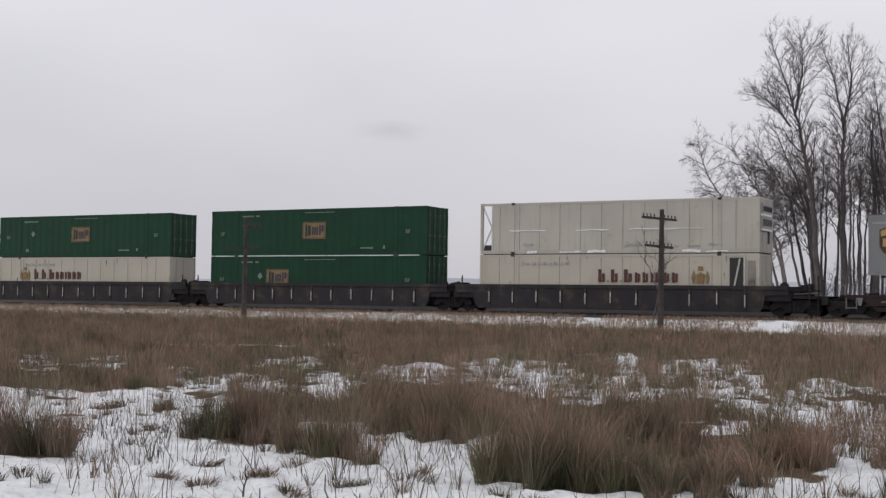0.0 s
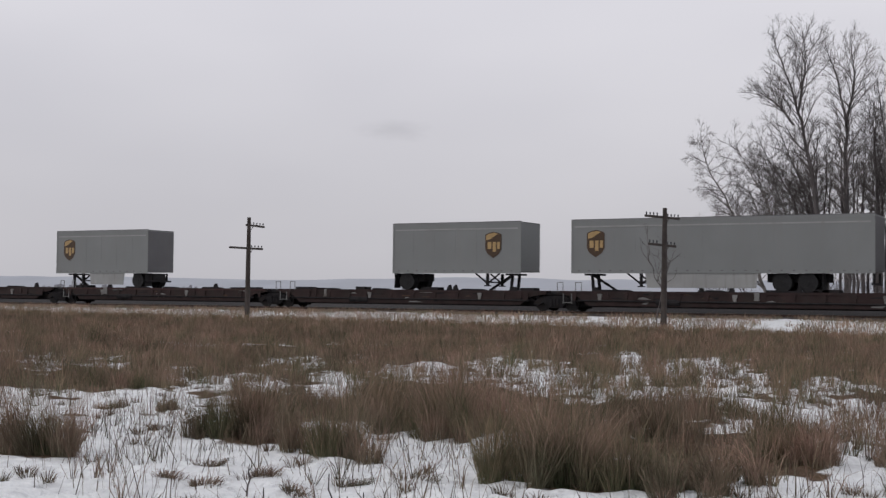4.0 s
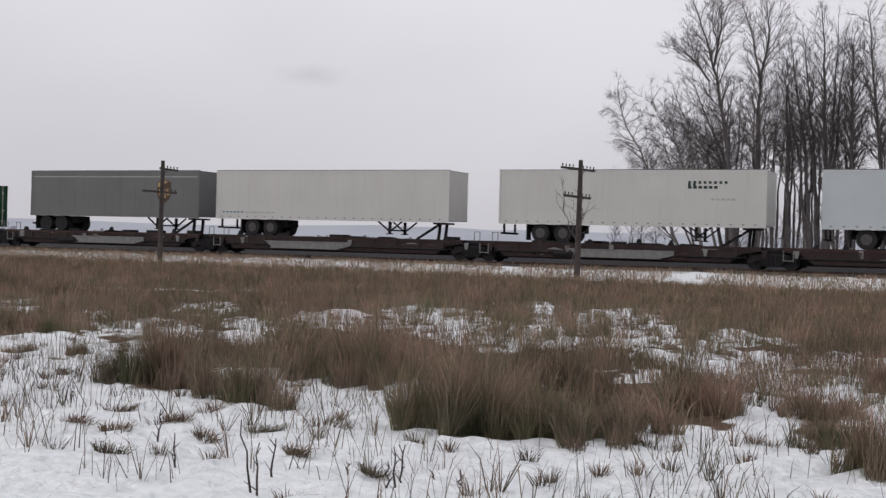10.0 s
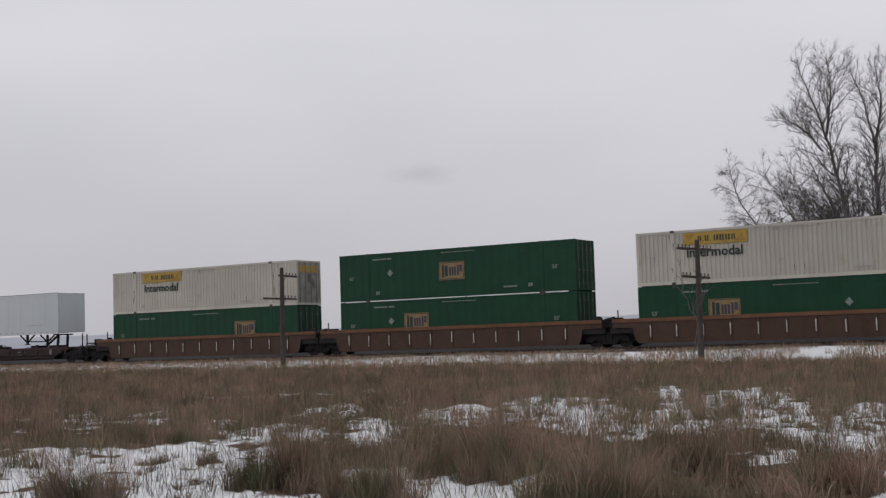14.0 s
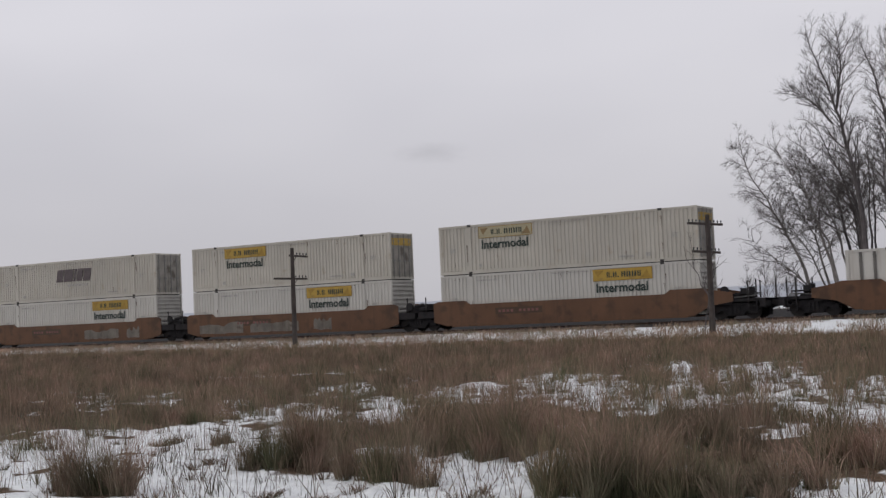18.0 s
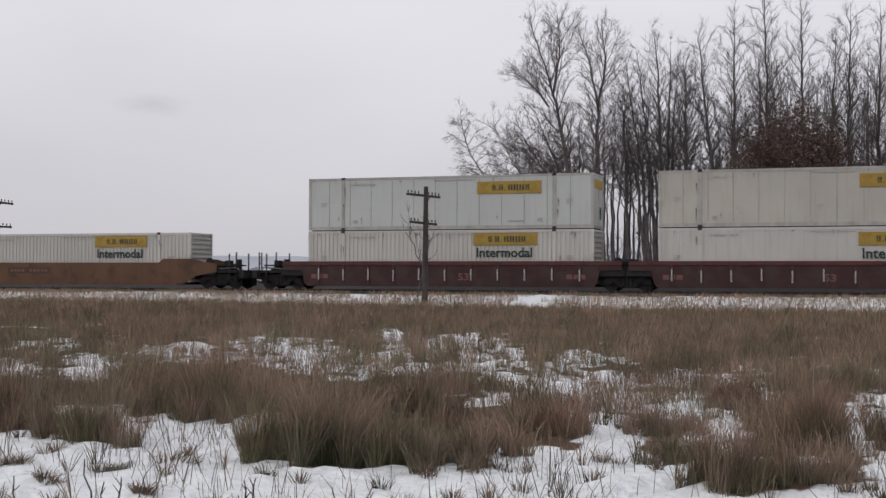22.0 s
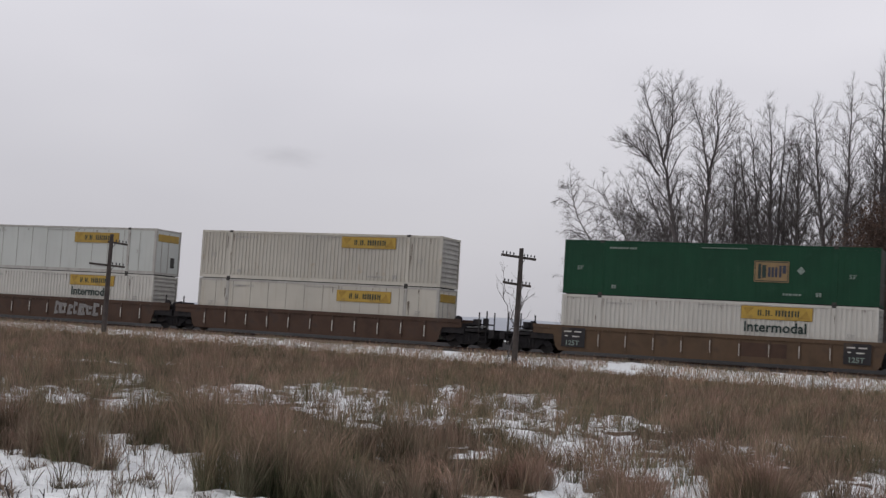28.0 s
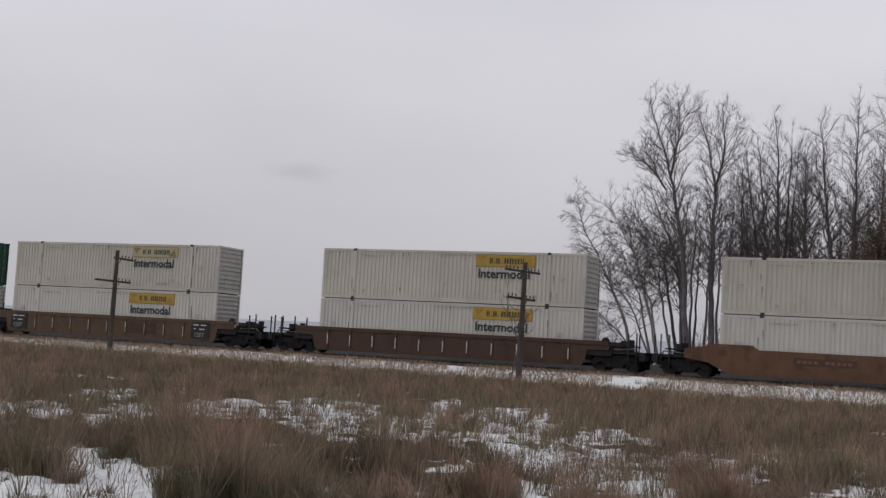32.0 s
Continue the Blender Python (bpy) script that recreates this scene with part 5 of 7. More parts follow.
def england(crest, text, seed, bay=False):
    """White box with faded maroon bars for a name and a crest."""
    def build():
        c = container("smooth", "creamy", False, frame_mat="creamy")
        if bay:
            e = LENGTH - 1.55
            # the bay's dark inside is painted as a flat panel on the wall
            part("machinery_bay", Shape().box(e, e + 0.75, FACE - 0.002, FACE + 0.02, 0.35, 2.65), "dark", c, "flat dark panel drawn for an open machinery bay")
            part("end_brace", Shape().beam((e + 0.1, FACE - 0.006, 0.4), (e + 0.55, FACE - 0.006, 2.6), 0.08).beam((e + 0.78, FACE - 0.006, 0.3), (e + 0.78, FACE - 0.006, 2.7), 0.08), "white", c)
            part("panel", Shape().box(e + 0.95, LENGTH - 0.2, FACE - 0.002, FACE + 0.02, 0.3, 2.5), "enddoor", c, "grimy grey end panel")
        tagged(c, "dirty cream smooth intermodal container with faded maroon name bars")
        at = text
        for w in (0.42, 0.1, 0.42, 0.1, 0.5, 0.32, 0.34, 0.16, 0.34, 0.34, 0.36):
            s = Shape()
            if w > 0.12:
                s.box(at, at + w * 0.42, FACE - 0.01, FACE + 0.02, 1.34, 1.88 + (0.16 if w > 0.38 else 0))
                s.box(at + w * 0.54, at + w * 0.9, FACE - 0.01, FACE + 0.02, 1.38, 1.82)
                s.box(at, at + w * 0.82, FACE - 0.012, FACE + 0.02, 1.36, 1.44)
            else:
                s.box(at, at + 0.06, FACE - 0.01, FACE + 0.02, 1.36, 1.44)
            at += w * 1.08 + 0.09
            part("name_bar", s, "maroon", c, "faded maroon name bar")
        k = Shape().prism([(crest - 0.2, 1.3), (crest + 0.2, 1.3), (crest + 0.24, 1.75), (crest, 1.9), (crest - 0.24, 1.75)], FACE - 0.012, FACE + 0.02)
        for s_ in (-1, 1):
            k.prism([(crest + s_ * 0.3, 1.3), (crest + s_ * 0.42, 1.3), (crest + s_ * 0.5, 1.6), (crest + s_ * 0.36, 2.0), (crest + s_ * 0.28, 1.7)][::s_], FACE - 0.012, FACE + 0.02)
        k.box(crest - 0.14, crest + 0.14, FACE - 0.012, FACE + 0.02, 1.96, 2.2)
        part("crest", k, "tan", c, "brown painted crest")
        scuffs(c, seed + 70)
        t = Shape()
        for i in range(9):
            t.box(2.6 + i * 0.34, 2.82 + i * 0.34, FACE - 0.01, FACE + 0.02, 2.28, 2.46 - 0.04 * (i % 2))
        part("line_mark", t, "greymark", c)
        return c
    return build


def plain_white(seed):
    def build():
        c = container("smooth", "cream", False, frame_mat="cream", inset=0.82)
        tagged(c, "dirty white container with a scraped side and open end frame")
        rust_and_snow(c, "rail", 7, seed, 0.3, 0.5, 1.4, 0.22)
        rust_and_snow(c, "clean_snow", 9, seed + 1, 1.24, 1.32, 2.4, 0.05)
        rust_and_snow(c, "clean_snow", 7, seed + 2, 0.06, 0.16, 1.3, 0.16)
        for y in (-HALF + 0.06, HALF - 0.06):
            part("end_brace", Shape().beam((0.15, y, 0.25), (0.72, y, 1.5), 0.06).beam((0.72, y, 1.5), (0.15, y, 2.7), 0.06).beam((0.76, y, 0.18), (0.76, y, 2.76), 0.09), "white", c, "white painted frame brace")
        e = LENGTH
        unit = part("cooling_unit", Shape().box(e - 0.012, e + 0.07, -0.98, 0.98, 1.25, 2.55), "rail", c, "pale cooling unit with dark grilles")
        grille = Shape().box(e + 0.07, e + 0.08, -0.85, 0.85, 2.15, 2.42)
        for k in range(4):
            grille.box(e + 0.07, e + 0.08, -0.85 + 0.44 * k, -0.55 + 0.44 * k, 1.4, 1.75)
        part("grille", grille, "dark", unit)
        part("snow_ledge", Shape().box(e - 0.01, e + 0.12, -1.05, 0.6, 1.9, 2.02).box(e - 0.01, e + 0.1, -1.0, 0.9, 1.14, 1.24), "clean_snow", unit, "snow caught on the cooling unit")
        part("battery_box", Shape().box(0.2, 0.66, -HALF + 0.1, -0.6, 0.16, 0.5), "dark", c, "dark battery box in the end frame")
        return c
    return build


def swift():
    c = container("corrugated", "cream", True, frame_mat="cream")
    at = 6.3
    for w, kind in ((0.62, 0), (0.9, 1), (0.2, 2), (0.55, 3), (0.7, 4)):
        sl, s = 0.22, Shape()
        def slab(x0, x1, z0, z1):
            s.prism([(x0 + sl * z0, 1.35 + z0), (x1 + sl * z0, 1.35 + z0), (x1 + sl * z1, 1.35 + z1), (x0 + sl * z1, 1.35 + z1)], FACE - 0.014, FACE + 0.02)
        slab(at, at + w, 0, 0.88)
        at += w + 0.12
        part("name_bar", s, "wornmark", c, "dark slanted name bar")
    b = Shape()
    for i in range(6):
        b.box(7.5 + i * 0.36, 7.72 + i * 0.36, FACE - 0.012, FACE + 0.02, 0.98, 1.14)
    part("line_mark", b, "greymark", c)
    box_marks(c, "greymark", 3)
    scuffs(c, 61)
    return c


def post_box():
    """White box with dark upright posts along its side."""
    c = container("posts", "white", True, frame_mat="white")
    tagged(c, "dirty white intermodal container with dark upright side posts")
    for i in range(22):
        x = 0.75 + i * 0.68
        part("side_post", once("sidepost", lambda: Shape().box(-0.075, 0.075, -HALF - 0.02, -HALF + 0.035, 0.19, HEIGHT - 0.14).mesh("side_post", "postgrey")), None, c, "", pose(x, 0, 0))
    part("logo_panel", Shape().box(2.9, 4.1, FACE - 0.012, FACE + 0.02, 1.15, 2.35), "tan", c, "faded tan logo panel")
    part("logo_mark", Shape().box(3.1, 3.3, FACE - 0.02, FACE - 0.01, 1.5, 2.2).box(3.45, 3.6, FACE - 0.02, FACE - 0.01, 1.6, 2.1).box(3.75, 3.95, FACE - 0.02, FACE - 0.01, 1.5, 2.2), "shield", c)
    return c


def single_green():
    c = container("plain", "green", True, "stake", frame_mat="green")
    tagged(c, "dark green container with bright lock rods on a spine car")
    box_marks(c, "palemark", 9)
    diamond(c, 3.1, 1.95)
    return c


def consist():
    # three black wells
    for u, lt in ((-72.85, False), (-53.21, False), (-33.49, False)):
        load(well_car("black", True, lt, "end" if u > -40 else "joint"), u, 0)
    stack(-72.85, england(2.7, 3.6, 1), emp(8.0, 3.4, True, 1))
    stack(-53.21, emp(5.35, 4.0, True, 2), emp(8.1, None, True, 3))
    stack(-33.49, england(13.05, 7.3, 2, True), plain_white(5))
    # spine cars and road trailers
    joints = [-13.6, 7.2, 26.0, 45.4, 65.4, 84.2, 104.2, 123.1, 140.0, 158.0, 174.6, 193.2]
    for i, (a, b) in enumerate(zip(joints, joints[1:])):
        car = deck_car(b - a, 20 + i)
        if i == 0:
            truck(car, 0.9)
        load(car, a, 0)
    pups = [(-11.95, 8.5, "l", (7.6,), None, 1.05), (7.0, 8.5, "l", (7.5,), (3.2, 6.4), 1.25), (34.85, 8.5, "r", (7.6,), None, 6.75),
            (46.45, 16.2, "l", (11.6, 12.9), (4.3, 10.4), 1.45), (65.5, 8.5, "l", (6.9,), (3.2, 6.2), 1.3), (85.5, 16.2, "r", (11.6, 12.9), (4.2, 10.4), 13.7),
            (125.68, 13.72, "r", (11.2, 12.5), None, 11.0)]
    for u, n, front, axles, skirt, badge in pups:
        load(trailer(n, "silverold" if u > 120 else "silver", front, axles, skirt, badge, "silver" if front == "r" and u < 120 else "silverdark"), u, 0)
    load(trailer(15.9, "trwhite", "r", (12.0, 13.3), None, None, "trwhite", bright=False, marks=((0.5, 2.5, 1.6, 0.1, "bluemark"), (2.2, 2.5, 2.0, 0.07, "greymark"))), 140.7, 0)
    load(trailer(14.63, "trwhite", "r", (10.9, 12.2), None, None, "trwhite", bright=False, marks=((10.6, 4.35, 1.9, 0.14, "signdark"), (10.6, 4.1, 1.5, 0.14, "signdark"), (10.6, 4.1, 0.3, 0.4, "signdark"), (11.8, 3.5, 1.2, 0.1, "greymark"))), 159.66, 0)
    load(trailer(14.63, "trblue", "r", (11.2, 12.5), None, None, "trblue", bright=False, marks=((11.4, 2.75, 1.5, 0.08, "greymark"),)), 177.0, 0)
    load(single_green(), 104.9, 1.31)
    # brown wells with an orange chord
    for u in (197.15, 216.7, 236.5):
        load(well_car("brown", True, u < 200, "end" if u > 230 else "joint"), u, 0)
    stack(197.15, emp(11.85, None, True, 4), jb(4.6, door=True, seed=1))
    stack(216.7, emp(5.55, 3.75, True, 5), emp(8.1, 3.75, True, 6))
    stack(236.5, emp(4.8, 11.2, True, 7), jb(4.45, door=True, seed=2))
    # yellow wells
    for u in (260.0, 279.6, 299.3):
        load(well_car("yellow", True, u < 262, "end" if u > 290 else "joint"), u, 0)
    stack(260.0, jb(11.7, seed=3, mat="white"), swift)
    stack(279.6, jb(11.4, seed=4, mat="white"), jb(4.65, door=True, seed=5))
    stack(299.3, jb(11.7, seed=6, mat="white"), jb(4.5, door=True, seed=7, faded=True))
    for u in (323.05, 342.5, 362.0):
        load(well_car("yellow", True, u < 330, "end" if u > 360 else "joint"), u, 0)
    # paint rolled over old marks low on two yellow cars
    rr = random.Random(12)
    for u, spans in ((260.0, ((9.2, 12.6), (13.4, 14.6))), (279.6, ((0.6, 4.4), (5.0, 9.0), (10.2, 11.6)))):
        car = [ob for ob, at, z in TRAIN if at == u and z == 0][0]
        for a, b in spans:
            k = 9
            top = [(a + (b - a) * i / k, rr.uniform(0.85, 1.15)) for i in range(k + 1)]
            low = [(a + (b - a) * i / k, rr.uniform(0.36, 0.44)) for i in range(k, -1, -1)]
            part("painted_patch", Shape().prism((top + low)[::-1], -1.436, -1.425), "greige", car, "greige paint patch over old marks")
    plate = part("maker_plate", Shape().box(6.6, 9.0, -1.445, -1.425, 0.84, 1.36), "dark", [ob for ob, u, z in TRAIN if u == 342.5][0], "black plate with pale slab strokes")
    marks = Shape()
    for x in (6.85, 7.55, 8.25):
        marks.box(x, x + 0.52, -1.452, -1.44, 0.95, 1.25)
    part("plate_mark", marks, "stake", plate)
    stack(323.05, post_box)
    stack(342.5, emp(7.6, 11.9, True, 8))
    stack(362.0, jb(11.5, seed=8, mat="white"))
    # red wells
    for u in (385.6, 405.1, 424.5):
        load(well_car("red", True, u < 390, "end" if u > 420 else "joint"), u, 0)
    stack(385.6, jb(11.4, seed=9, mat="white"), jb(11.6, "smooth", False, "reefer", seed=10))
    stack(405.1, jb(11.45, "plain", True, "white", seed=11), jb(11.5, "smooth", False, "cream", seed=12))
    stack(424.5, jb(11.6, seed=13, mat="white"), jb(11.6, seed=14))
    # brown wells
    for u in (447.9, 467.5, 487.1):
        load(well_car("darkbrown", True, u < 450, "end" if u > 480 else "joint"), u, 0)
    stack(447.9, jb(11.4, "smooth", False, "cream", seed=15), jb(11.5, seed=16))
    stack(467.5, jb(11.4, seed=17, mat="white"), jb(11.5, "smooth", False, "reefer", seed=18))
    stack(487.1, jb(11.4, "smooth", False, "cream", seed=19), jb(11.5, "corrugated", False, seed=20))
    tag, x = Shape(), 8.7
    for i, (wide, lean_) in enumerate(((0.34, 0.1), (0.62, -0.06), (0.46, 0.12), (0.30, 0.0), (0.66, 0.08), (0.42, -0.1), (0.5, 0.06))):
        low_, top_ = 0.46 + 0.05 * (i % 2), 1.30 - 0.09 * (i % 3)
        tag.prism([(x, low_), (x + wide * 0.42, low_), (x + wide * 0.42 + lean_, top_), (x + lean_, top_)], -1.5, -1.492)
        tag.prism([(x + wide * 0.44, top_ - 0.26), (x + wide, top_ - 0.24), (x + wide, top_ - 0.05), (x + wide * 0.44 + lean_, top_)], -1.5, -1.492)
        tag.prism([(x + wide * 0.44, low_), (x + wide * 0.9, low_ + 0.04), (x + wide * 0.86, low_ + 0.24), (x + wide * 0.44, low_ + 0.2)], -1.5, -1.492)
        x += wide + 0.05
    tagged(part("graffiti", tag, "graffiti", [ob for ob, u, z in TRAIN if u == 467.5][0], "faded grey graffiti strokes"), kind="stuff")
    for u in (510.5, 530.1, 549.45):
        load(well_car("tan", True, u < 515, "end" if u > 540 else "joint"), u, 0)
    stack(510.5, jb(11.3, seed=21, mat="white"), emp(10.95, 12.4, True, 10))
    stack(530.1, jb(11.3, "plain", False, "reefer", seed=22), emp(8.0, 12.0, True, 11))
    stack(549.45, jb(11.3, seed=23, mat="white"), jb(11.3, seed=24, faded=True))
    load(well_car("darkbrown", True, True, "end"), 572.96, 0)
    stack(572.96, jb(11.5, seed=25, mat="white"), jb(11.5, seed=26))
    load(well_car("yellow", True, True, "end"), 596.4, 0)
    stack(596.4, jb(11.5, seed=27, mat="white"), jb(11.5, seed=28))


# ---- dead grass ----
def grass_material(name, stops, rough=0.9):
    m = bpy.data.materials.new(name)
    m.use_nodes = True
    nt = m.node_tree
    b = nt.nodes["Principled BSDF"]
    b.inputs["Roughness"].default_value = rough
    b.inputs["Specular IOR Level"].default_value = 0.15
    g = nt.nodes.new("ShaderNodeNewGeometry")
    r = nt.nodes.new("ShaderNodeValToRGB")
    el = r.color_ramp.elements
    while len(el) < len(stops):
        el.new(0.5)
    for e, (at, col) in zip(el, stops):
        e.position, e.color = at, (*col, 1)
    nt.links.new(g.outputs["Random Per Island"], r.inputs[0])
    co = nt.nodes.new("ShaderNodeTexCoord")
    n = nt.nodes.new("ShaderNodeTexNoise")
    n.inputs["Scale"].default_value, n.inputs["Detail"].default_value = 0.35, 3.0
    nt.links.new(co.outputs["Object"], n.inputs["Vector"])
    mr = nt.nodes.new("ShaderNodeMapRange")
    for k, v in (("From Min", 0.3), ("From Max", 0.7), ("To Min", 0.78), ("To Max", 1.38)):
        mr.inputs[k].default_value = v
    nt.links.new(n.outputs[0], mr.inputs["Value"])
    v = nt.nodes.new("ShaderNodeVectorMath")
    v.operation = "SCALE"
    nt.links.new(mr.outputs[0], v.inputs["Scale"])
    # tufts of a greener or greyer tint
    n2 = nt.nodes.new("ShaderNodeTexNoise")
    n2.inputs["Scale"].default_value, n2.inputs["Detail"].default_value = 1.3, 4.0
    nt.links.new(co.outputs["Object"], n2.inputs["Vector"])
    tint = nt.nodes.new("ShaderNodeValToRGB")
    te = tint.color_ramp.elements
    te[0].position, te[0].color = 0.38, (0.70, 0.76, 0.66, 1)
    te[1].position, te[1].color = 0.62, (1.36, 1.17, 1.14, 1)
    nt.links.new(n2.outputs[0], tint.inputs[0])
    mt = nt.nodes.new("ShaderNodeVectorMath")
    mt.operation = "MULTIPLY"
    nt.links.new(r.outputs[0], mt.inputs[0])
    nt.links.new(tint.outputs[0], mt.inputs[1])
    # blades darker and greener at the foot, lighter and redder at the tip
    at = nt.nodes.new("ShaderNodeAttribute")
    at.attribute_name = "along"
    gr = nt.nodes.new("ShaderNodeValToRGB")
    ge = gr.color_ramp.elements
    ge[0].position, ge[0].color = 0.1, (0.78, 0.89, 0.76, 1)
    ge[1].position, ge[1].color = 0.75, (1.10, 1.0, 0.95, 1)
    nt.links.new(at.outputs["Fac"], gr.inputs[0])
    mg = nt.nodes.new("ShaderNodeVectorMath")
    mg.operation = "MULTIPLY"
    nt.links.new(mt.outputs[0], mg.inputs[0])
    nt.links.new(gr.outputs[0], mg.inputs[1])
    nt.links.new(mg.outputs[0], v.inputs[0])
    nt.links.new(v.outputs[0], b.inputs["Base Color"])
    return m


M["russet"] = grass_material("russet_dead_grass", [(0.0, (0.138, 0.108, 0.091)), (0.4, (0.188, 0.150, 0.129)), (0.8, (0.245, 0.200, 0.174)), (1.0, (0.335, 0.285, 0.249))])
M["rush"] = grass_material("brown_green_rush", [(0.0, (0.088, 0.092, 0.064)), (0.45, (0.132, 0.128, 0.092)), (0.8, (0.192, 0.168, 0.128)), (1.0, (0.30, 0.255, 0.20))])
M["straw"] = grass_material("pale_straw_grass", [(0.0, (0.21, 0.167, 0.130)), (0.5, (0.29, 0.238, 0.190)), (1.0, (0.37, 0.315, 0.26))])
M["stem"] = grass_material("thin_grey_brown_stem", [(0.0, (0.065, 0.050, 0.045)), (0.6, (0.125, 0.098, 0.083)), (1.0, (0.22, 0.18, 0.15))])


def blades(name, base, height, width, lean, mat):
    """One mesh of tapered blades. base: n x 3; height, width: n; lean: n x 2, the tip's shift in parts of the height."""
    rng = np.random.default_rng(len(base))
    n = len(base)
    a = rng.uniform(0, np.pi, n)
    side = np.stack([np.cos(a), np.sin(a), np.zeros(n)], 1) * (width / 2)[:, None]
    off = np.stack([lean[:, 0], lean[:, 1], np.zeros(n)], 1) * height[:, None]
    up = np.zeros((n, 3))
    up[:, 2] = height
    mid = base + off * 0.35 + up * 0.58
    tip = base + off + up * (1 - 0.35 * np.clip((lean ** 2).sum(1), 0, 1))[:, None]
    co = np.stack([base - side, base + side, mid + side * 0.8, mid - side * 0.8, tip], 1).reshape(-1, 3).astype(np.float32)
    k = (np.arange(n) * 5)[:, None]
    quad, tri = k + np.array([0, 1, 2, 3]), k + np.array([3, 2, 4])
    loops = np.concatenate([quad, tri], 1).ravel().astype(np.int32)
    starts = (np.arange(n)[:, None] * 7 + np.array([0, 4])).ravel().astype(np.int32)
    me = bpy.data.meshes.new(name)
    me.vertices.add(n * 5)
    me.vertices.foreach_set("co", co.ravel())
    me.loops.add(len(loops))
    me.loops.foreach_set("vertex_index", loops)
    me.polygons.add(n * 2)
    me.polygons.foreach_set("loop_start", starts)
    me.update(calc_edges=True)
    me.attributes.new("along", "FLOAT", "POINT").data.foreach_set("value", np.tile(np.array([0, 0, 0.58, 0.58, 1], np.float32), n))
    me.materials.append(M[mat])
    return me


def scatter(rng, count, x_of, y0, y1, power=1.0):
    out = []
    while len(out) < count:
        y = y0 + (y1 - y0) * rng.random() ** power
        lo, hi = x_of(y)
        x = lo + (hi - lo) * rng.random()
        out.append((x, y))
    return out


def strip(y):
    return -1.30 * y - 3.0, 0.08 * y + 3.5


def field_grass():
    rng = np.random.default_rng(11)
    spots = [(x, y, cover(x, y)) for x, y in scatter(rng, 440000, strip, 8.0, 60.0, 0.66)]
    keep = [(x, y, c) for x, y, c in spots if rng.random() < c * (0.25 + 0.75 * c) * min(1.0, max(0.12, 0.6 + 1.5 * noise.noise(Vector((x * 1.5, y * 1.5, 9.0))))) * min(1.0, max(0.5, (y - 6) / 22))]
    for name, label, mat, lo, hi in (("tall_grass", "dense russet-brown dead grass standing through the snow", "russet", 0, 0.8),
                                     ("straw_grass", "paler straw-coloured dead grass among the brown", "straw", 0.8, 1.0)):
        sel = [k for k in keep if lo <= (0.5 + 0.5 * noise.noise(Vector((k[0] * 0.08, k[1] * 0.2, 20)))) * 0.55 + 0.5 * rng.random() < hi]
        n = len(sel)
        p = np.array([(x, y, rise(x, y) - 0.02) for x, y, c in sel])
        cc = np.array([c for *_, c in sel])
        clump = np.array([noise.noise(Vector((x * 1.5, y * 1.5, 9.0))) for x, y, c in sel])
        broad = np.array([noise.noise(Vector((x * 0.7, y * 0.55, 19.0))) for x, y, c in sel])
        h = (0.18 + 0.18 * cc + 0.45 * clump + 0.42 * broad) * rng.uniform(0.5, 1.3, n) * np.clip(1.45 - p[:, 1] / 32, 0.62, 1.2)
        h = np.clip(h, 0.06, 0.85) * np.clip(1.0 - (p[:, 1] - 40) / 30, 0.40, 1.0)
        w = rng.uniform(0.0042, 0.0095, n) * (0.45 + p[:, 1] / 36)
        lean = rng.normal(0, 0.33, (n, 2)) + np.array([0.08, 0.0])
        tagged(new(name, blades(name, p, h, w, lean, mat)), label, "grass", kind="stuff")


def rush_clump(x, y, radius, height, seed, green=False):
    """A wide ragged clump made of several tufts."""
    rng = np.random.default_rng(seed)
    c = thing("rush_clump", "bushy clump of brown-green rushes in the snow" if green else "bushy clump of russet dead grass in the snow", "grass clump", "grass clumps in the field")
    for k in range(int(rng.integers(7, 11))):
        a, q = rng.uniform(0, math.tau), radius * 1.6 * math.sqrt(rng.random())
        tx, ty = x + q * math.cos(a) * 1.15, y + q * math.sin(a)
        rad, top = radius * rng.uniform(0.25, 0.6), height * rng.uniform(0.6, 1.4) * (1.0 - 0.25 * q / radius)
        n = int(1500 * rad * (0.5 + top)) + 60
        a, r = rng.uniform(0, math.tau, n), rad * np.sqrt(rng.random(n))
        bx, by = tx + r * np.cos(a), ty + r * np.sin(a)
        base = np.stack([bx, by, np.array([rise(i, j) for i, j in zip(bx, by)]) - 0.02], 1)
        h = top * rng.uniform(0.1, 1.0, n) ** 0.6 * rng.choice([0.55, 0.8, 1, 1, 1.2, 1.45], n)
        lean = np.stack([np.cos(a), np.sin(a)], 1) * (r / rad * 0.36)[:, None] + rng.normal(0, 0.31, (n, 2)) + rng.normal(0, 0.16, 2)
        part("tuft", blades("tuft", base, h, rng.uniform(0.003, 0.0065, n), lean, "rush" if (green and k % 3) else "russet"), None, c)


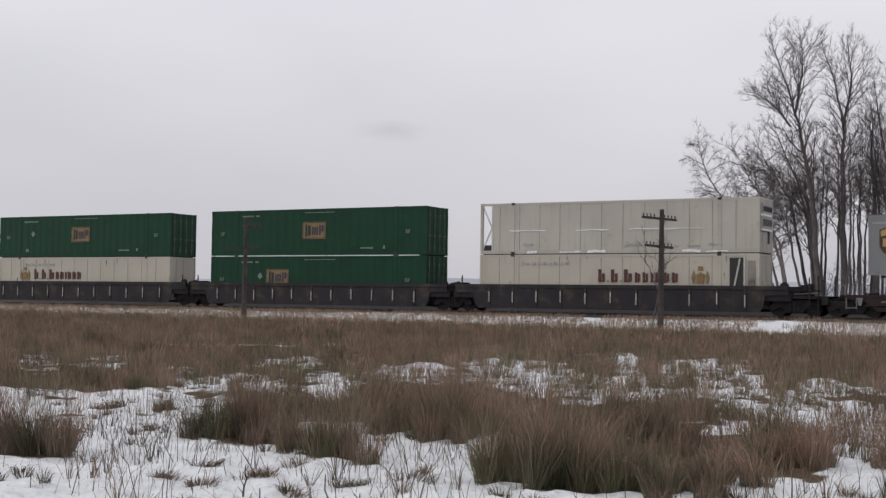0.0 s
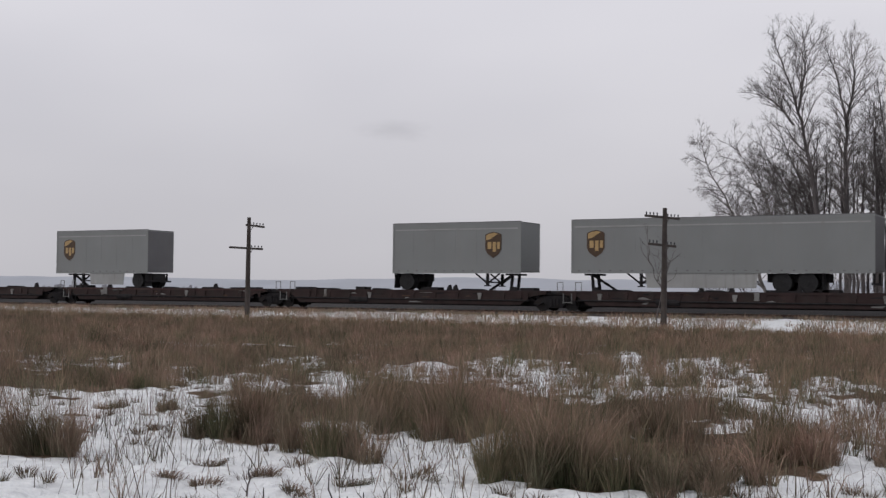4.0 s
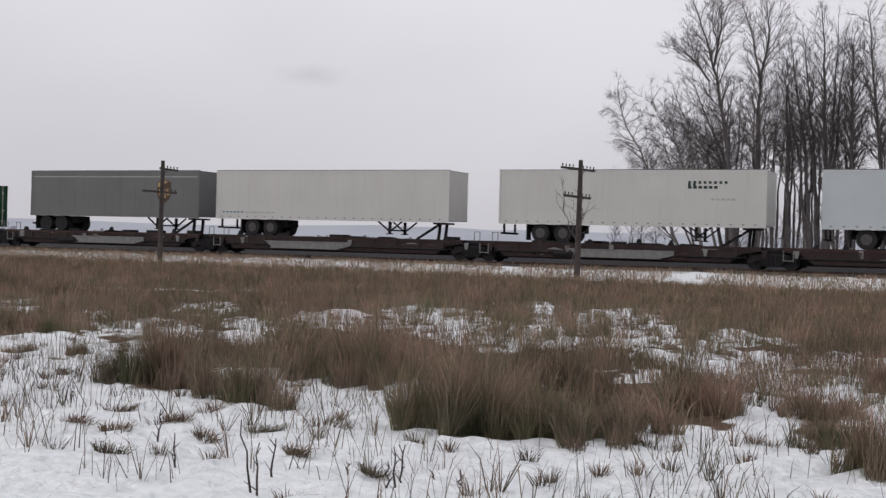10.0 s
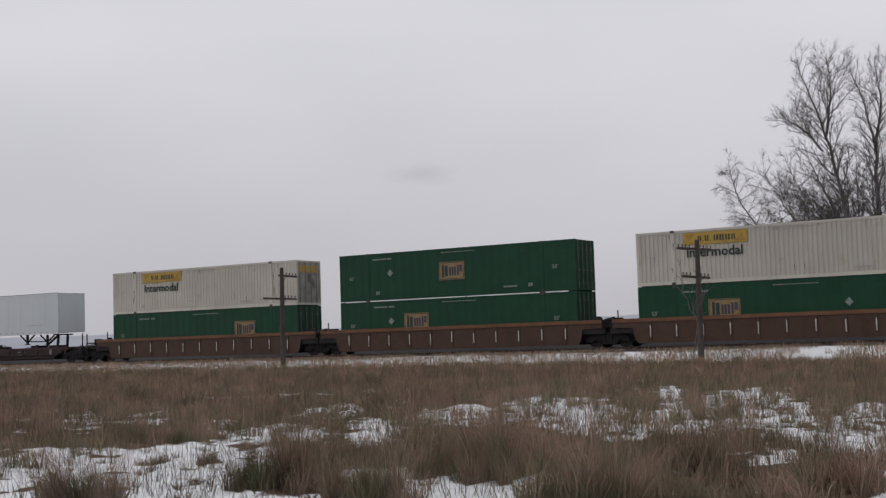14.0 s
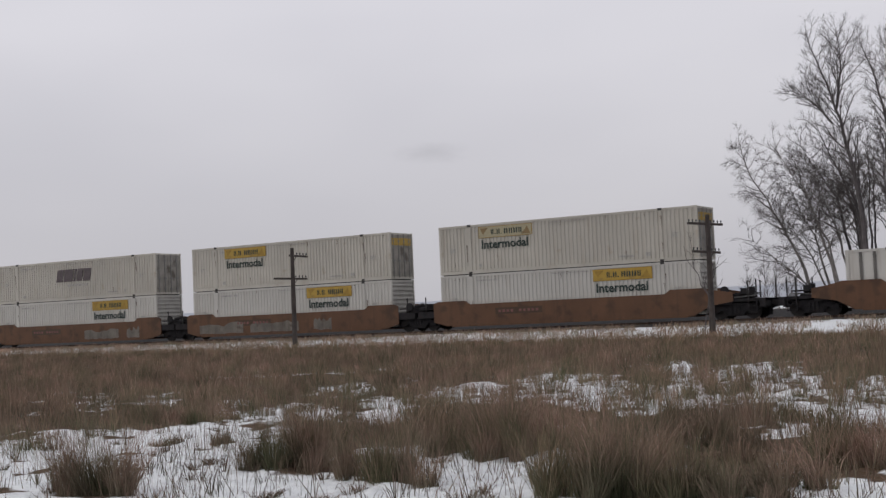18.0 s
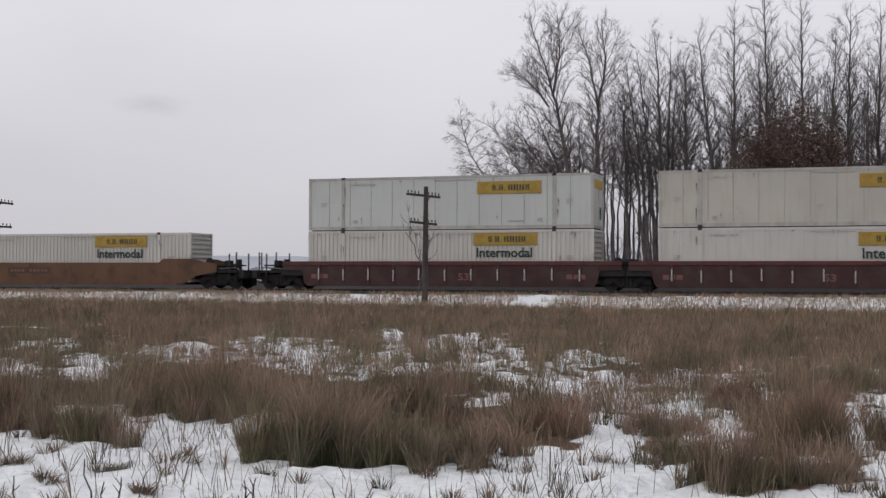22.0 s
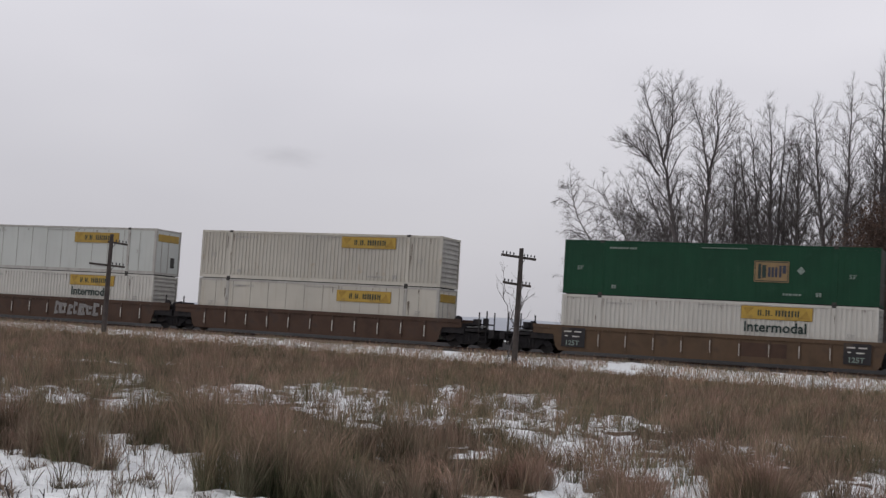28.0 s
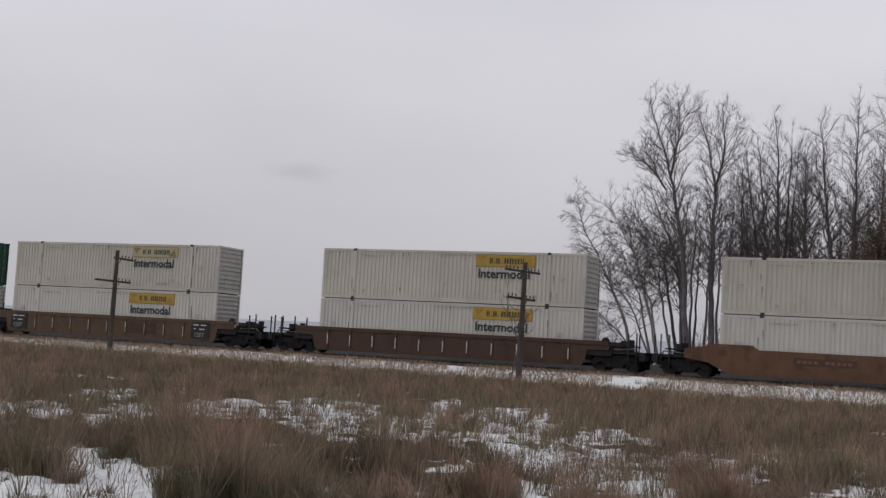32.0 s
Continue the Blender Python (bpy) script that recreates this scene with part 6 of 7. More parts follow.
# near clumps: x, y, radius, height
CLUMPS_LEFT = [(-9.30, 8.70, 0.20, 0.66), (-9.02, 8.62, 0.18, 0.72), (-14.43, 14.65, 0.30, 0.32), (-13.73, 15.22, 0.28, 0.40), (-14.9, 15.3, 0.3, 0.34), (-8.85, 10.85, 0.20, 0.60), (-8.40, 10.80, 0.25, 0.72),
               (-6.95, 9.95, 0.20, 0.62), (-6.60, 9.85, 0.22, 0.68), (-8.10, 12.90, 0.27, 0.66), (-7.5, 13.4, 0.3, 0.58), (-6.95, 11.95, 0.26, 0.66), (-6.45, 11.85, 0.28, 0.72), (-6.2, 12.4, 0.25, 0.6),
               (-11.9, 12.4, 0.14, 0.20), (-11.1, 12.6, 0.10, 0.18), (-9.6, 13.6, 0.28, 0.5)]
CLUMPS_MIDDLE = [(-4.52, 9.50, 0.22, 0.88), (-4.25, 9.62, 0.20, 0.80), (-4.65, 10.6, 0.26, 0.75), (-3.90, 9.60, 0.22, 0.52), (-3.50, 9.70, 0.24, 0.54), (-3.15, 9.75, 0.18, 0.44), (-2.94, 10.29, 0.14, 0.50), (-5.60, 15.4, 0.26, 0.42),
                 (-5.20, 15.5, 0.26, 0.40), (-5.80, 15.12, 0.08, 0.42), (-3.05, 11.9, 0.20, 0.48), (-2.75, 11.95, 0.18, 0.5), (-5.05, 16.2, 0.3, 0.42), (-5.3, 12.6, 0.32, 0.5), (-4.6, 12.9, 0.3, 0.5), (-9.9, 24.6, 0.25, 0.5), (-7.3, 21.2, 0.24, 0.5)]
CLUMPS_RIGHT = [(-1.50, 15.0, 0.14, 0.56), (-1.32, 15.2, 0.14, 0.60), (-0.52, 11.75, 0.18, 0.66), (-0.24, 11.85, 0.20, 0.70), (-1.05, 9.50, 0.17, 0.56), (-0.78, 9.55, 0.18, 0.60), (-0.38, 9.95, 0.18, 0.50), (-1.56, 10.65, 0.17, 0.43),
                (0.0, 18.1, 0.35, 0.56), (0.3, 12.6, 0.3, 0.6), (-0.7, 12.9, 0.3, 0.55), (-3.4, 13.9, 0.3, 0.45), (-2.0, 12.6, 0.25, 0.4)]


# dead stalks in the open snow: x, y, height, lean; flattened tufts: x, y, width
STALKS = [(-4.4, 6.59, 0.48, -0.09), (-4.29, 6.5, 0.36, -0.02), (-4.47, 6.93, 0.27, 0.03), (-3.73, 7.13, 0.21, 0.01), (-3.69, 7.15, 0.28, 0.0), (-3.71, 7.28, 0.28, 0.02), (-5.82, 7.48, 0.27, 0.01), (-4.09, 7.26, 0.11, -0.01), (-3.54, 7.44, 0.09, -0.03), (-3.37, 7.44, 0.14, 0.01), (-5.3, 6.99, 0.27, -0.0)]
MATS = [(-7.14, 8.65, 0.19), (-7.07, 8.03, 0.16), (-6.63, 7.97, 0.18), (-5.62, 8.58, 0.2), (-5.33, 9.06, 0.28), (-3.99, 7.43, 0.13), (-6.46, 8.49, 0.12), (-5.86, 7.0, 0.16), (-4.74, 7.65, 0.1), (-5.69, 7.89, 0.13)]


def dead_stalk(x, y, height, lean, seed):
    """One stiff withered stalk with a few short side shoots."""
    r = random.Random(seed)
    c = thing("dead_stalk", "stiff dark withered weed stalk standing in snow", "weed", "dead stalks in the snow", pose(x, y, rise(x, y) - 0.03))
    s, n = Shape(), 5
    pts = [Vector((lean * (i / n) ** 1.3 + r.gauss(0, 0.008), r.gauss(0, 0.01), height * i / n)) for i in range(n + 1)]
    s.pipe(pts, [0.0085 - 0.001 * i for i in range(n + 1)])
    part("stem", s, "deadstalk", c)
    for i in range(1, n):
        if r.random() < 0.7:
            way = Vector((r.choice((-1, 1)) * r.uniform(0.4, 0.9), r.uniform(-0.4, 0.4), r.uniform(0.5, 1.0))) * height * r.uniform(0.15, 0.32)
            part("shoot", Shape().tube(pts[i], pts[i] + way, 0.0045, 0.002, 4), "deadstalk", c)


def grass_mat(x, y, width, seed):
    """A tuft of old grass pressed flat by the snow."""
    rng = np.random.default_rng(seed)
    n = 150
    a, q = rng.uniform(0, math.tau, n), 0.75 * width * np.sqrt(rng.random(n))
    bx, by = x + q * np.cos(a), y + 0.7 * q * np.sin(a)
    base = np.stack([bx, by, [rise(i, j) - 0.005 for i, j in zip(bx, by)]], 1)
    lean = np.stack([np.cos(a), np.sin(a)], 1) * rng.uniform(0.3, 1.9, n)[:, None] + rng.normal(0.3, 0.5, (n, 2))
    tagged(new("grass_mat", blades("grass_mat", base, rng.uniform(0.04, 0.13, n), rng.uniform(0.004, 0.008, n), lean, "stem")), "flattened mat of brown grass lying on snow", "grass tuft", "flattened grass tufts")


def vegetation():
    field_grass()
    for i, row in enumerate(STALKS):
        dead_stalk(*row, 400 + i)
    for i, row in enumerate(MATS):
        grass_mat(*row, 430 + i)
    for i, (x, y, r, h) in enumerate(CLUMPS_LEFT + CLUMPS_MIDDLE + CLUMPS_RIGHT):
        rush_clump(x, y, r, h, 100 + i, i % 3 != 1)
    rng = np.random.default_rng(5)
    # many lower tufts between the snow patches, each of one tint
    out = {"rush": [], "russet": [], "straw": []}
    for x, y in scatter(rng, 6600, strip, 10.5, 55.0, 0.8):
        lush = noise.noise(Vector((x * 0.6, y * 0.6, 31))) + 0.75 * cover(x, y)
        if lush < (0.24 if y < 16 else 0.04) or cover(x, y) < 0.3 * rng.random() + (0.06 if y > 14 else 0.0):
            continue
        rad, hh = 0.07 + 0.28 * rng.random() ** 1.6, rng.uniform(0.18, 0.56) * (1.3 if lush > 0.7 else 1.0)
        k = int((220 if y < 26 else 110) * rad) + 8
        hh *= 1.0 if y < 24 else 1.2
        a, r = rng.uniform(0, math.tau, k), rad * np.sqrt(rng.random(k))
        tilt = rng.normal(0, 0.16, 2)
        dark = noise.noise(Vector((x * 0.9, y * 0.9, 52))) + 0.5 * rng.random()
        out["rush" if dark > 0.28 else ("russet" if dark > -0.22 else "straw")].append(np.stack([x + 1.2 * r * np.cos(a), y + r * np.sin(a), np.full(k, 0.0), hh * rng.uniform(0.3, 1.1, k) * (1 - 0.45 * (r / rad) ** 2), np.cos(a) * r / rad * 0.55 + tilt[0], np.sin(a) * r / rad * 0.55 + tilt[1]], 1))
    for px, py, across, along in BARE_NEAR + BARE_FAR:
        d = math.hypot(px, py)
        for u, v in rng.uniform(-1, 1, (int(4 + 4.5 * across * along) if py > 13 else 0, 2)):
            x, y = px + (px * u * along + py * v * across) / d, py + (py * u * along - px * v * across) / d
            rad, hh, k = rng.uniform(0.05, 0.17), rng.uniform(0.18, 0.55), int(rng.integers(20, 60))
            a, r = rng.uniform(0, math.tau, k), rad * np.sqrt(rng.random(k))
            out["rush" if rng.random() < 0.8 else "russet"].append(np.stack([x + r * np.cos(a), y + r * np.sin(a), np.full(k, 0.0), hh * rng.uniform(0.4, 1.2, k), np.cos(a) * 0.3, np.sin(a) * 0.3], 1))
    for mat, name, label in (("rush", "low_rushes", "low brown-green rush tufts between patches of snow"), ("russet", "russet_tufts", "low russet grass tufts between patches of snow"), ("straw", "straw_tufts", "low straw-coloured grass tufts between patches of snow")):
        o = np.concatenate(out[mat])
        o[:, 2] = [rise(i, j) - 0.02 for i, j in o[:, :2]]
        tagged(new(name, blades(name, o[:, :3], o[:, 3], rng.uniform(0.004, 0.009, len(o)) * (0.5 + o[:, 1] / 34), o[:, 4:6] + rng.normal(0, 0.2, (len(o), 2)), mat)), label, "grass", kind="stuff")
    # thin grass over the rest of the field
    q = np.array([(x, y) for x, y in rng.uniform((-130, -30), (70, 56), (30000, 2)) if not (strip(max(y, 6))[0] < x < strip(max(y, 6))[1] and y > 5) and math.hypot(x, y) > 5 and noise.noise(Vector((x * 0.5, y * 0.5, 71))) > 0.05])
    fb = np.array([(x, y, rise(x, y) - 0.02) for x, y in q])
    tagged(new("field_weeds", blades("field_weeds", fb, rng.uniform(0.12, 0.5, len(q)), rng.uniform(0.012, 0.03, len(q)), rng.normal(0, 0.4, (len(q), 2)), "russet")), "scattered dead grass over the outer snowy field", "grass", kind="stuff")
    # dark weeds added on the far shoulder to hide bright snow under the cars
    q = np.array([(x, y) for x, y in zip(rng.uniform(-110, 20, 9000), rng.uniform(71.0, 76.0, 9000))])
    wb = np.stack([q[:, 0], q[:, 1], [0.36 + GRADE * v for v in q[:, 0]]], 1)
    tagged(new("screen_weeds", blades("screen_weeds", wb, rng.uniform(0.04, 0.2, len(q)), rng.uniform(0.02, 0.05, len(q)), rng.normal(0, 0.3, (len(q), 2)), "stem")), "dark weeds added behind the track to mask the bright snow", "weeds", kind="stuff")
    # patchy straw weeds on the snowy bank before the track, and browner ones along the stones
    for name, label, mat, y0, y1, count, thr, lo, hi in (("bank_weeds", "patchy straw-coloured weeds on the snowy track bank", "straw", 55.0, 61.8, 26000, -0.42, 0.10, 0.4),
                                                         ("shoulder_grass", "brown dead grass on the snowy track bank", "russet", 55.0, 62.2, 36000, -0.40, 0.10, 0.38),
                                                         ("stone_weeds", "dry brown weeds along the edge of the ballast", "russet", 62.2, 63.6, 9000, 0.05, 0.05, 0.2)):
        q = np.array([(x, y) for x, y in zip(rng.uniform(-85, 10, count), rng.uniform(y0, y1, count)) if noise.noise(Vector((x * 0.30, y * 0.5, 44))) + 0.6 * noise.noise(Vector((x * 1.6, y * 1.2, 47))) > thr + 0.03 * (y - y0 - 2) - 0.012 * min(max(0.0, -x - 25), 20)])
        wb = np.array([(x, y, max(rise(x, y), -0.30 + 0.3 * (y - 62.7) + GRADE * x if y > 62.7 else -9) - 0.02) for x, y in q])
        tagged(new(name, blades(name, wb, rng.uniform(lo, hi, len(q)), rng.uniform(0.012, 0.026, len(q)), rng.normal(0, 0.35, (len(q), 2)), mat)), label, "weeds", kind="stuff")
    # lone stems and small tufts in the open snow
    pts = [(x, y) for x, y in scatter(rng, 28000, strip, 6.2, 27.0, 1.0) if noise.noise(Vector((x * 0.8, y * 0.8, 3))) + 0.4 * noise.noise(Vector((x * 3.1, y * 3.1, 5))) > (0.09 if y < 13 else 0.14)]
    # stems stand thick in the open patches
    for px, py, across, along in BARE_NEAR + BARE_FAR:
        d = math.hypot(px, py)
        for u, v in rng.normal(0, 0.5, (int(30 + 55 * across * along), 2)):
            pts.append((px + (px * u * along + py * v * across) / d, py + (py * u * along - px * v * across) / d))
    # one dense patch of dark stems
    pts += [(-2.71 + 0.85 * a, 16.70 + 4.16 * b) for a, b in rng.uniform(-1, 1, (2300, 2)) if a * a + b * b < 1]
    n = len(pts)
    # low dark weeds that fan out from one root
    fan = []
    for x, y in scatter(rng, 90, strip, 6.3, 13.0):
        fan += [(x, y, *rng.normal(0, 0.5, 2), rng.uniform(0.15, 0.42)) for _ in range(int(rng.integers(7, 15)))]
    fan = np.array(fan)
    fb = np.array([(x + 0.02 * a, y + 0.02 * b, rise(x, y) - 0.02) for x, y, a, b, h in fan])
    tagged(new("fan_weeds", blades("fan_weeds", fb, fan[:, 4], rng.uniform(0.005, 0.01, len(fan)), fan[:, 2:4], "stem")), "dark withered weeds fanning out of the snow", "weeds", kind="stuff")
    p = np.array([(x, y, rise(x, y) - 0.01) for x, y in pts])
    tagged(new("dry_stems", blades("dry_stems", p, rng.uniform(0.08, 0.46, n), rng.uniform(0.004, 0.008, n), rng.normal(0, 0.38, (n, 2)), "stem")), "thin dry weed stems sticking out of the snow", "weeds", kind="stuff")
    tuft = []
    for x, y in scatter(rng, 420, strip, 6.3, 22.0):
        k = rng.integers(25, 60)
        a = rng.uniform(0, math.tau, k)
        tuft += [(x, y, aa, rng.random()) for aa in a]
    t = np.array(tuft)
    base = np.stack([t[:, 0] + 0.07 * t[:, 3] * np.cos(t[:, 2]), t[:, 1] + 0.07 * t[:, 3] * np.sin(t[:, 2]), [rise(a, b) - 0.01 for a, b in t[:, :2]]], 1)
    m = len(t)
    lean = np.stack([np.cos(t[:, 2]), np.sin(t[:, 2])], 1) * rng.uniform(0.2, 1.5, m)[:, None]
    tagged(new("grass_tufts", blades("grass_tufts", base, rng.uniform(0.05, 0.16, m), rng.uniform(0.004, 0.008, m), lean, "stem")), "small brown tufts of grass poking out of the snow", "grass", kind="stuff")


# ---- trees ----
def grow(seed, stems, low=0.4, limbs=34, radius=0.15, reach=2.2, droop=0.0, lift=1.2, twig=4, split=1, long=0.6):
    """Trunk and crown of a bare tree as two shapes, and the twigs' roots. stems: for each stem the (x, z) points that it follows."""
    r = random.Random(seed)
    rng = np.random.default_rng(seed)
    trunk, crown, tips, ways = Shape(), Shape(), [], []

    def side_way(d, spread):
        v = Vector((r.gauss(0, 1), r.gauss(0, 1), r.gauss(0, 0.8)))
        v -= d * v.dot(d)
        return (d + v.normalized() * spread).normalized()

    def shoot(p, d, length, rad, level):
        segs = max(2, round(length / (0.5 if level == 1 else 0.4)))
        for i in range(segs):
            sag = -droop * (0.4 if level > 1 else 0.1)
            d = (d + Vector((r.gauss(0, 0.13), r.gauss(0, 0.13), r.gauss(0, 0.10) + 0.06 + sag))).normalized()
            q = p + d * (length / segs)
            crown.tube(p, q, max(rad * (1 - 0.8 * i / segs), 0.011), max(rad * (1 - 0.8 * (i + 1) / segs), 0.009), 3, False)
            p = q
            tips.append(tuple(p))
            ways.append(tuple(d))
            if level == 1 and i:
                for _ in range(2 if r.random() < 0.4 else 1):
                    shoot(p, side_way(d, r.uniform(0.5, 1.1)), max(length * r.uniform(0.32, 0.6) * (1.15 - 0.6 * i / segs), 0.4), rad * 0.5 * (1 - 0.7 * i / segs), 2)

    for k, way in enumerate(stems):
        zs, rad = [z for _, z in way], radius * (1.0 if k == 0 else 0.85 if way[0][1] < 2 else 0.42)
        end = zs[-1] - min(1.1, 0.08 * (zs[-1] - zs[0]))
        steps = max(8, round((end - zs[0]) / 0.9))
        pts = []
        for i in range(steps + 1):
            z = zs[0] + (end - zs[0]) * i / steps
            pts.append(Vector((float(np.interp(z, zs, [x for x, _ in way])) + r.uniform(-0.07, 0.07), r.uniform(-0.09, 0.09), z)))
        if k:
            pts[0] = Vector((way[0][0], 0, way[0][1]))
        rads = [max(1.2 * rad * (1 - 0.92 * (i / steps) ** 1.15), 0.02) for i in range(steps + 1)]
        trunk.pipe(pts, rads)
        count = limbs if k == 0 else limbs // 2
        start = low if k == 0 else 0.15
        turn = r.uniform(0, math.tau)
        for n in range(count):
            f = start + (0.985 - start) * (n + r.random()) / count
            i = min(int(f * steps), steps - 1)
            p = pts[i].lerp(pts[i + 1], f * steps - i)
            turn += 2.4 + r.uniform(-0.5, 0.5)
            up = (pts[i + 1] - pts[i]).normalized()
            v = (Vector((math.cos(turn), math.sin(turn), 0)) + up * lift * r.uniform(0.6, 1.7)).normalized()
            g = (f - start) / (1 - start)
            size = reach * (0.6 + 0.75 * math.sin(math.pi * min(1, 0.2 + g * 0.7))) * (1 - 0.56 * g) * r.uniform(0.6, 1.25)
            shoot(p, v, size, max(rads[i] * 0.52, 0.03), 1)
        shoot(pts[-1], Vector((0, 0, 1)), 0.9, 0.018, 1)
    spikes(rng, crown, np.array(tips), np.array(ways), twig, split, long, droop)
    return trunk, crown, tips


def spikes(rng, crown, root, way, count, split, long, droop):
    """Adds fine twigs to a crown: count at each root, each with smaller ones along it."""
    width = 0.0066
    for n in (count, split):
        if not n:
            break
        base, d0 = np.repeat(root, n, 0), np.repeat(way, n, 0)
        m = len(base)
        d = d0 + rng.normal(0, 0.5, (m, 3)) + np.array([0, 0, 0.22 - 1.3 * droop])
        d /= np.linalg.norm(d, axis=1)[:, None]
        reach = long * rng.uniform(0.5, 1.3, m)
        tip = base + d * reach[:, None]
        a = np.cross(d, rng.normal(0, 1, (m, 3)))
        a *= (width / np.linalg.norm(a, axis=1))[:, None]
        b = np.cross(d, a)
        start = len(crown.v)
        crown.v += np.stack([base + a, base - 0.5 * a + 0.87 * b, base - 0.5 * a - 0.87 * b, tip], 1).reshape(-1, 3).tolist()
        k = (start + 4 * np.arange(m))[:, None]
        crown.f += np.stack([k + np.array([0, 1, 3]), k + np.array([1, 2, 3]), k + np.array([2, 0, 3])], 1).reshape(-1, 3).tolist()
        f = rng.uniform(0.25, 0.8, m)[:, None]
        root, way, long, width = base + (tip - base) * f, d, long * 0.55, width * 0.8


def tree(name, label, seed, x, y, stems, bark="bark", **look_of):
    t = thing(name, label, "tree", "bare trees behind the track", pose(x, y, rise(x, y), 0, 0, 0))
    trunk, crown, tips = grow(seed, stems, **look_of)
    part("trunk", trunk, bark, t)
    part("crown", crown, "twig", t)
    return t, tips


def upright(r, height, lean):
    """A trunk that leans a little and bends once."""
    return [[(0, -0.3), (lean * height * 0.35 + r.uniform(-0.25, 0.25), height * 0.5), (lean * height, height)]]


def wood():
    r = random.Random(8)
    bare = "tall bare leafless tree with fine upright twigs"
    birch = "slender pale-barked birch leaning with drooping twigs"
    # a lone leaning birch at the wood's end, then low curved stems that spread out of one thicket
    tree("birch_tree", birch, 1, -23.6, 92, [[(0, -0.3), (-1.9, 5.2), (-3.9, 9.3), (-5.3, 11.7), (-6.1, 15.0)]], "birch", low=0.45, limbs=44, radius=0.14, reach=1.7, droop=0.32, lift=0.7, twig=5, split=2)
    tree("birch_tree", birch, 2, -22.9, 93, [[(0, -0.3), (-1.6, 6.5), (-3.6, 11.0)]], "birch", low=0.48, limbs=26, radius=0.11, reach=2.2, droop=0.16, lift=0.6, twig=4)
    tree("birch_tree", birch, 3, -21.9, 92, [[(0, -0.3), (-2.6, 9.2), (-4.6, 12.6), (-5.4, 14.6)]], "birch", low=0.48, limbs=31, radius=0.13, reach=2.4, droop=0.10, lift=0.7, twig=4)
    tree("bare_tree", bare, 6, -21.2, 94, [[(0, -0.3), (-1.8, 9.3), (-3.6, 12.2), (-5.0, 14.9)]], low=0.48, limbs=32, radius=0.14, reach=2.5, droop=0.05, lift=0.7, twig=4)
    tree("bare_tree", bare, 7, -20.6, 93, [[(0, -0.3), (-0.9, 9.0), (-3.0, 13.6), (-3.6, 16.0)]], low=0.48, limbs=32, radius=0.16, reach=2.5, lift=0.8, twig=4)
    tree("birch_tree", birch, 12, -22.4, 91, [[(0, -0.3), (-1.6, 2.2), (-3.4, 4.1), (-6.6, 6.9), (-7.4, 7.3)]], "birch", low=0.42, limbs=20, radius=0.11, reach=1.9, droop=0.3, lift=0.6)
    tree("birch_tree", birch, 13, -22.2, 91.6, [[(0, -0.3), (-0.9, 5.7), (-2.3, 9.1), (-3.2, 12.4)]], "birch", low=0.48, limbs=20, radius=0.11, reach=2.2, droop=0.15, lift=0.6, twig=4)
    tree("birch_tree", birch, 14, -21.5, 93.5, [[(0, -0.3), (-1.5, 7.0), (-4.0, 13.6)]], "birch", low=0.48, limbs=29, radius=0.11, reach=2.3, droop=0.1, lift=0.7, twig=4)
    tree("birch_tree", birch, 15, -20.7, 95, [[(0, -0.3), (-1.0, 7.0), (-3.0, 14.2)]], "birch", low=0.48, limbs=29, radius=0.11, reach=2.3, droop=0.06, lift=0.7, twig=4)
    tree("birch_tree", birch, 16, -22.8, 94, [[(0, -0.3), (-2.2, 5.0), (-4.9, 9.4)]], "birch", low=0.48, limbs=25, radius=0.10, reach=2.0, droop=0.2, lift=0.6, twig=4)
    # lone saplings in the field beyond the wood's end
    for i, (x, h) in enumerate(((-30.2, 3.6), (-29.1, 5.0), (-28.0, 4.2), (-27.0, 3.4))):
        tree("sapling", "thin bare sapling in the snowy field", 220 + i, x, 95, upright(r, h, 0.0), low=0.2, limbs=14, radius=0.03, reach=0.9, lift=1.4)
    # two tall forked trees
    tree("bare_tree", bare, 4, -19.8, 90, [[(0, -0.3), (-0.7, 9.1), (-1.6, 14.0), (-2.5, 17.0), (-4.1, 21.9)], [(-1.9, 15.2), (-1.4, 18.1), (-1.6, 21.2)], [(-2.2, 14.2), (-3.6, 16.1), (-5.4, 16.8)]], low=0.46, limbs=44, radius=0.21, reach=2.1, lift=1.2)
    tree("bare_tree", bare, 5, -18.2, 90, [[(0, -0.3), (-0.2, 9.1), (-0.2, 14.4), (-0.8, 17.1), (-1.9, 20.8)], [(-0.2, 14.0), (0.35, 17.3), (0.1, 20.2)]], low=0.42, limbs=44, radius=0.22, reach=2.1, lift=1.2)
    # a fan of stems from one stool
    tree("bare_tree", bare, 9, -14.6, 91, [[(0, -0.3), (-0.7, 9.2), (-2.1, 18.1)], [(-0.2, -0.3), (-1.0, 8.0), (-2.6, 15.8)]], low=0.46, limbs=40, radius=0.16, reach=1.8)
    tree("bare_tree", bare, 10, -14.2, 91.4, [[(0, -0.3), (-0.6, 9.2), (-1.6, 18.6)], [(0.3, -0.3), (0.9, 9.2), (1.3, 17.8)]], low=0.46, limbs=42, radius=0.17, reach=1.8)
    tree("bare_tree", bare, 11, -13.7, 90.7, [[(0, -0.3), (-0.15, 9.2), (-0.7, 20.0)], [(0.1, -0.3), (0.2, 9.2), (0.5, 19.0)]], low=0.46, limbs=46, radius=0.20, reach=1.9)
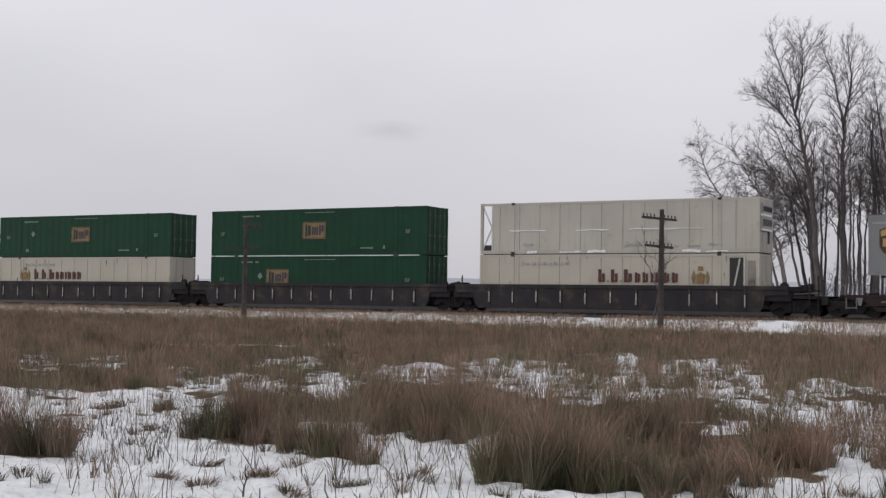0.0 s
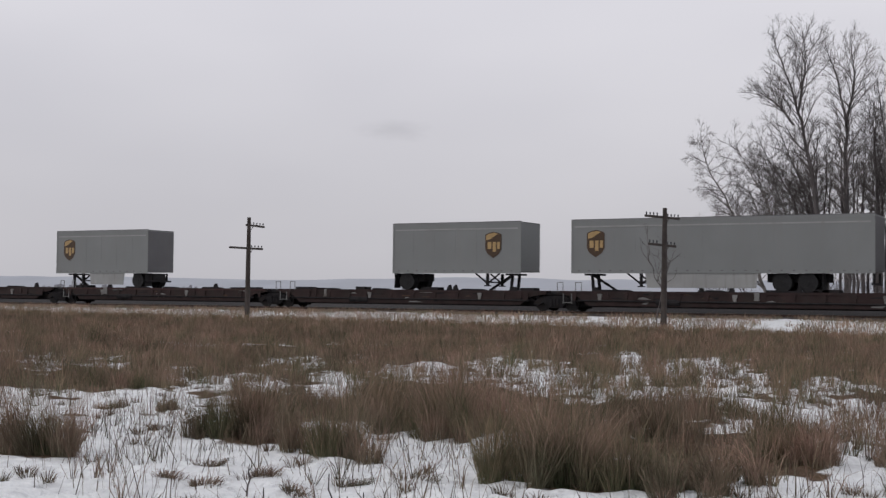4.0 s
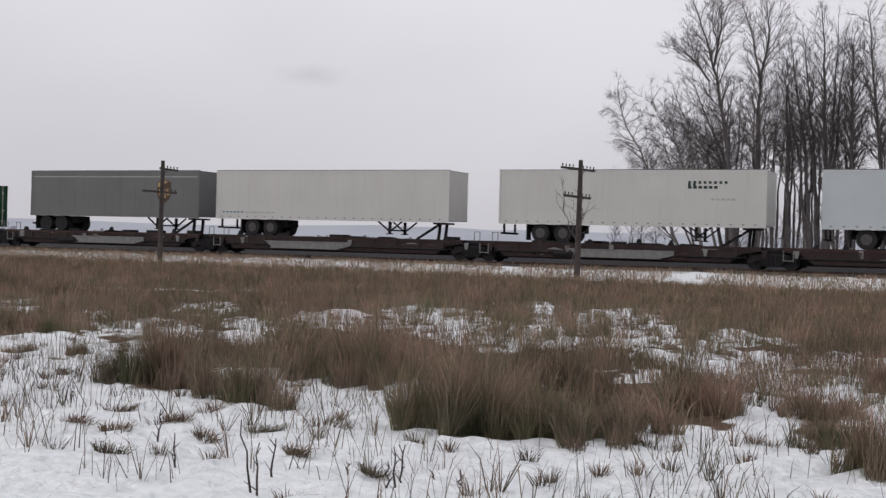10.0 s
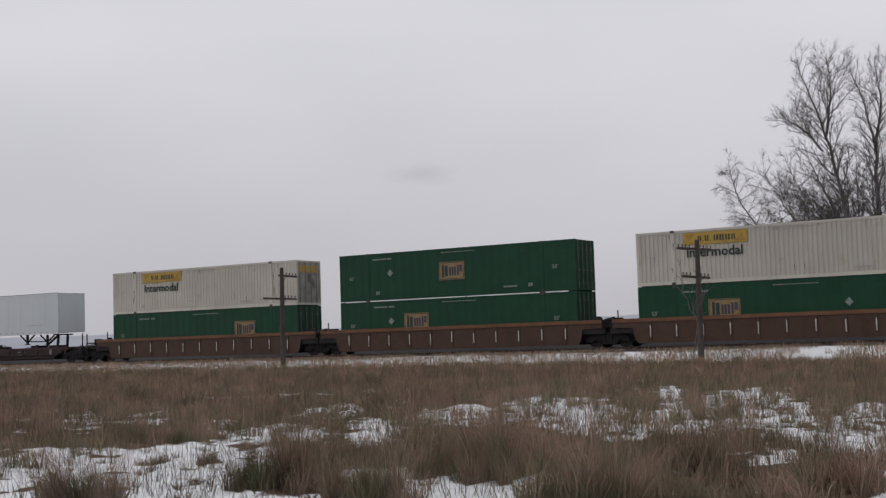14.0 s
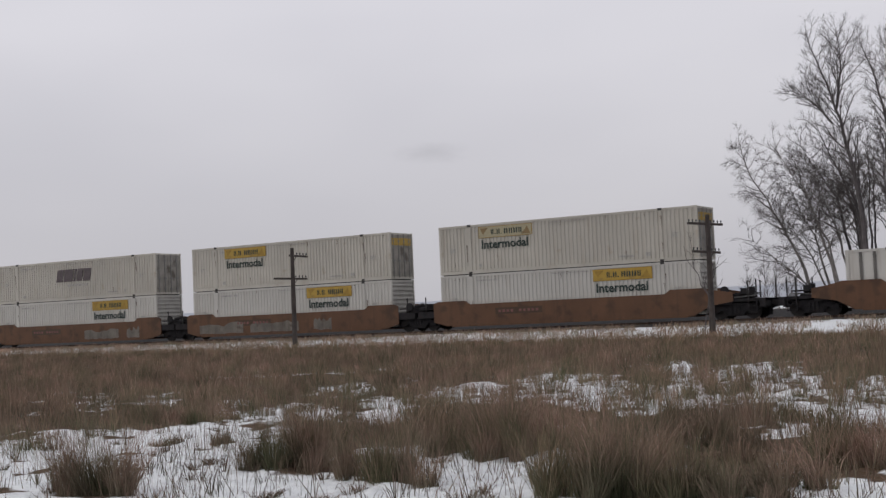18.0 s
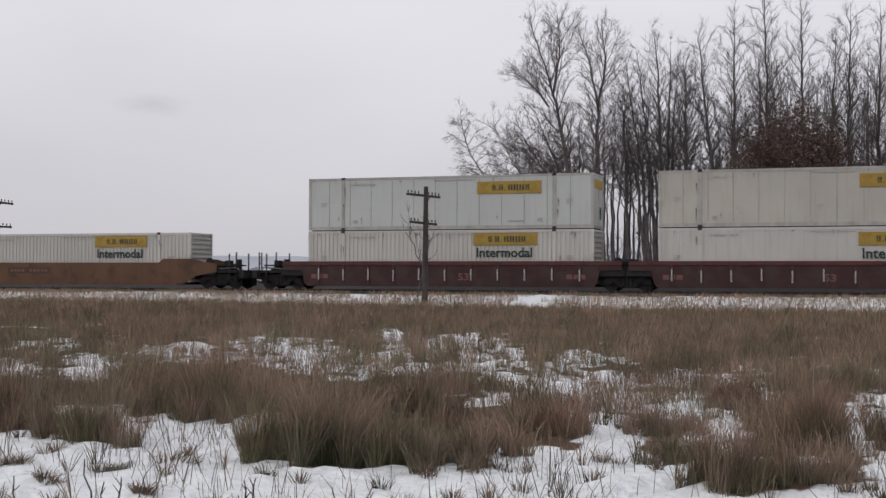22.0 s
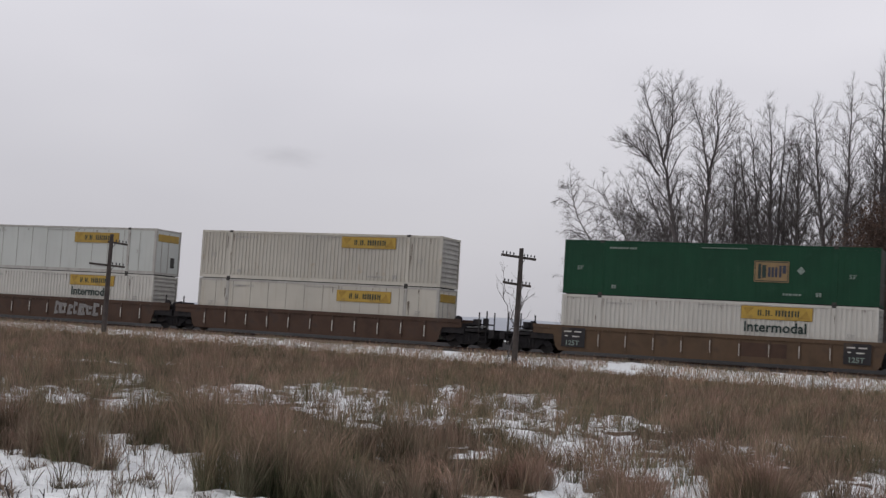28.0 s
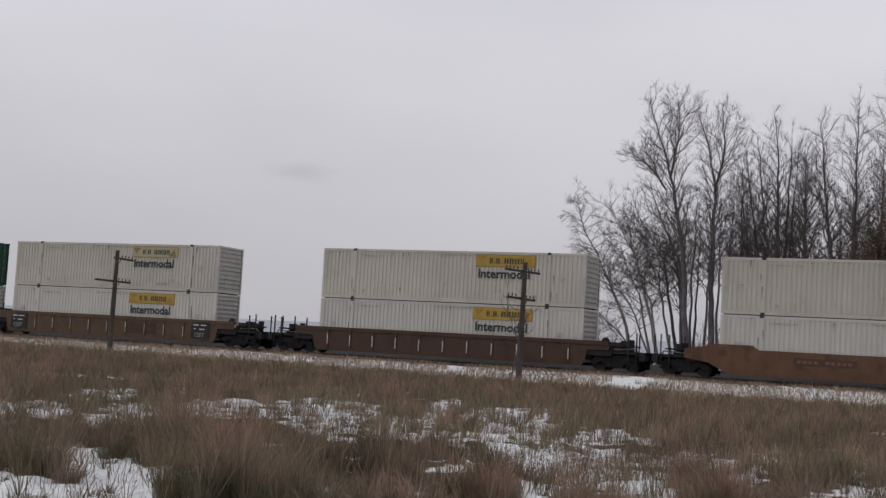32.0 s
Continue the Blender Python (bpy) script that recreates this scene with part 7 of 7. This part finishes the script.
    # x, y, height, lean of the other trees that stand out
    for i, (x, y, h, lean) in enumerate(((-21.2, 96, 12.5, -0.15), (-19.2, 95, 15.5, -0.05), (-16.9, 93, 16.2, -0.02), (-16.2, 91, 17.0, -0.03), (-12.4, 92, 17.8, 0.0), (-11.8, 90.5, 18.0, -0.03), (-9.6, 90, 19.7, -0.09), (-9.3, 93, 16.5, 0.01),
                                         (-8.5, 90, 21.0, -0.01), (-7.4, 92, 18.2, 0.01), (-6.0, 90, 22.3, -0.03), (-3.8, 90, 22.1, -0.02), (-2.3, 92, 19.6, 0.02), (-1.0, 90, 20.8, 0.0), (0.8, 92, 21.2, 0.01), (2.0, 90, 19.4, 0.03),
                                         (3.4, 91, 20.6, 0.0), (5.0, 92, 19.6, -0.02), (6.4, 90, 20.8, 0.0), (8.6, 92, 20.0, 0.0), (11.0, 91, 20.4, 0.0))):
        tree("bare_tree", bare, 30 + i, x, y, upright(r, h, lean), low=0.44 if x < -5 else 0.36, limbs=46 if h > 17 else 32, radius=0.18 if h > 17 else 0.14, reach=2.2)
    # thinner trees deeper in the wood, taller and thicker to the east
    slim = "slim bare tree deeper in the wood"
    short = [tree("bare_tree", slim, 70 + i, r.uniform(-18, -10), r.uniform(93, 100), upright(r, r.uniform(11, 15), r.uniform(-0.06, 0.04)), low=0.6, limbs=16, radius=0.11, reach=1.5, twig=4, split=0)[0] for i in range(3)]
    high = [tree("bare_tree", slim, 80 + i, r.uniform(-4, 8), r.uniform(93, 100), upright(r, r.uniform(15, 19.5), r.uniform(-0.04, 0.04)), low=0.25, limbs=24, radius=0.12, reach=2.3, twig=3, split=0)[0] for i in range(4)]
    for i in range(28):
        x, y = r.uniform(-21.5, -8), r.uniform(91, 108)
        copy_thing(short[i % 3], pose(x, y, rise(x, y), 0, 0, r.uniform(0, 360)))
    for i in range(96):
        x, y = (r.uniform(-8, -3) if i % 6 == 0 else r.uniform(-3, 19)), r.uniform(91, 116)
        copy_thing(high[i % 4], pose(x, y, rise(x, y), 0, 0, r.uniform(0, 360)))
    # oak that keeps its dead leaves
    oak, tips = tree("oak_tree", "oak still holding a dense crown of dead russet leaves", 90, -4.4, 87.5, [[(0, -0.3), (0.2, 6.0), (0.0, 13.3)]], low=0.2, limbs=46, radius=0.2, reach=3.7, lift=0.4, twig=1, split=0)
    rng = np.random.default_rng(3)
    v, f = [], []
    for p in tips:
        for k in range(44):
            c = np.array(p) + rng.normal(0, 0.66, 3) * (1, 1, 0.85)
            a, b = rng.normal(0, 0.04, 3), rng.normal(0, 0.04, 3)
            n = len(v)
            v += [tuple(c - a), tuple(c + b), tuple(c + a), tuple(c - b)]
            f.append((n, n + 1, n + 2, n + 3))
    part("dead_leaves", mesh_of("dead_leaves", v, f, "oakleaf"), None, oak, "russet withered leaves")
    # bushes and saplings under the trees
    rr = random.Random(21)
    for i in range(4):
        h = rr.uniform(3.5, 6.0)
        s, _ = tree("sapling", "thin bare sapling at the wood's edge", 200 + i, rr.uniform(-24, 6), rr.uniform(84, 88), upright(rr, h, rr.uniform(-0.12, 0.12)), low=0.15, limbs=14, radius=0.05, reach=1.4)
        for j in range(2):
            x, y = rr.uniform(-25, 9), rr.uniform(84, 97)
            copy_thing(s, pose(x, y, rise(x, y), 0, 0, rr.uniform(0, 360)))
    rng = np.random.default_rng(77)
    q = np.array([(x, y) for x, y in zip(rng.uniform(-23.5, 13, 21000), rng.uniform(84, 106, 21000)) if noise.noise(Vector((x * 0.45, y * 0.3, 80))) > -0.15])
    ub = np.array([(x, y, rise(x, y) - 0.05) for x, y in q])
    hh = rng.uniform(0.6, 3.4, len(q)) * rng.uniform(0.5, 1.0, len(q))
    tagged(new("undergrowth", blades("undergrowth", ub, hh, rng.uniform(0.018, 0.034, len(q)), rng.normal(0, 0.3, (len(q), 2)), "stem")), "dense grey-brown brush under the bare trees", "undergrowth", kind="stuff")
    tree("sapling", "thin bare sapling growing beside the telegraph pole", 301, -20.75, 58.9, [[(-0.35, -0.2), (0.05, 1.9), (0.3, 3.4)], [(0.0, 1.6), (-0.5, 2.7), (-0.75, 3.7)]], low=0.55, limbs=7, radius=0.03, reach=0.9, twig=1, split=1, long=0.4)


# ---- the train runs along the track ----
def run(t):
    return 18.55 * t + 0.0145 * t * t


def motions():
    tilt = -math.degrees(math.atan(GRADE))
    for ob, u, z in TRAIN:
        rows = []
        for t in range(0, 33, 4):
            x = u - run(t)
            rows.append((t, pose(x, TRACK + 0.005, z + GRADE * x, 0, tilt, 0)))
        walk(ob, rows)


ground()
railway()
far_country()
telegraph_pole(-20.45, 58.3, -13, ((5.55, -1.5, 1.5, 0.0), (4.2, -1.2, 1.2, 0.02)), lean=0.3)
telegraph_pole(-45.6, 58.3, 0, ((5.55, -0.1, 1.6, 0.02), (4.2, -1.55, 1.5, 0.0)), lean=0.2, stripped=True)
wood()
vegetation()
consist()
motions()
